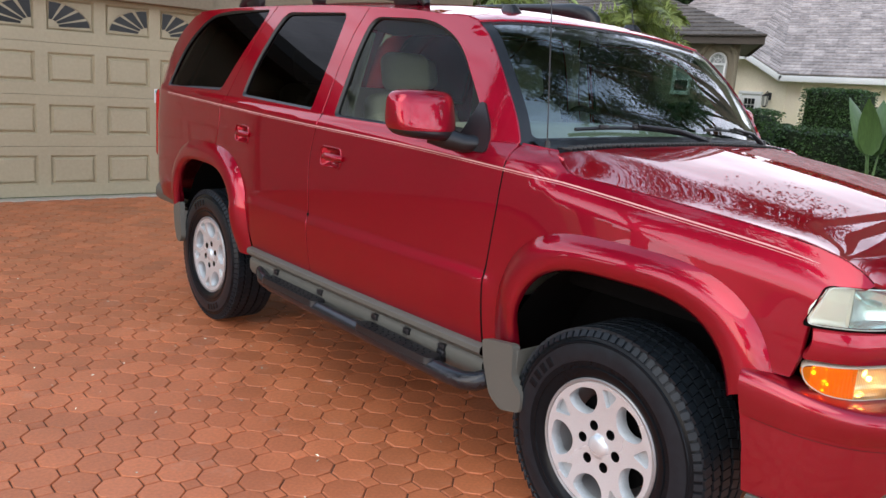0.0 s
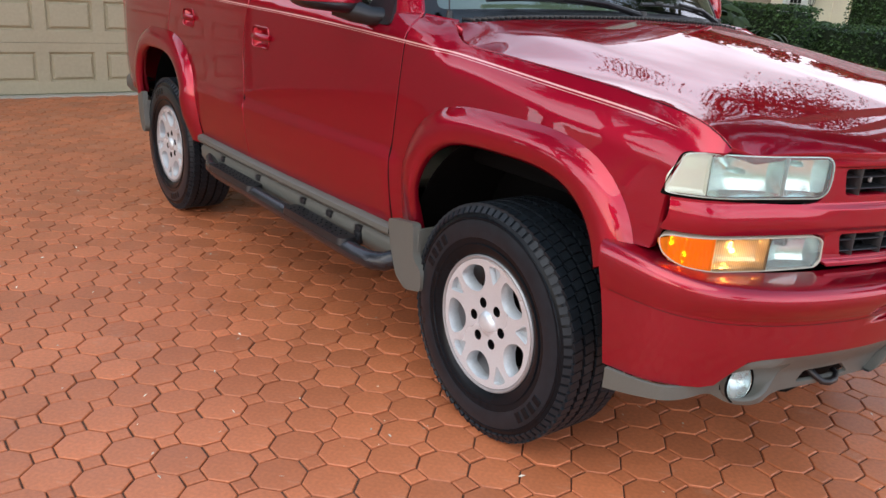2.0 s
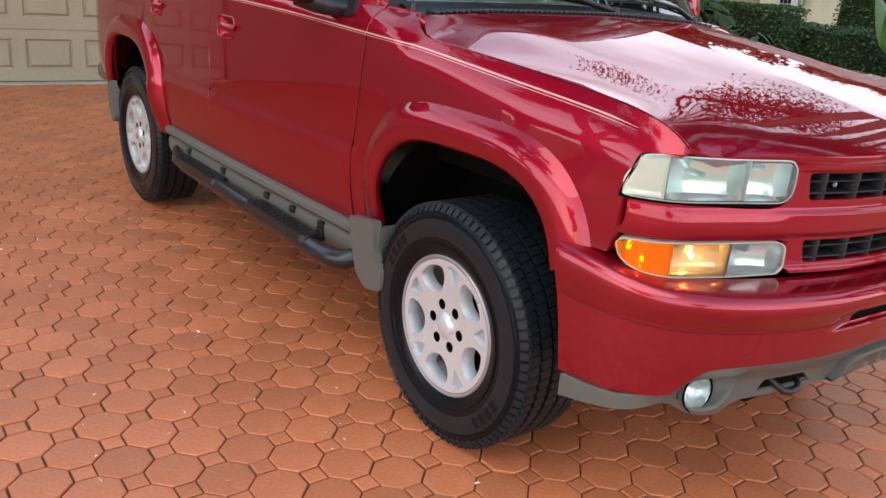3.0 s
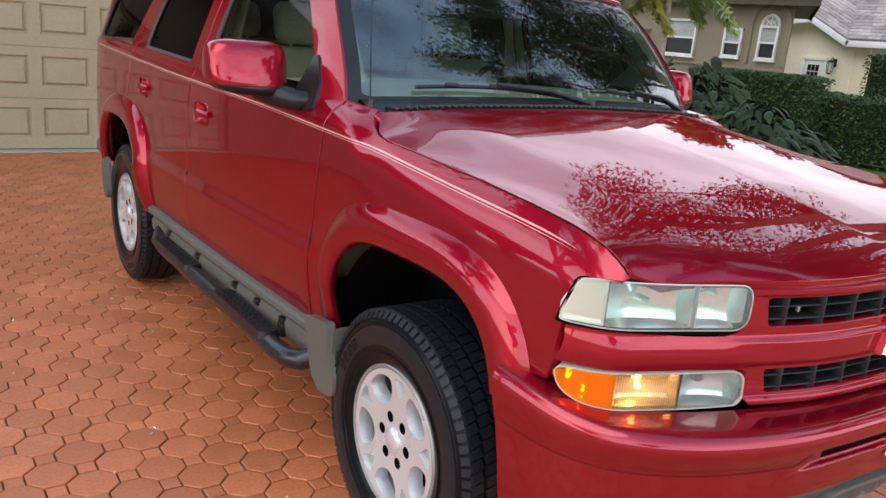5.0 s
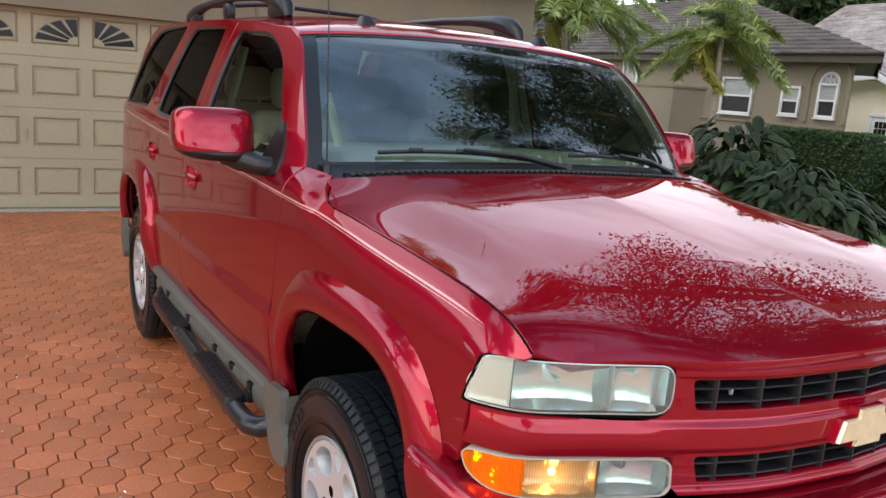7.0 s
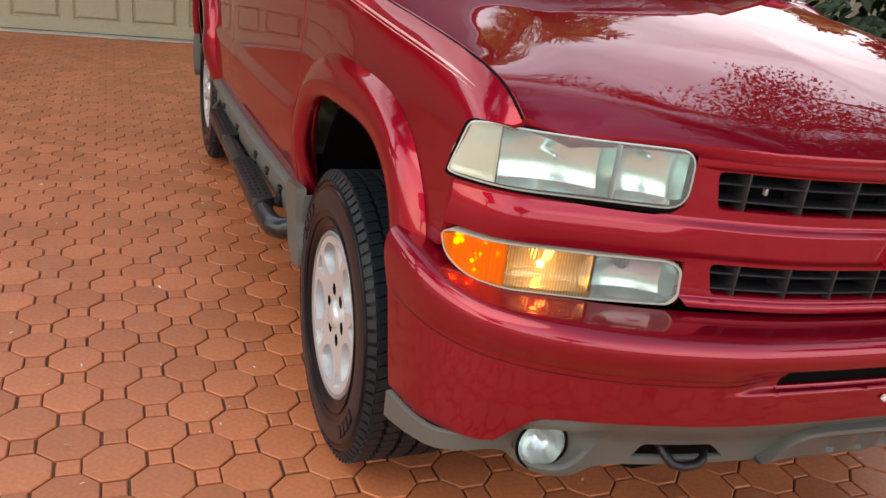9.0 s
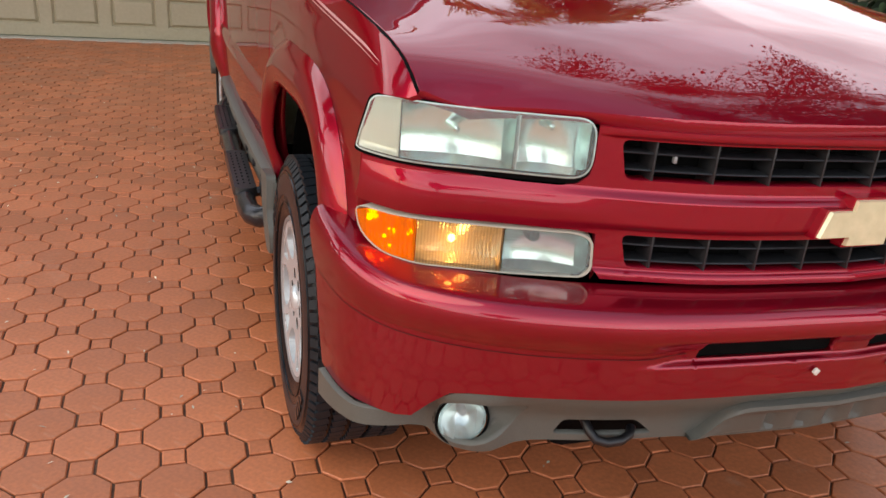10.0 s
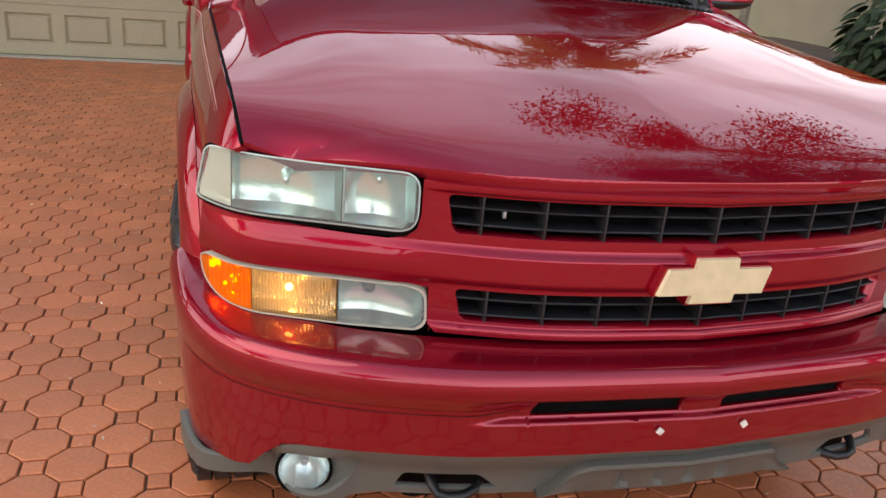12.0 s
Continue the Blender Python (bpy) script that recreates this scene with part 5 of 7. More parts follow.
    for y in (0.80, 1.24, 1.68, 2.1):
        bm = bmesh.new()
        tube(bm, [(sign * (xs - 0.02), y, 0.430), (sign * 0.93, y, 0.438), (sign * 0.84, y, 0.45)], 0.018, 8)
        box(bm, (sign * 0.925, y, 0.445), (0.02, 0.045, 0.05), 0.005)
        part("step_bracket", bm, BLACK, sb)
    # mirror
    bm = bmesh.new()
    cx, cy, cz = 1.062, 0.845, 1.385
    bmesh.ops.create_uvsphere(bm, u_segments=32, v_segments=20, radius=1)
    for v in bm.verts:
        p = v.co
        x, y, z = (math.copysign(abs(c) ** (0.42 if i != 2 else 0.5), c) for i, c in enumerate(p))
        depth = 0.080 * (1 - 0.18 * x * x) if y < 0 else 0.05
        lean = 0.020 * z if y < 0 else 0.0
        v.co = (sign * (cx + 0.136 * x), cy + depth * y + 0.02 * x * x + lean, cz + (0.090 - 0.010 * (x + 1) * 0.5) * z + 0.004 * x)
    cut = cz - 0.058
    low = bm.copy()
    bmesh.ops.bisect_plane(bm, geom=bm.verts[:] + bm.edges[:] + bm.faces[:], plane_co=(0, 0, cut), plane_no=(0, 0, 1), clear_inner=True)
    bmesh.ops.bisect_plane(bm, geom=bm.verts[:] + bm.edges[:] + bm.faces[:], plane_co=(sign * (cx - 0.088), 0, 0), plane_no=(sign, 0, 0.25), clear_inner=True)
    mi = part("door_mirror", bm, RED, car, "red door mirror with black base")
    for v in low.verts:
        v.co = Vector((v.co.x * 1.0, v.co.y + 0.004, v.co.z)) if v.co.z > cut else Vector((v.co.x, v.co.y, cut + (v.co.z - cut) * 1.25))
    for v in low.verts:
        c = Vector((sign * cx, cy, cz))
        v.co = c + (v.co - c) * 0.97 if v.co.z > cut + 0.004 else v.co
    part("mirror_shell", low, BLACK, mi)
    bm = bmesh.new()
    arm = [(0.86, 0.735, 1.288, 0.028), (0.89, 0.735, 1.286, 0.032), (0.93, 0.76, 1.286, 0.034), (0.97, 0.80, 1.298, 0.040), (1.02, 0.845, 1.318, 0.042)]
    tube(bm, [(sign * a, b, c) for a, b, c, r in arm], [r for a, b, c, r in arm], 14)
    sail = rounded([(0.66, 1.262), (0.80, 1.262), (0.83, 1.30), (0.80, 1.36), (0.77, 1.44), (0.745, 1.44), (0.69, 1.36)], 0.02, 3)
    f = [bm.verts.new((sign * (half(y, z) + 0.008), y, z)) for y, z in sail]
    b = [bm.verts.new((sign * (half(y, z) - 0.02), y, z)) for y, z in sail]
    bm.faces.new(f)
    for i in range(len(f)):
        j = (i + 1) % len(f)
        bm.faces.new((f[i], f[j], b[j], b[i]))
    part("mirror_base", bm, BLACK, mi)
    # roof rail with moulded feet
    bm = bmesh.new()
    rail = [(1.43, 0.004, 0.016), (1.46, 0.040, 0.034), (1.52, 0.070, 0.044), (1.62, 0.086, 0.042), (1.74, 0.092, 0.032), (1.90, 0.095, 0.024), (2.2, 0.096, 0.020), (2.6, 0.090, 0.020), (2.86, 0.078, 0.024), (3.04, 0.058, 0.034), (3.18, 0.034, 0.034), (3.26, 0.004, 0.015)]
    rx = 0.615 if near else 0.565
    tube(bm, [(sign * rx, y, roof_z(rx, y) + h) for y, h, r in rail], [r for y, h, r in rail], 12)
    rk = part("roof_rail", bm, BLACK, car, "black raised roof rail")
    for y0, y1 in ((1.47, 1.66), (2.98, 3.16), (2.30, 2.40)):
        bm = bmesh.new()
        box(bm, (sign * rx, (y0 + y1) / 2, roof_z(rx, (y0 + y1) / 2) + 0.034), (0.050, y1 - y0, 0.085), 0.022)
        part("rail_foot", bm, BLACK, rk)


build_side(-1)
build_side(1)


# roof
def roof_surface(x, y):
    return (x, y, roof_z(x, y))


def roof_half(y):
    return half(y, curve(ROOFLINE, y) - drop(y)) - 0.002


edge = [0.93 + (3.54 - 0.93) * k / 30 for k in range(31)]
roof_loop = [(-roof_half(y), y) for y in edge] + [(x, 3.60) for x in (-0.5, 0, 0.5)] + [(roof_half(y), y) for y in reversed(edge)]
roof_loop += [(x, 0.935 - 0.004 * (1 - (x / 0.7) ** 2)) for x in (0.6, 0.4, 0.2, 0, -0.2, -0.4, -0.6)]
roof = panel("roof", [roof_loop], roof_surface, RED, car, 0.07, 0.02, out=(0, 0, 1))
for y in (2.75,):
    bm = bmesh.new()
    tube(bm, [(-0.60, y, roof_z(0.6, y) + 0.075), (-0.3, y, roof_z(0.3, y) + 0.085), (0.3, y, roof_z(0.3, y) + 0.085), (0.60, y, roof_z(0.6, y) + 0.075)], 0.013, 8)
    part("rack_crossbar", bm, BLACK, roof, "black rack crossbar")
for x, y in ((-0.412, 1.10), (0.432, 1.10)):
    bm = bmesh.new()
    lo = rounded([(x - 0.034, y - 0.045), (x + 0.034, y - 0.045), (x + 0.026, y + 0.05), (x - 0.026, y + 0.05)], 0.02, 4)
    z0 = roof_z(x, y)
    a = [bm.verts.new((px, py, roof_z(px, py) - 0.002)) for px, py in lo]
    b = [bm.verts.new((x + (px - x) * 0.55, y + 0.012 + (py - y) * 0.55, z0 + 0.026)) for px, py in lo]
    bm.faces.new(b)
    for i in range(len(a)):
        j = (i + 1) % len(a)
        bm.faces.new((a[i], a[j], b[j], b[i]))
    if x > 0:
        tube(bm, [(x, y, z0 + 0.03), (x, y + 0.02, z0 + 0.10)], 0.003, 6)
    part("roof_fin", bm, BLACK, roof, "small black roof marker housing")

# windscreen
def screen(u, v, inset=0.0):
    y, z = curve(EDGE_Y, v), curve(EDGE_Z, v)
    x = half(y, z) - 0.012
    k = 1 - u * u
    return (u * x, y - (0.13 - 0.115 * v) * k + 0.01 + inset, z + (0.028 + 0.004 * v) * k - inset)


gl = panel("windscreen", [spread([(-0.965, 0.03), (0.992, 0.03), (0.99, 0.985), (-0.955, 0.985)], 0.08)], screen, WINDSCREEN, car, 0.08, 0, "raked laminated windscreen mirroring trees and sky", out=(0, -1, 0.5))
gl.visible_shadow = False
frame_out = spread([(-1.0, -0.03), (1.0, -0.03), (1.0, 1.0), (-1.0, 1.0)], 0.08)
frame_in = rounded([(-0.945, 0.045), (0.988, 0.045), (0.986, 0.972), (-0.935, 0.972)], 0.05)
panel("windscreen_seal", [frame_out, spread(frame_in, 0.08)], lambda u, v: tuple(Vector(screen(u, v)) + Vector((0, -0.003, 0.003))), BLACK, gl, 0.1, 0.01, out=(0, -1, 0.5))

# bonnet
CREST = [(-0.93, 1.082), (-0.77, 1.129), (-0.6, 1.171), (-0.4, 1.213), (0, 1.280), (0.4, 1.336)]
LIP = [(0, -0.885), (0.2, -0.878), (0.4, -0.851), (0.54, -0.801), (0.665, -0.752), (0.78, -0.704), (0.818, -0.686), (0.86, -0.64)]


def bonnet_crown(x, y):
    a = abs(x)
    return curve(CREST, y) - 0.016 * a - 0.010 * (a / 0.6) ** 2


def bonnet(x, y):
    """Height of the bonnet: a low ridge along the middle, sloping shoulders and a rolled front edge."""
    a = abs(x)
    lip = curve(LIP, min(a, 0.83))
    z = bonnet_crown(x, y)
    rim = curve(BONNET_EDGE, y)
    edge_z = curve(GAPZ, y) + 0.002
    d = max(-0.004, y - lip)
    if d < 0.11:
        z -= (bonnet_crown(x, lip) - 1.086) * ((0.11 - d) / 0.11) ** 3
    if a > 0.54:
        t = min(1.0, (a - 0.54) / (rim - 0.54))
        z = edge_z + (z - edge_z) * (1 - t**2.1)
    return (x, y, z)


side_x = [(y, curve(BONNET_EDGE, y) - 0.0070) for y in (-0.692, -0.676, -0.65, -0.62, -0.58, -0.5, -0.4, -0.3, -0.2, -0.1, 0, 0.1, 0.2, 0.26, 0.30, 0.33, 0.355)]
hood_loop = [(-x, y) for y, x in side_x] + [(-0.835, 0.378), (-0.80, 0.386), (-0.76, 0.384)]
hood_loop += [(x, 0.330 + 0.05 * (x / 0.78) ** 2) for x in (-0.6, -0.4, -0.2, 0, 0.2, 0.4, 0.6)]
hood_loop += [(0.76, 0.384), (0.80, 0.386), (0.835, 0.378)] + [(x, y) for y, x in reversed(side_x)]
hood_loop += [(x, curve(LIP, abs(x))) for x in (0.808, 0.78, 0.74, 0.665, 0.6, 0.54, 0.47, 0.4, 0.3, 0.2, 0.1, 0, -0.1, -0.2, -0.3, -0.4, -0.47, -0.54, -0.6, -0.665, -0.74, -0.78, -0.808)]
hood = panel("bonnet", [spread(hood_loop, 0.05)], bonnet, RED, car, 0.018, 0.03, out=(0, 0, 1))
# near-black strip laid flush beside the bonnet, painting the shade of the gap
for m in (-1, 1):
    bm = bmesh.new()
    ys = [-0.692 + 0.977 * k / 60 for k in range(61)]
    sweep(bm, ys, lambda i: [(m * (curve(BONNET_EDGE, ys[i]) + d), ys[i], curve(GAPZ, ys[i]) + h) for d, h in ((-0.0080, 0.0002), (0.0012, -0.0014))], False)
    part("bonnet_seal", bm, DEEP, hood)
# near-black boxes fill the engine bay, painting the shade under the shut lines
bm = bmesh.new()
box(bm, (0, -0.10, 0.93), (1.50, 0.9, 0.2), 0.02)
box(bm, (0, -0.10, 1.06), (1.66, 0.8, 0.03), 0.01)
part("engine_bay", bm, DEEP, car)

# cowl with ribs
bm = bmesh.new()
xs = [-0.80 + 1.6 * k / 40 for k in range(41)]
def cowl_ring(i):
    x = xs[i]
    yb = 0.335 + 0.05 * (x / 0.78) ** 2
    ys_, zs_ = screen(x / 0.86, 0.03)[1:]
    return [(x, yb - 0.03, bonnet(x, min(0.3, yb))[2] - 0.03), (x, yb + 0.01, bonnet(x, min(0.33, yb))[2] - 0.012), (x, ys_ - 0.02, zs_ + 0.0), (x, ys_ + 0.02, zs_ - 0.002)]
sweep(bm, xs, cowl_ring, False)
cw = part("cowl", bm, BLACK, car, "black ribbed plastic cowl")
bm = bmesh.new()
for k in range(66):
    x = -0.74 + 1.48 * k / 65
    i = min(40, max(0, round((x + 0.8) / 0.04)))
    p = cowl_ring(i)
    y = (p[1][1] + p[2][1]) / 2 - 0.015
    box(bm, (x, y, (p[1][2] + p[2][2]) / 2 + 0.004), (0.008, 0.055, 0.012), 0.002, Matrix.Rotation(0.35, 4, "Z"))
part("cowl_ribs", bm, BLACK, cw)

# wipers
def wiper(x0, x1, pivot_x):
    bm = bmesh.new()
    def on(x, up):
        p = Vector(screen(x / 0.84, up))
        return p + Vector((0, -0.018, 0.014))
    blade = [on(x0 + (x1 - x0) * k / 14, 0.09 + 0.035 * math.sin(math.pi * (k / 14)) * 0.4 - 0.05 * (k / 14) ** 2) for k in range(15)]
    tube(bm, blade, 0.007, 8)
    for s in (0.2, 0.5, 0.8):
        p = blade[round(14 * s)]
        box(bm, p + Vector((0, -0.006, 0.006)), (0.05, 0.012, 0.014), 0.003)
    mid = blade[7]
    piv = Vector(screen(pivot_x / 0.84, 0.0)) + Vector((0, -0.03, 0.01))
    tube(bm, [mid + Vector((0, -0.012, 0.012)), mid.lerp(piv, 0.5) + Vector((0, -0.022, 0.02)), piv], [0.006, 0.009, 0.014], 8)
    lathe(bm, [(0.0, 0.02), (0.016, 0.018), (0.02, -0.02)], 12, "z", piv)
    return part("wiper", bm, BLACK, car, "black windscreen wiper")


wiper(-0.62, -0.02, 0.10)
wiper(0.14, 0.66, 0.72)

# mast aerial on the wing
bm = bmesh.new()
a0 = Vector((-0.806, 0.455, 1.300))
lathe(bm, [(0.0, 0.03), (0.009, 0.028), (0.013, 0.0)], 12, "z", a0)
tube(bm, [a0, a0 + Vector((0.0, 0.04, 0.45)), a0 + Vector((-0.005, 0.085, 0.82))], [0.0028, 0.0022, 0.0016], 6)
part("aerial", bm, BLACK, car, "thin black mast aerial")

# nose: painted surround with two grille openings
def nose(x, z):
    bar = step01(0.876, 0.893, z) * (1 - step01(0.938, 0.953, z)) * (1 - step01(0.42, 0.62, abs(x)))
    lip = 0.010 * (step01(1.045, 1.052, z) + 1 - step01(0.796, 0.803, z)) * (1 - step01(0.49, 0.53, abs(x)))
    roll = 0.012 * step01(0.45, 0.60, abs(x)) * math.sin(math.pi * min(1, max(0, (z - 0.866) / 0.09)))
    return (x, front_y(x) - 0.014 * bar - lip - roll + 0.006, z)


half_outer = [(0.492, 0.786), (0.503, 0.80), (0.505, 0.868), (0.54, 0.873), (0.893, 0.876), (0.897, 0.88), (0.888, 0.960), (0.82, 0.961), (0.73, 0.957), (0.64, 0.953), (0.58, 0.953), (0.550, 0.957), (0.531, 0.974), (0.526, 1.0), (0.526, 1.050), (0.526, 1.062)]
outer = [(-x, z) for x, z in reversed(half_outer)] + half_outer
up = rounded([(-0.472, 0.972), (0.472, 0.972), (0.486, 1.042), (-0.486, 1.042)], 0.014)
dn = rounded([(-0.447, 0.808), (0.447, 0.808), (0.462, 0.870), (-0.462, 0.870)], 0.014)
gs = panel("grille_surround", [spread(outer, 0.03), spread(up, 0.03), spread(dn, 0.03)], nose, RED, car, (0.03, 0.005), 0.035, out=(0, -1, 0))
for z0, z1, w in ((0.965, 1.048, 0.49), (0.80, 0.876, 0.468)):
    bm = bmesh.new()
    zc = (z0 + z1) / 2
    for dz in (-0.018, 0.012):
        xs_ = [-w + 2 * w * k / 24 for k in range(25)]
        sweep(bm, xs_, lambda i: [(xs_[i], front_y(xs_[i]) + dy, zc + dz + h) for dy, h in ((0.012, 0), (0.014, 0.002), (0.055, 0.003), (0.055, -0.002), (0.014, -0.0015))])
    for k in range(9):
        x = -w + 0.065 + (2 * w - 0.13) * k / 8
        y = front_y(x)
        box(bm, (x, y + 0.035, zc), (0.0042, 0.050, z1 - z0), 0.001)
    part("grille_insert", bm, surface("dark_grey_grille", (0.018, 0.019, 0.021), 0.45, vary=0.1, bump=0.05) if z0 > 0.9 else bpy.data.materials["dark_grey_grille"], gs, "dark grey egg-crate grille insert")
    bm = bmesh.new()
    xs_ = [-w - 0.02 + 2 * (w + 0.02) * k / 24 for k in range(25)]
    sweep(bm, xs_, lambda i: [(xs_[i], front_y(xs_[i]) + 0.062, z0 - 0.01), (xs_[i], front_y(xs_[i]) + 0.062, z1 + 0.01)], False)
    part("grille_backing", bm, DEEP, gs)
bm = bmesh.new()
box(bm, (-0.387, front_y(0.387) + 0.02, 1.010), (0.007, 0.010, 0.014), 0.003)
part("pale_clip", bm, SILVER, gs)
# plain cross-shaped badge on the bar
badge = [(-0.122, 0.884), (-0.048, 0.884), (-0.052, 0.866), (0.046, 0.866), (0.048, 0.884), (0.112, 0.884), (0.124, 0.936), (0.048, 0.936), (0.046, 0.957), (-0.046, 0.957), (-0.048, 0.936), (-0.104, 0.936)]
bm = bmesh.new()
badge = [(x * 0.93 - 0.007, 0.912 + (z - 0.911) * 0.95) for x, z in badge]
slab(bm, [(x * 1.05, 0.911 + (z - 0.911) * 1.12) for x, z in badge], -0.885, 0.026, 0.985)
part("badge_plinth", bm, RED, gs)
bm = bmesh.new()
slab(bm, badge, -0.909, 0.010, 0.975)
part("badge", bm, GOLD, gs, "plain gold badge")

# lamps
def lamp_outline(sign, pts, r):
    return rounded([(sign * x, z) for x, z in pts], r, 5)


def bowl(bm, sign, x0, x1, z0, z1, depth, shape=0.35, nx=14, nz=8, jitter=0.0, front=0.012, flute=0.0, upright=None):
    """A box-edged reflector with a curved back, following the nose; x1 may depend on the height."""
    rnd = random.Random(int(x0 * 1000))
    vs = []
    for i in range(nx + 1):
        for j in range(nz + 1):
            u, v = -1 + 2 * i / nx, -1 + 2 * j / nz
            z = z0 + (z1 - z0) * j / nz
            end = x1(z) if callable(x1) else x1
            x = x0 + (end - x0) * i / nx
            d = depth * (1 - shape * u * u - (shape if upright is None else upright) * v * v) + rnd.uniform(-jitter, jitter) + flute * (i % 2)
            if abs(u) > 0.999 or abs(v) > 0.999:
                d = 0.0
            vs.append(bm.verts.new((sign * x, front_y(x) + front + d, z)))
    for i in range(nx):
        for j in range(nz):
            a = i * (nz + 1) + j
            bm.faces.new((vs[a], vs[a + 1], vs[a + nz + 2], vs[a + nz + 1]))


def build_lamps(sign):
    def at(off):
        return lambda x, z: (x, front_y(x) + off - 0.005 * math.sin(math.pi * min(1, max(0, (z - 0.96) / 0.12))), z)
    head = [(0.533, 0.968), (0.62, 0.968), (0.83, 0.970), (0.885, 0.970), (0.898, 0.972), (0.893, 1.007), (0.880, 1.072), (0.849, 1.077), (0.80, 1.076), (0.70, 1.073), (0.533, 1.073)]
    radii = [0.036, 0, 0, 0.01, 0.008, 0.01, 0.02, 0.01, 0, 0, 0.030]
    ol = rounded([(sign * x, z) for x, z in head], radii, 6)
    hl = panel("headlamp", [spread(ol, 0.03)], at(0.0), HEADLENS, car, 0.025, 0.0, "hazy fluted headlamp lens over bright reflectors", out=(0, -1, 0))
    bm = bmesh.new()
    rim = spread(ol, 0.015)
    tube(bm, [at(0.003)(x, z) for x, z in rim + rim[:1]], 0.0016, 8, caps=False)
    part("lens_edge", bm, LENSEDGE, hl)
    band = [(x + (0.001 if x > 0.6 else -0.004), z + (0.003 if z > 1.0 else -0.013 if x < 0.7 else -0.011 if x < 0.86 else -0.009)) for x, z in head]
    panel("lamp_gasket", [spread(rounded([(sign * x, z) for x, z in band], radii, 6), 0.05), spread(ol, 0.05)], at(0.012), DEEP, hl, 0.06, 0.04, out=(0, -1, 0))
    bm = bmesh.new()
    bowl(bm, sign, 0.536, 0.650, 0.971, 1.070, 0.056, 0.44, 24, 18, upright=0.17)
    part("reflector", bm, MIRROR, hl, "bright inner reflector")
    bm = bmesh.new()
    bowl(bm, sign, 0.656, 0.836, 0.972, 1.073, 0.062, 0.42, 30, 18, upright=0.15)
    part("reflector", bm, MIRROR, hl, "bright main reflector")
    bm = bmesh.new()
    bowl(bm, sign, 0.838, lambda z: 0.893 - 0.017 * step01(1.0, 1.075, z), 0.972, 1.073, 0.010, 0.30, 40, 14, flute=0.0010)
    part("side_reflector", bm, SIDEREFLECTOR, hl, "pale side marker reflector")
    for x in (0.653,):
        bm = bmesh.new()
        box(bm, (sign * x, front_y(x) + 0.010, 1.021), (0.003, 0.012, 0.096), 0.001)
        part("lens_divider", bm, LENSEDGE, hl)
    for x, z in ((0.592, 1.048), (0.745, 1.030)):
        bm = bmesh.new()
        lathe(bm, [(0.0, -0.018), (0.006, -0.016), (0.008, 0.0), (0.008, 0.03)], 14, "y", (sign * x, front_y(x) + 0.044, z))
        part("bulb_shield", bm, MIRROR, hl)
    # turn signal
    ts = [(0.508, 0.800), (0.522, 0.784), (0.65, 0.779), (0.80, 0.781), (0.862, 0.789), (0.889, 0.815), (0.896, 0.862), (0.80, 0.866), (0.66, 0.864), (0.54, 0.866), (0.512, 0.855)]
    body = panel("turn_signal", [spread(lamp_outline(sign, [(x + (0.0012 if x > 0.7 else -0.004), z + (0.0020 if z > 0.83 else -0.0020)) for x, z in ts], 0.02), 0.03), spread(lamp_outline(sign, ts, 0.018), 0.03)], at(0.004), BEZEL, car, 0.05, 0.05, "turn signal with amber and clear lens", out=(0, -1, 0))
    def cut(x0, x1):
        lo = [(x, curve([(0.508, 0.806), (0.520, 0.788), (0.54, 0.783), (0.65, 0.779), (0.80, 0.781), (0.862, 0.789), (0.889, 0.815), (0.896, 0.846)], x)) for x in [x0 + (x1 - x0) * k / 10 for k in range(11)]]
        hi = [(x, curve([(0.508, 0.835), (0.52, 0.857), (0.55, 0.865), (0.66, 0.864), (0.80, 0.866), (0.87, 0.863), (0.896, 0.850)], x)) for x in [x1 + (x0 - x1) * k / 10 for k in range(11)]]
        return [(sign * x, z) for x, z in lo + hi]
    panel("amber_lens", [cut(0.806, 0.895)], at(0.006), AMBER, body, 0.02, 0.01, "amber lens", out=(0, -1, 0))
    panel("signal_lens", [cut(0.658, 0.804)], at(0.006), PALEAMBER, body, 0.02, 0.01, "pale amber prismatic lens with lit bulb", out=(0, -1, 0))
    panel("clear_lens", [cut(0.509, 0.656)], at(0.006), RIBBED, body, 0.02, 0.01, "clear lens", out=(0, -1, 0))
    bm = bmesh.new()
    bowl(bm, sign, 0.512, 0.655, 0.785, 0.862, 0.05, 0.4, 20, 14, upright=0.16)
    part("signal_reflector", bm, MIRROR, body)
    for x0, x1, dp, nx, nz, jit in ((0.659, 0.803, 0.034, 44, 8, 0.0), (0.807, 0.878, 0.024, 10, 6, 0.003)):
        bm = bmesh.new()
        bowl(bm, sign, x0, x1, 0.786, 0.862, dp, 0.3, nx, nz, jit, flute=0.0 if jit else 0.0022)
        part("faceted_reflector", bm, FACETS, body, smooth=False)
    for bx, by, bz, br in ((0.738, 0.030, 0.828, 0.0075), (0.872, 0.020, 0.842, 0.006), (0.850, 0.020, 0.815, 0.004)):
        bm = bmesh.new()
        bmesh.ops.create_uvsphere(bm, u_segments=12, v_segments=8, radius=br, matrix=Matrix.Translation((sign * bx, front_y(bx) + by, bz)))
        part("bulb", bm, BULB, body, "lit amber bulb")
    bm = bmesh.new()
    lathe(bm, [(0.0, -0.012), (0.010, -0.008), (0.012, 0.0), (0.012, 0.02)], 14, "y", (sign * 0.60, front_y(0.6) + 0.030, 0.848))
    part("dim_bulb", bm, DARKTRIM, body)


build_lamps(-1)
build_lamps(1)

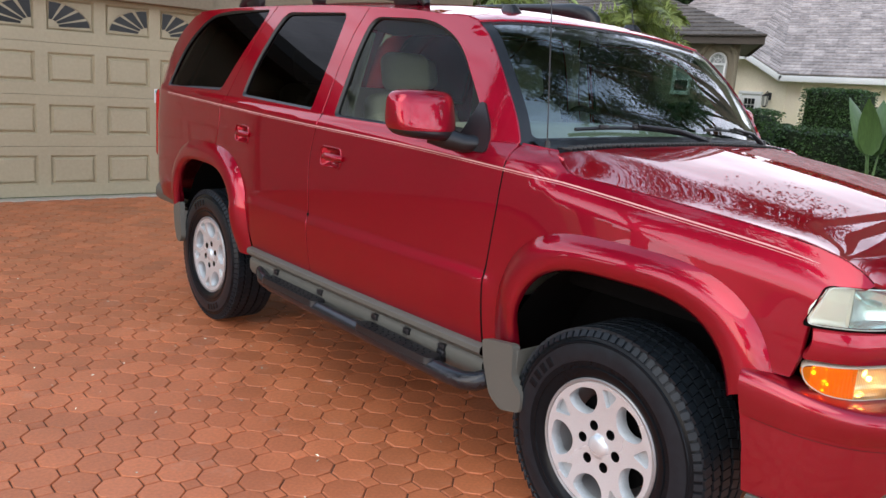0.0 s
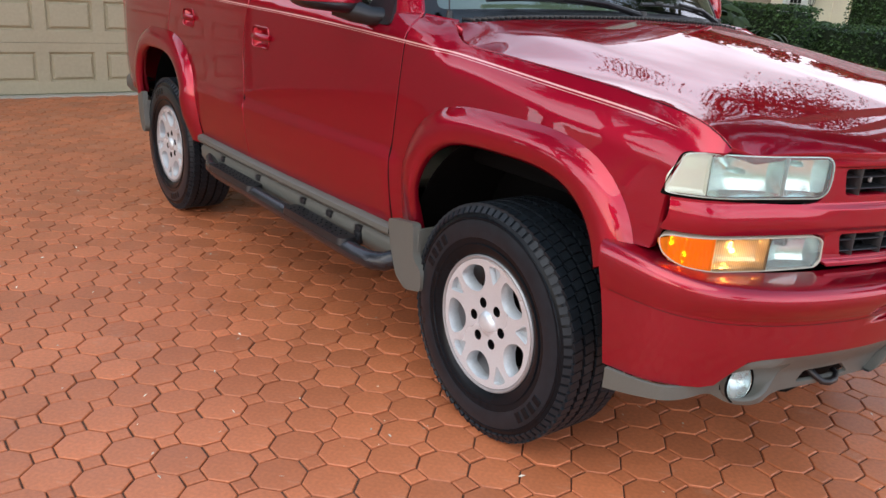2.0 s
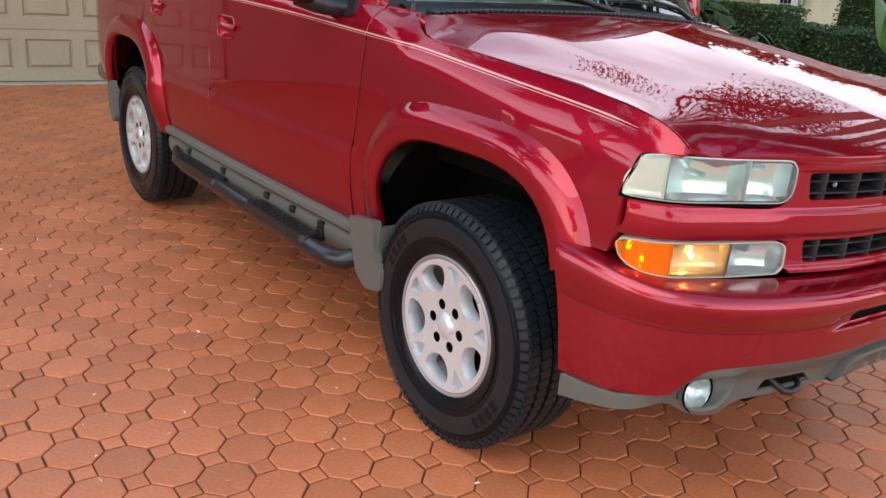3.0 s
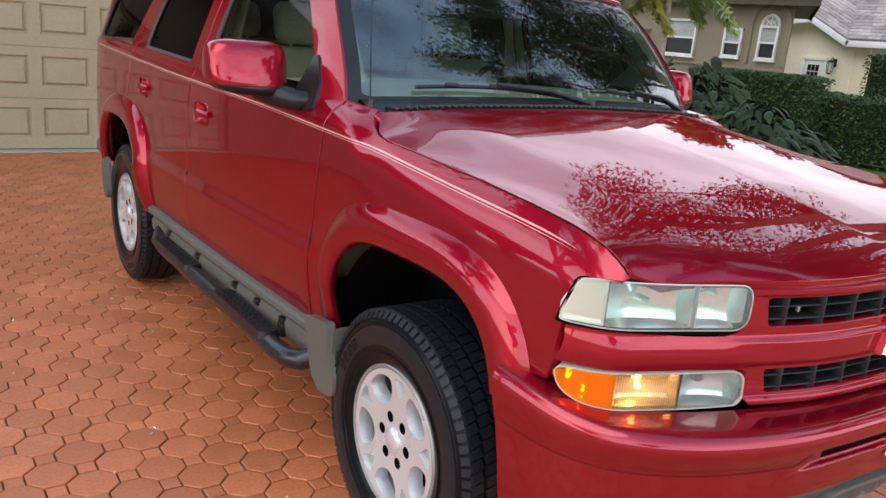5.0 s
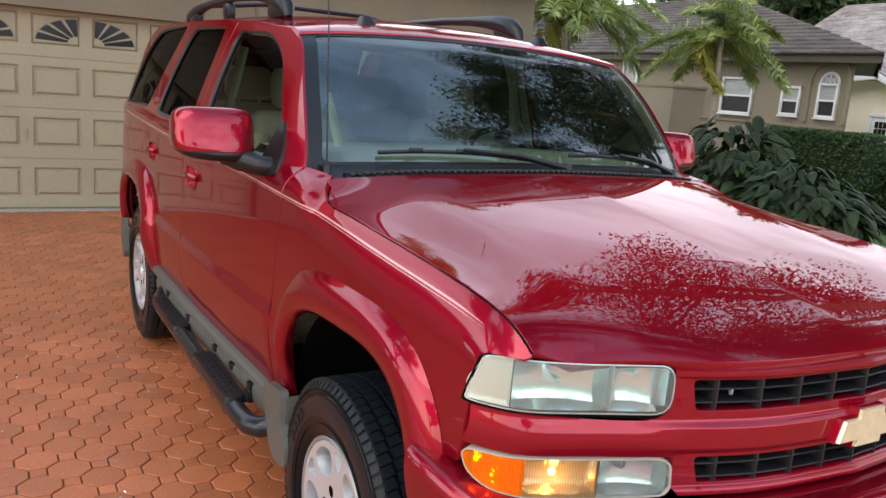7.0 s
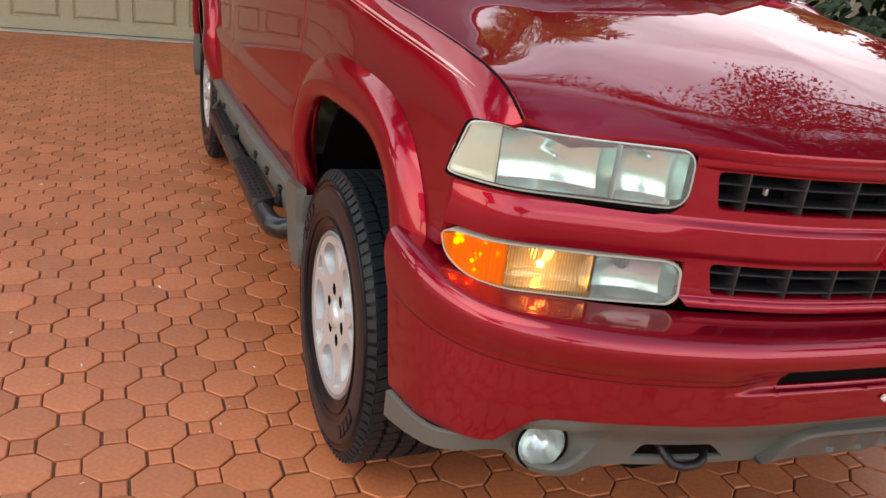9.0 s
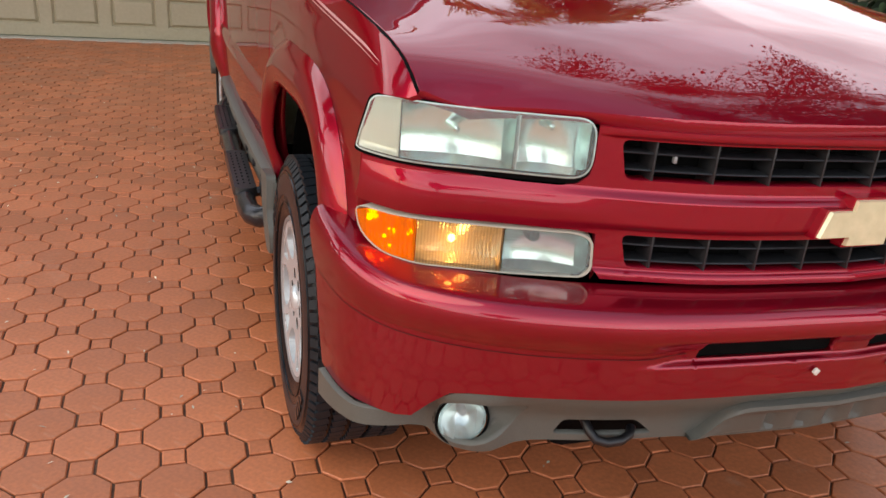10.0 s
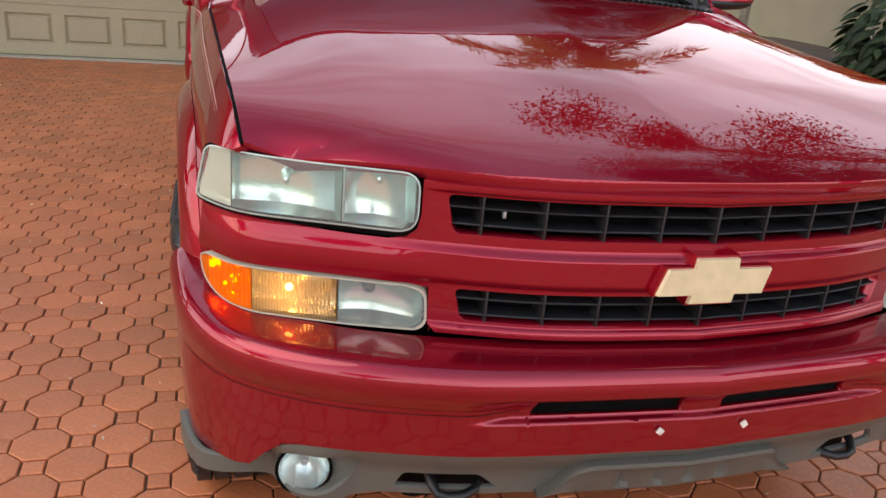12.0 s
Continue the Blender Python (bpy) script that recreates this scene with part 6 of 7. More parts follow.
# bumper
PLAN = [(0.0, 0.0, -0.997), (0.40, 0.40, -0.966), (0.605, 0.60, -0.920), (0.77, 0.755, -0.852), (0.91, 0.862, -0.762), (1.05, 0.928, -0.640), (1.20, 0.956, -0.495), (1.32, 0.962, -0.375)]
PX, PY = [(s, x) for s, x, y in PLAN], [(s, y) for s, x, y in PLAN]
PROFILE = [(0.0, 0.130, 0.776), (0.07, 0.060, 0.778), (0.105, 0.020, 0.774), (0.122, 0.007, 0.763), (0.140, 0.001, 0.746), (0.160, 0.003, 0.727), (0.182, 0.012, 0.708), (0.200, 0.019, 0.697), (0.208, 0.0225, 0.690), (0.216, 0.0275, 0.684), (0.224, 0.0280, 0.678), (0.232, 0.0290, 0.670), (0.30, 0.034, 0.602), (0.36, 0.042, 0.542), (0.45, 0.056, 0.452)]
PI_, PZ = [(v, i) for v, i, z in PROFILE], [(v, z) for v, i, z in PROFILE]


def plan_at(s, inset):
    a = abs(s)
    x, y = curve(PX, a), curve(PY, a)
    dx, dy = curve(PX, a + 0.004) - curve(PX, a - 0.004), curve(PY, a + 0.004) - curve(PY, a - 0.004)
    if a > 1.31:
        dx, dy = 0.01, 0.12
    if a < 0.004:
        dx, dy = 1, 0
    l = math.hypot(dx, dy)
    nx, ny = dy / l, -dx / l
    return math.copysign(1, s) * (x - nx * inset) if a > 1e-6 else 0.0, y - ny * inset


def bumper(s, v):
    k = step01(0.75, 1.10, abs(s))
    inset = curve(PI_, v) + 0.020 * step01(0.166, 0.186, v) * (1 - step01(0.236, 0.246, v)) * (1 - step01(0.36, 0.46, abs(s)))
    x, y = plan_at(s, inset * (1 - 0.6 * k) if v > 0.15 else inset)
    return (x, y, curve(PZ, v) + 0.042 * step01(0.90, 1.28, abs(s)) * (1 - step01(0.10, 0.24, v)))


def v_of(z):
    return 0.226 + (0.676 - z)


HEM = [(0, 0.588), (0.45, 0.589), (0.60, 0.587), (0.70, 0.582), (0.76, 0.577), (0.80, 0.568), (0.825, 0.551), (0.85, 0.519), (0.87, 0.501), (0.90, 0.490), (0.97, 0.485), (1.05, 0.479), (1.15, 0.477), (1.28, 0.474)]
ss = [-1.195 + 2.39 * k / 60 for k in range(61)]
loop = [(s, v_of(curve(HEM, abs(s)))) for s in ss]
loop += [(1.210, 0.30), (1.230, 0.20), (1.243, 0.12), (1.24, 0.02)] + [(s, 0.0) for s in (1.1, 0.9, 0.7, 0.5, 0.3, 0.1, -0.1, -0.3, -0.5, -0.7, -0.9, -1.1)] + [(-1.24, 0.02), (-1.243, 0.12), (-1.230, 0.20), (-1.210, 0.30)]
slots = [rounded([(m * 0.045, 0.184), (m * 0.325, 0.184), (m * 0.340, 0.236), (m * 0.045, 0.236)], 0.006, 3) for m in (-1, 1)]
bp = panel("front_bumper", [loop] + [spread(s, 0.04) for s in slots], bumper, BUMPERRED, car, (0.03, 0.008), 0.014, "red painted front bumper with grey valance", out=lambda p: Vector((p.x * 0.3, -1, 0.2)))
# near-black sheet behind the slots, in place of the shade in them
bm = bmesh.new()
sl = [-0.4 + 0.8 * k / 20 for k in range(21)]
sweep(bm, sl, lambda i: [(*plan_at(sl[i], 0.062), z) for z in (0.645, 0.735)], False)
part("slot_backing", bm, DEEP, bp)
# dark red ribbon stands in for the shaded crease along the bumper
for m in (-1, 1):
    bm = bmesh.new()
    sq = [m * (0.36 + 0.84 * k / 50) for k in range(51)]
    def crease_strip(s, h):
        z = curve([(0.3, 0.678), (0.8, 0.674), (1.0, 0.677), (1.22, 0.691)], abs(s)) + h
        x, y, _ = bumper(s, v_of(z))
        nx, ny = plan_at(s, -1.0)
        px, py = plan_at(s, 0.0)
        return (x + (nx - px) * 0.0006, y + (ny - py) * 0.0006, bumper(s, v_of(z))[2])
    sweep(bm, sq, lambda i: [crease_strip(sq[i], h) for h in (-0.001, 0.001)], False)
    part("bumper_seam", bm, CREASE_SHADE, bp)
for x in (-0.091, 0.087):
    bm = bmesh.new()
    box(bm, (x, -0.966, 0.638), (0.013, 0.006, 0.013), 0.002, Matrix.Rotation(radians(38 if x < 0 else 52), 4, "Y"))
    part("screw_plug", bm, surface("chipped_white", (0.72, 0.69, 0.62), 0.6, bump=0.3) if x < 0 else bpy.data.materials["chipped_white"], bp, "chipped white plastic screw plug")


# grey valance
def tuck(z):
    return 0.050 + 0.045 * step01(0.585, 0.50, z) + 0.10 * max(0.0, 0.50 - z)


def valance(s, z):
    inset = tuck(z) * (1 - 0.92 * step01(0.84, 1.02, abs(s)))
    pod = math.exp(-((abs(s) - 0.765) / 0.085) ** 4 - ((z - 0.488) / 0.085) ** 4)
    x, y = plan_at(s, inset - 0.032 * pod)
    return (x, y, z)


FOOT = [(0, 0.455), (0.25, 0.455), (0.32, 0.462), (0.56, 0.458), (0.63, 0.454), (0.68, 0.443), (0.72, 0.430), (0.76, 0.425), (0.81, 0.430), (0.865, 0.444), (0.90, 0.450), (0.97, 0.446), (1.05, 0.437), (1.2, 0.413)]
low = [(s * 0.985, curve(FOOT, abs(s))) for s in ss]
high = [(s * 0.985, curve(HEM, abs(s * 0.985)) - 0.003) for s in reversed(ss)]
holes = []


def fog_mouth(m):
    pts = [(0.820, 0.452), (0.838, 0.482), (0.826, 0.530), (0.775, 0.552), (0.700, 0.554), (0.640, 0.548), (0.660, 0.505), (0.690, 0.466), (0.745, 0.441), (0.790, 0.441)]
    return rounded([(m * s, z) for s, z in pts], [0.02, 0.02, 0.025, 0.03, 0, 0.010, 0.03, 0.03, 0.03, 0.02], 3)


for m in (-1, 1):
    holes.append(spread(fog_mouth(m), 0.02))
    holes.append(rounded([(m * 0.365, 0.474), (m * 0.585, 0.472), (m * 0.565, 0.508), (m * 0.41, 0.510)], 0.012, 3))
vl = panel("valance", [low + high] + [spread(h, 0.03) for h in holes], valance, GREY, bp, 0.02, 0.014, "grey textured plastic valance", out=lambda p: Vector((p.x * 0.3, -1, 0)))
# ribbed skid plate in the middle
bm = bmesh.new()
sk = [-0.29 + 0.58 * k / 40 for k in range(41)]
def skid_ring(i):
    s = sk[i]
    t = 0.556 - 0.086 * step01(0.19, 0.29, abs(s))
    g = 0.0
    for c in (-0.115, -0.04, 0.04, 0.115):
        g = max(g, math.exp(-((s - c - 0.0) / 0.014) ** 2))
    b = 0.462
    rows = []
    for q, o in ((0, -0.004), (0.05, 0.018), (0.14, 0.026), (0.24, 0.022), (0.36, 0.020), (0.46, 0.020 - 0.018 * g), (0.80, 0.020 - 0.018 * g), (0.9, 0.014), (1.0, -0.03)):
        z = t + (b - t) * q
        x, y, _ = valance(s, z)
        px, py = plan_at(s, tuck(z) - o)
        rows.append((px, py, z))
    return rows
sweep(bm, sk, skid_ring, False)
part("skid_plate", bm, GREY, vl, "grey ribbed skid plate")
for m in (-1, 1):
    # fog lamp, tilted up a little in its pod
    fx, fy = plan_at(m * 0.775, 0.090)
    turn_ = Matrix.Rotation(m * 0.10, 3, "Z") @ Matrix.Rotation(-0.10, 3, "X")
    def placed(bm):
        for v in bm.verts:
            v.co = turn_ @ (v.co * 0.90) + Vector((fx, fy, 0.482))
        return bm
    bm = bmesh.new()
    lathe(bm, [(0.0, -0.0045), (0.03, -0.0035), (0.046, -0.001), (0.052, 0.006)], 32, "y", (0, 0, 0))
    fg = part("fog_lamp", placed(bm), FOGLENS, bp, "round clear fog lamp")
    bm = bmesh.new()
    lathe(bm, [(0.0, 0.045), (0.03, 0.034), (0.048, 0.010), (0.053, 0.003), (0.055, 0.02)], 32, "y", (0, 0, 0))
    part("fog_reflector", placed(bm), MIRROR, fg)
    bm = bmesh.new()
    lathe(bm, [(0.0, 0.0), (0.008, 0.001), (0.010, 0.012), (0.010, 0.03)], 12, "y", (0, 0, 0.018))
    part("fog_bulb_cap", placed(bm), SILVER, fg)
    # near-black ring draws the shaded gap round the lens
    bm = bmesh.new()
    tube(bm, [(0.0575 * math.cos(k * math.pi / 20), 0.002, 0.0575 * math.sin(k * math.pi / 20)) for k in range(41)], 0.003, 8, caps=False)
    part("fog_gasket", placed(bm), DEEP, fg)
    bm = bmesh.new()
    lathe(bm, [(0.053, 0.012), (0.060, 0.024), (0.060, 0.05), (0.0, 0.06)], 28, "y", (0, 0, 0))
    part("fog_bucket", placed(bm), DEEP, fg)
    # sloping wall from the mouth of the pod back to the lamp
    mouth = spread(fog_mouth(m), 0.02)
    bm = bmesh.new()
    rows = []
    for q in (0.0, 0.35, 0.7, 1.0):
        ring = []
        for s_, z_ in mouth:
            o = Vector(valance(s_, z_)) + Vector((0, 0.002, 0))
            a_ = math.atan2(z_ - 0.482, o.x - fx)
            c_ = turn_ @ Vector((0.054 * math.cos(a_), 0.006, 0.054 * math.sin(a_))) + Vector((fx, fy, 0.482))
            ring.append(bm.verts.new(o.lerp(c_, q) + Vector((0, 0.012 * math.sin(math.pi * q), 0))))
        rows.append(ring)
    for r0, r1 in zip(rows, rows[1:]):
        for j in range(len(r0)):
            bm.faces.new((r0[j - 1], r0[j], r1[j], r1[j - 1]))
    part("fog_pod", bm, GREY, vl, "grey moulded fog lamp recess")
    # tow hook lying flat in its slot
    bm = bmesh.new()
    hx, hy = plan_at(m * 0.455, 0.115)
    pts = [(-0.05, 0.10, 0.03), (-0.05, 0.03, 0.022), (-0.048, -0.005, 0.004), (-0.040, -0.022, -0.008), (-0.02, -0.030, -0.012), (0.01, -0.030, -0.012), (0.035, -0.020, -0.008), (0.046, -0.004, -0.002)]
    tube(bm, [(hx - m * a, hy + b, 0.478 + c) for a, b, c in pts], 0.0095, 10)
    part("tow_hook", bm, BLACK, bp, "black steel tow hook")

# rear end, plain: tailgate, lamps and bumper
def tail_surface(x, z):
    return (x, 4.06 - 0.10 * (x / 0.8) ** 4 - 0.92 * max(0, z - 1.2) ** 1.4, z)


panel("tailgate", [spread([(-0.80, 0.62), (0.80, 0.62), (0.78, 1.30), (0.66, 1.84), (-0.66, 1.84), (-0.78, 1.30)], 0.1), spread(rounded([(-0.66, 1.34), (0.66, 1.34), (0.58, 1.74), (-0.58, 1.74)], 0.05), 0.1)], tail_surface, RED, car, 0.12, 0.03, out=(0, 1, 0))
panel("rear_glass", [spread(rounded([(-0.68, 1.32), (0.68, 1.32), (0.60, 1.76), (-0.60, 1.76)], 0.05), 0.1)], lambda x, z: (x, tail_surface(x, z)[1] - 0.015, z), TINT, car, 0.2, 0, "dark tinted glass", out=(0, 1, 0))
for m in (-1, 1):
    bm = bmesh.new()
    box(bm, (m * 0.815, 3.995, 1.08), (0.10, 0.09, 0.46), 0.03)
    part("tail_lamp", bm, TAILRED, car, "tall red tail lamp")
bm = bmesh.new()
sl3 = [k / 24 for k in range(25)]
def rear_ring(i):
    t = -1 + 2 * sl3[i]
    a = abs(t)
    x = math.copysign(0.90 * min(1, a * 1.25), t) if a < 0.8 else math.copysign(0.90, t)
    y = 4.09 - 0.02 * (a * 1.25) ** 2 if a < 0.72 else 4.06 - 0.45 * ((a - 0.72) / 0.28) ** 1.3
    return [(x * (1 - k), y - d, z) for k, d, z in ((0.08, 0.07, 0.69), (0.01, 0.01, 0.675), (0, 0, 0.65), (0.0, 0.0, 0.60), (0.02, 0.02, 0.575), (0.1, 0.08, 0.56))]
sweep(bm, sl3, rear_ring, False)
part("rear_bumper", bm, GREY, car, "grey and chrome rear bumper")

bm = bmesh.new()
tube(bm, [(-0.62, 3.30, 0.40), (-0.76, 3.46, 0.395), (-0.895, 3.56, 0.39)], 0.026, 14)
part("exhaust_tip", bm, CHROME, car, "bright steel exhaust tip")

# floor pan and underside, near-black with their shade in the colour
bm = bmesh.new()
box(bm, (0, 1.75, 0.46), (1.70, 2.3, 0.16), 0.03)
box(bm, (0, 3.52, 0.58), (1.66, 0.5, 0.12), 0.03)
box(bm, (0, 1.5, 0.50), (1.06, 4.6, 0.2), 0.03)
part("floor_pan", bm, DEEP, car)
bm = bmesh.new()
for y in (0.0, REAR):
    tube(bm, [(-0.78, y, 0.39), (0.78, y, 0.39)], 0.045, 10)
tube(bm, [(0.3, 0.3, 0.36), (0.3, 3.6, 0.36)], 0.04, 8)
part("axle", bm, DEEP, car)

# cabin
bm = bmesh.new()
xs = [-0.82 + 1.64 * k / 30 for k in range(31)]
sweep(bm, xs, lambda i: [(xs[i], y, z - 0.02 * (xs[i] / 0.8) ** 2) for y, z in ((0.50, 1.290), (0.65, 1.332), (0.90, 1.354), (1.10, 1.354), (1.18, 1.32), (1.20, 1.2), (1.15, 1.05), (1.18, 0.85))], False)
part("dashboard", bm, TRIM, car, "beige moulded dashboard")
bm = bmesh.new()
box(bm, (0, 2.35, 0.60), (1.66, 2.9, 0.04), 0.01)
for m in (-1, 1):
    box(bm, (m * 0.885, 1.22, 0.92), (0.03, 1.05, 0.66), 0.012)
    box(bm, (m * 0.885, 2.10, 0.92), (0.03, 0.56, 0.66), 0.012)
    box(bm, (m * 0.86, 3.4, 1.16), (0.03, 1.05, 0.28), 0.012)
part("cabin_trim", bm, TRIM, car, "beige door trim and carpet")
panel("headliner", [[(-0.70, 1.0), (0.70, 1.0), (0.70, 3.45), (-0.70, 3.45)]], lambda x, y: (x, y, roof_z(x, y) - 0.035), TRIM, car, 0.2, 0.01, out=(0, 0, -1))


def seat(x, y, wide=0.52, head=True):
    bm = bmesh.new()
    box(bm, (x, y, 0.84), (wide, 0.52, 0.16), 0.06, segments=4)
    t = Matrix.Rotation(radians(-14), 4, "X")
    box(bm, (x, y + 0.30, 1.13), (wide * 0.96, 0.16, 0.60), 0.065, t, 4)
    for m in (-1, 1):
        box(bm, (x + m * wide * 0.42, y + 0.26, 1.10), (0.09, 0.16, 0.46), 0.04, t, 4)
    st = part("seat", bm, LEATHER, car, "beige leather seat")
    if head:
        for hx in ([x] if wide < 0.8 else [x - wide * 0.3, x + wide * 0.3]):
            bm = bmesh.new()
            box(bm, (hx, y + 0.395, 1.53), (0.27, 0.11, 0.19), 0.05, t, 4)
            part("headrest", bm, LEATHER, st)
            bm = bmesh.new()
            for m in (-1, 1):
                tube(bm, [(hx + m * 0.06, y + 0.37, 1.38), (hx + m * 0.06, y + 0.39, 1.47)], 0.007, 6)
            part("headrest_post", bm, CHROME, st)


seat(-0.42, 1.42)
seat(0.42, 1.42)
seat(0.0, 2.35, 1.3)
bm = bmesh.new()
box(bm, (0, 1.45, 0.86), (0.26, 0.75, 0.30), 0.04)
part("centre_console", bm, TRIM, car)
bm = bmesh.new()
ring = [(0.19 * math.cos(k * math.pi / 16), 0, 0.19 * math.sin(k * math.pi / 16)) for k in range(33)]
m = Matrix.Translation((0.40, 1.27, 1.24)) @ Matrix.Rotation(radians(-24), 4, "X")
tube(bm, [m @ Vector(p) for p in ring], 0.015, 10, caps=False)
box(bm, m @ Vector((0, 0.02, 0)), (0.16, 0.05, 0.13), 0.02, Matrix.Rotation(radians(-24), 4, "X"))
tube(bm, [m @ Vector((-0.18, 0, 0)), m @ Vector((0.18, 0, 0))], 0.014, 8)
tube(bm, [m @ Vector((0, 0.02, 0)), m @ Vector((0, -0.16, -0.05))], 0.04, 10)
part("steering_wheel", bm, DARKTRIM, car, "dark steering wheel")
bm = bmesh.new()
box(bm, (0.0, 0.93, 1.66), (0.26, 0.03, 0.075), 0.014)
tube(bm, [(0, 0.94, 1.68), (0, 0.96, 1.75)], 0.008, 8)
part("inside_mirror", bm, DARKTRIM, car)
bm = bmesh.new()
for m in (-1, 1):
    tube(bm, [(m * 0.80, 1.72, 1.0), (m * 0.79, 1.74, 1.35), (m * 0.72, 1.70, 1.70)], 0.022, 8)
part("belt_guide", bm, TRIM, car)
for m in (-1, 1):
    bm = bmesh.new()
    # cream strip added inside the cabin for a sunset reflection on the glass
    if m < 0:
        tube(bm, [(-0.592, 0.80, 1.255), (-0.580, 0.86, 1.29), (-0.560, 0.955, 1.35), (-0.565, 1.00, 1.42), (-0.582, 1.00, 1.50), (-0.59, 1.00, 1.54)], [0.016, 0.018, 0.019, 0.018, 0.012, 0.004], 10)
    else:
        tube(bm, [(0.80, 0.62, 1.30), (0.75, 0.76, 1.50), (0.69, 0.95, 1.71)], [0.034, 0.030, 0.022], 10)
    part("pillar_trim", bm, CREAM if m < 0 else DARKTRIM, car, "cream strip standing in for a sunset reflection" if m < 0 else "")


# wheels
def wheel_meshes():
    """Tyre, tread, rim face and barrel, outer side towards -x."""
    out = {}
    bm = bmesh.new()
    lathe(bm, [(0.229, -0.118), (0.243, -0.128), (0.262, -0.133), (0.290, -0.1365), (0.300, -0.1385), (0.330, -0.137), (0.352, -0.133), (0.372, -0.126), (0.386, -0.115), (0.390, -0.108), (0.391, 0), (0.390, 0.108), (0.372, 0.126), (0.32, 0.137), (0.26, 0.13), (0.232, 0.11)], 96)
    out["tyre"] = bm
    bm = bmesh.new()
    n = 78
    for row, (x, w) in enumerate(((-0.099, 0.034), (-0.053, 0.036), (0.0, 0.042), (0.053, 0.036), (0.0965, 0.034))):
        for k in range(n):
            a = 2 * math.pi * (k + 0.5 * (row % 2)) / n
            t = Matrix.Rotation(a, 4, "X") @ Matrix.Translation((x, 0, 0.3925)) @ Matrix.Rotation(0.22 * (1 if row < 2 else -1 if row > 2 else 0.5), 4, "Z")
            box(bm, (0, 0, 0), (w, 2 * math.pi * 0.395 / n * 0.86, 0.010), 0.0, t)
    for k in range(n):
        a = 2 * math.pi * (k + 0.5) / n
        for sx in (-1, 1):
            t = Matrix.Rotation(a, 4, "X") @ Matrix.Translation((sx * 0.1215, 0, 0.378)) @ Matrix.Rotation(sx * 0.9, 4, "Y")
            box(bm, (0, 0, 0), (0.026, 0.0215, 0.007), 0, t)
    out["tread"] = bm
    # raised rings and unreadable raised marks on the sidewall
    bm = bmesh.new()
    for r, x, w in ((0.351, -0.1332, 0.006), (0.268, -0.135, 0.003)):
        lathe(bm, [(r - w, x + 0.003), (r - w * 0.4, x - 0.0025), (r + w * 0.4, x - 0.002), (r + w, x + 0.004)], 96)
    for a0 in (-66, 116):
        for k in range(4):
            a = radians(a0 + k * 7.0)
            t = Matrix.Rotation(a, 4, "X") @ Matrix.Translation((-0.1394, 0, 0.317))
            box(bm, (0, 0, 0), (0.0045, 0.024, 0.034), 0.0012, t, 1)
    out["sidewall_mark"] = bm
    bm = bmesh.new()
    lathe(bm, [(0.289, -0.1362), (0.2895, -0.1378), (0.300, -0.1394), (0.330, -0.1380), (0.3455, -0.1352), (0.346, -0.1330)], 96)
    out["sidewall_band"] = bm
    bm = bmesh.new()
    lathe(bm, [(0.231, -0.122), (0.227, -0.1265), (0.2195, -0.124), (0.2155, -0.108), (0.200, -0.06), (0.195, 0.10), (0.225, 0.115)], 72)
    out["barrel"] = bm
    # disc is coloured near-black, putting the shade behind the windows into it
    bm = bmesh.new()
    lathe(bm, [(0.0, -0.02), (0.165, -0.02), (0.165, 0.01)], 40)
    out["brake_disc"] = bm
    return out


def rim_face(parent):
    circle = lambda r, n: [(r * math.cos(2 * math.pi * k / n), r * math.sin(2 * math.pi * k / n)) for k in range(n)]
    loops = [circle(0.2165, 72)]
    pol = lambda r, a: (r * math.cos(a), r * math.sin(a))
    for k in range(5):
        a = math.radians(72 * k + 61)
        big = [pol(0.108, a), pol(0.118, a - 0.22), pol(0.150, a - 0.375), pol(0.194, a - 0.345), pol(0.2055, a), pol(0.194, a + 0.345), pol(0.150, a + 0.375), pol(0.118, a + 0.22)]
        loops.append(rounded(big, 0.03, 4))
        b = a + math.radians(36)
        small = [pol(0.138, b), pol(0.199, b - 0.165), pol(0.206, b), pol(0.199, b + 0.165)]
        loops.append(rounded(small, [0.012, 0.010, 0.02, 0.010], 3))
    for k in range(6):
        lug = pol(0.070, math.radians(60 * k + 6))
        loops.append([(lug[0] + 0.0180 * math.cos(t), lug[1] + 0.0180 * math.sin(t)) for t in [j * math.pi / 8 for j in range(16)]])
    def dish(u, v):
        r = math.hypot(u, v)
        hub = 0.010 * (1 - step01(0.030, 0.045, r))
        return (-0.1125 - 0.010 * (r / 0.21) ** 2 - hub, u, v)
    return panel("rim", loops, dish, ALLOY, parent, 0.02, 0.05, "silver alloy rim with five rounded windows", out=(-1, 0, 0), wall=RIMWALL)


wm = wheel_meshes()
first = []
for name, material, label in (("barrel", SILVER, ""), ("tyre", SHINE, "black tyre with dressed sidewall"), ("tread", RUBBER, ""), ("sidewall_mark", SHINE, ""), ("sidewall_band", MARKS, ""), ("brake_disc", DEEP, "")):
    bm = wm[name]
    first.append((name, part("wheel" if name == "barrel" else name, bm, material, None, label)))
rf = rim_face(None)
bmc = bmesh.new()
lathe(bmc, [(0.0, -0.1285), (0.014, -0.1280), (0.026, -0.1262), (0.034, -0.1225), (0.041, -0.1140), (0.044, -0.10)], 36)
cap = part("hub_cap", bmc, ALLOY)
bmf = bmesh.new()
ring_ = [(0.130, 0.0), (0.210, -0.19), (0.210, 0.19)]
bmf.faces.new([bmf.verts.new((-0.098, r * math.cos(o), r * math.sin(o))) for r, o in ring_])
wells = [(part("pocket_floor", bmf, RIMWALL), 97)]
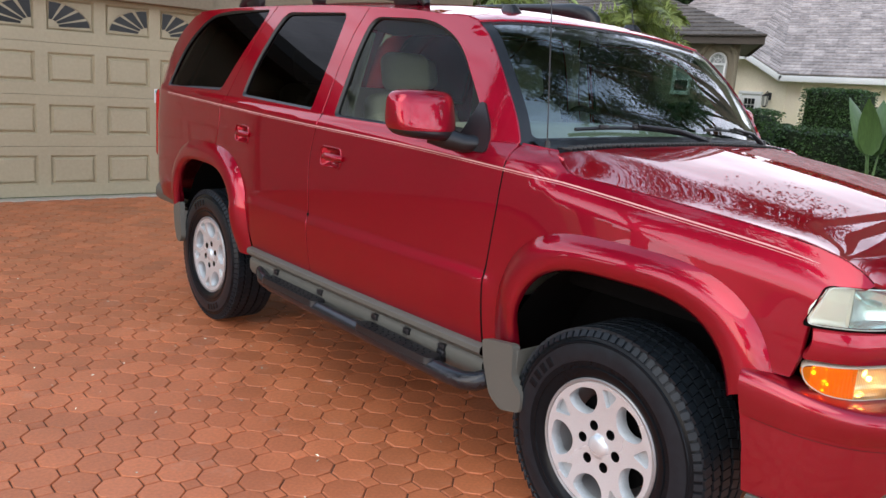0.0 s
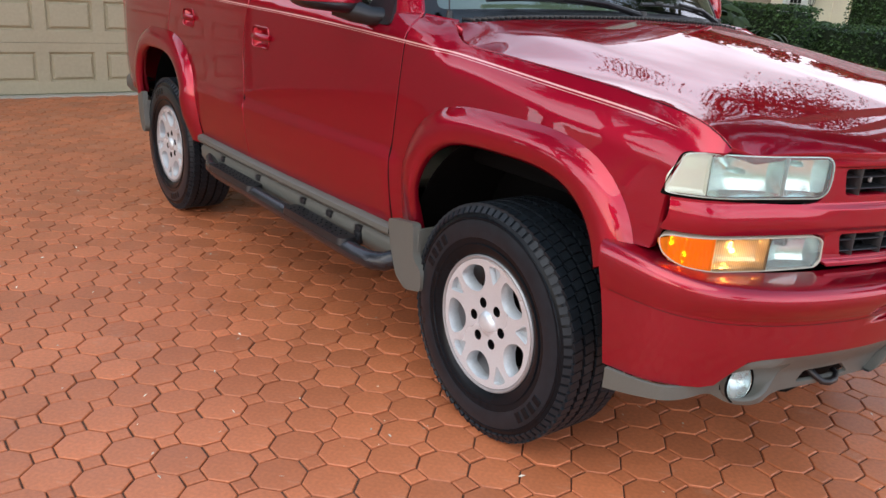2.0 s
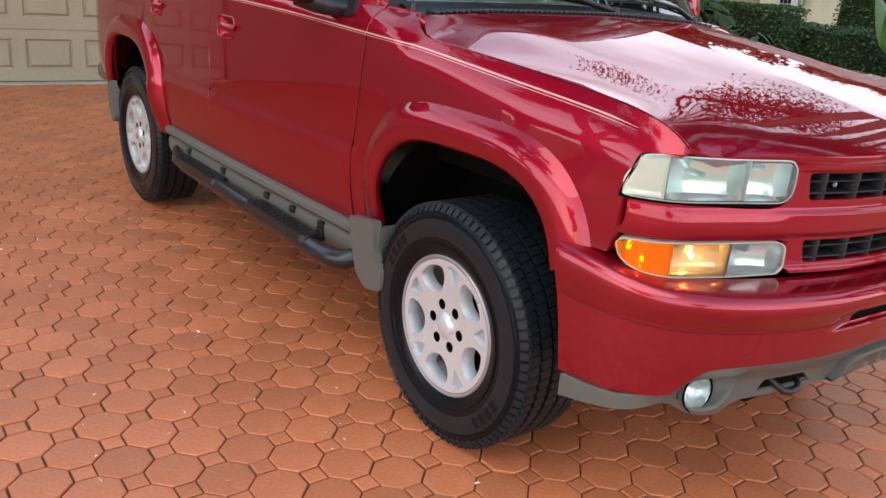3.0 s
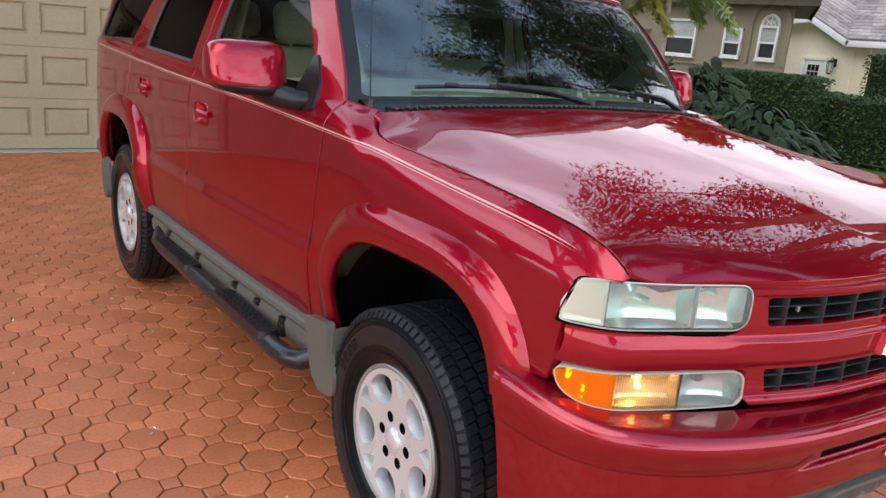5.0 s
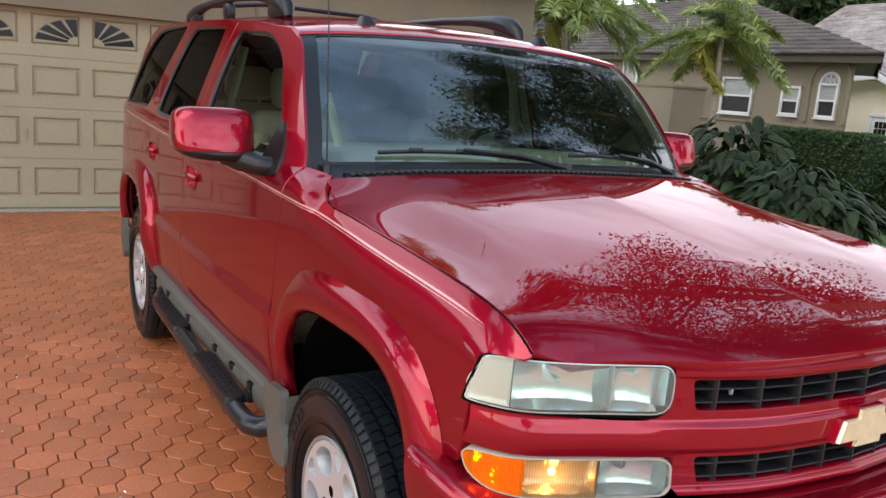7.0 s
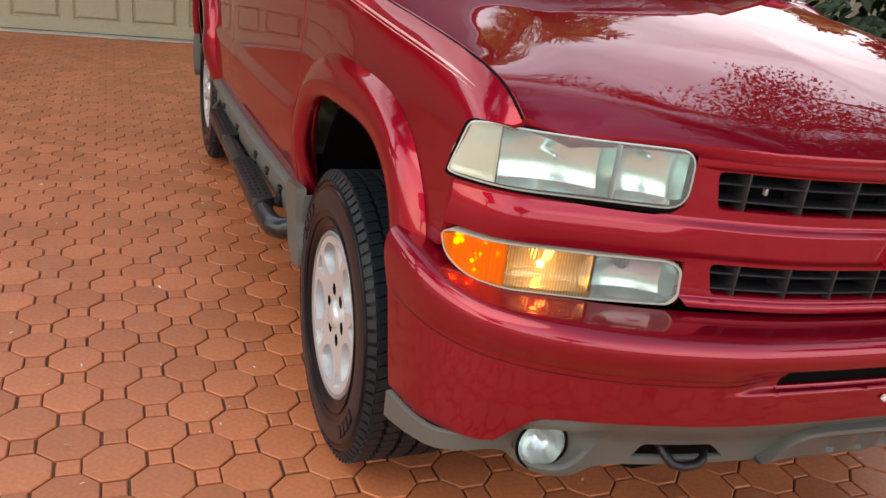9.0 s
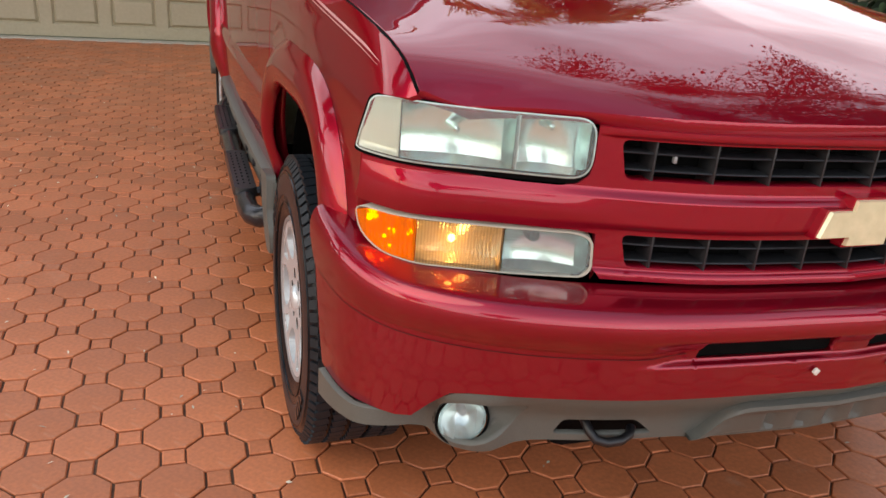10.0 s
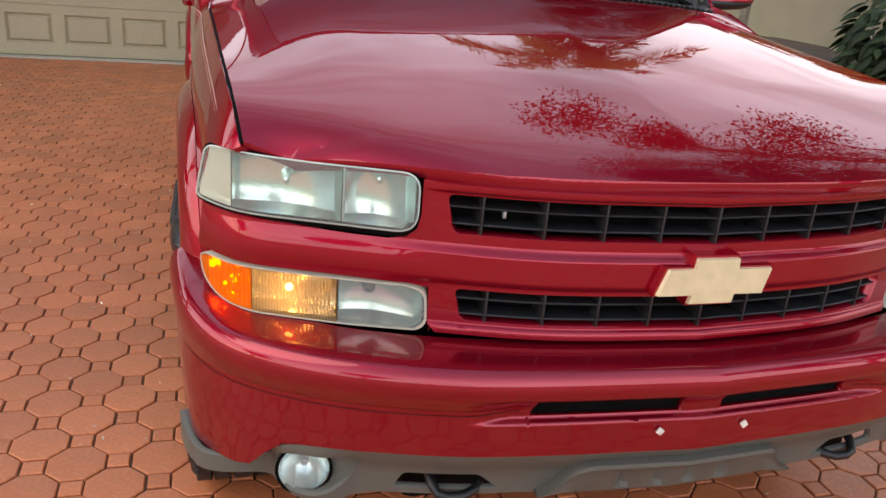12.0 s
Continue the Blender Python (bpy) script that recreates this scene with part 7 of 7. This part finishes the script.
# near-black lining puts the shade of the lug holes into their colour
bml = bmesh.new()
lathe(bml, [(0.0, -0.082), (0.0105, -0.083), (0.012, -0.078), (0.012, -0.062), (0.0165, -0.062), (0.0165, -0.1128), (0.0178, -0.1128)], 16, "x", (0, 0.070, 0))
lugs = [(part("lug_well", bml, DEEP), 6)]
for group_, count in ((wells, 5), (lugs, 6)):
    for k in range(1, count):
        ob = group_[0][0].copy()
        scene.collection.objects.link(ob)
        group_.append((ob, group_[0][1] + 360 / count * k))
turned = [0] * (len(first) + 2) + [a for _, a in wells + lugs]
pieces = [ob for _, ob in first] + [rf, cap] + [ob for ob, _ in wells + lugs]
spots = [(-0.808, 0.0, 0), (-0.824, REAR, 0), (0.803, 0.0, 180), (0.824, REAR, 180)]
for i, (x, y, turn) in enumerate(spots):
    group = pieces if i == 0 else [ob.copy() for ob in pieces]
    for ob in group:
        if i:
            scene.collection.objects.link(ob)
    hub = group[0]
    hub.parent = car
    hub.matrix_basis = pose(x, y, 0.390, [0, 35, 10, 50][i], 0, turn) @ Matrix.Scale(0.98, 4)
    tagged(hub, "alloy wheel with black all-terrain tyre")
    for ob, a in zip(group[1:], turned[1:]):
        ob.parent = hub
        ob.matrix_basis = Matrix.Rotation(radians(a), 4, "X")

# ---- pavers: octagons with square inserts ----
STEP = 0.1115  # half the diagonal of the lattice
O0 = (-1.365, 0.226 + STEP)


def octagon_mesh(name, radius_flat, depth, square=False):
    bm = bmesh.new()
    if square:
        a = radius_flat
        pts = [(a, a), (-a, a), (-a, -a), (a, -a)]
    else:
        # flats look along the lattice, at 45 degrees to the drive
        r = radius_flat / math.cos(math.pi / 8)
        pts = [(r * math.cos(math.pi / 8 + k * math.pi / 4), r * math.sin(math.pi / 8 + k * math.pi / 4)) for k in range(8)]
        pts = [(x * math.cos(math.pi / 4) - y * math.sin(math.pi / 4), x * math.sin(math.pi / 4) + y * math.cos(math.pi / 4)) for x, y in pts]
    n = len(pts)
    e = 0.0032
    top = [bm.verts.new((x * (1 - e / radius_flat), y * (1 - e / radius_flat), 0)) for x, y in pts]
    mid = [bm.verts.new((x, y, -0.003)) for x, y in pts]
    low = [bm.verts.new((x, y, -depth)) for x, y in pts]
    bm.faces.new(top)
    for a, b in ((top, mid), (mid, low)):
        for i in range(n):
            j = (i + 1) % n
            bm.faces.new((a[j], a[i], b[i], b[j]))
    bmesh.ops.recalc_face_normals(bm, faces=bm.faces)
    me = bpy.data.meshes.new(name)
    bm.to_mesh(me)
    bm.free()
    return me


octo, quad = octagon_mesh("paver", 0.0762, 0.012), octagon_mesh("paver", 0.0290, 0.012, True)
for me in (octo, quad):
    me.materials.append(CLAYP)
rng = random.Random(77)
spots_ = []
for i in range(-60, 60):
    for j in range(-60, 60):
        x, y = O0[0] + (i + j) * STEP, O0[1] + (i - j) * STEP
        spots_ += [(x, y, octo), (x, y + STEP, quad)]
spots_ = [(x, y, m) for x, y, m in spots_ if DRIVE[0] + 0.1 < x < DRIVE[1] - 0.1 and DRIVE[2] + 0.1 < y < DRIVE[3] - 0.08]
# those beside the front of the car are single pieces, the rest one mesh
def nearness(p):
    return (p[0] + 1.55) ** 2 + 1.0 * (p[1] + 0.05) ** 2
spots_.sort(key=nearness)
for x, y, m in spots_[:300]:
    ob = new("paver", m)
    ob.parent = drive
    ob.matrix_basis = Matrix.Translation((x + rng.uniform(-1, 1) * 0.0014, y + rng.uniform(-1, 1) * 0.0014, rng.uniform(-0.0015, 0.001))) @ Euler((rng.uniform(-1, 1) * 0.008, rng.uniform(-1, 1) * 0.008, rng.uniform(-1, 1) * 0.01)).to_matrix().to_4x4()
vs, fs = [], []
tv = {m: ([v.co.copy() for v in m.vertices], [list(p.vertices) for p in m.polygons]) for m in (octo, quad)}
for x, y, m in spots_[300:]:
    if y < -6.5 or x < -7.5:
        continue
    k = len(vs)
    z, tx, ty = rng.uniform(-0.0015, 0.001), rng.uniform(-1, 1) * 0.008, rng.uniform(-1, 1) * 0.008
    vs += [(x + c.x, y + c.y, c.z + z + tx * c.x + ty * c.y) for c in tv[m][0]]
    fs += [[k + q for q in f] for f in tv[m][1]]
me = bpy.data.meshes.new("paver_field")
me.from_pydata(vs, [], fs)
me.materials.append(CLAY)
field = new("paver_field", me)
field.parent = drive
tagged(field, "red clay octagon pavers with dark sandy joints", kind="stuff")
# dry leaf bits in the joints
bm = bmesh.new()
for k in range(620):
    x, y = rng.uniform(-4.5, 2.0), rng.uniform(-2.2, 6.5)
    s = rng.uniform(0.003, 0.012)
    t = Euler((rng.uniform(-0.4, 0.4), rng.uniform(-0.4, 0.4), rng.uniform(0, 6.3))).to_matrix()
    p = Vector((x, y, 0.004))
    bm.faces.new([bm.verts.new(p + t @ v) for v in (Vector((-s, 0, 0)), Vector((0, -s * 0.4, 0.001)), Vector((s, 0, 0)), Vector((0, s * 0.4, 0.002)))])
tagged(part("leaf_litter", bm, DEBRIS, None, "scattered pale dry leaf bits on brick driveway", smooth=False), category="leaf litter", kind="stuff")
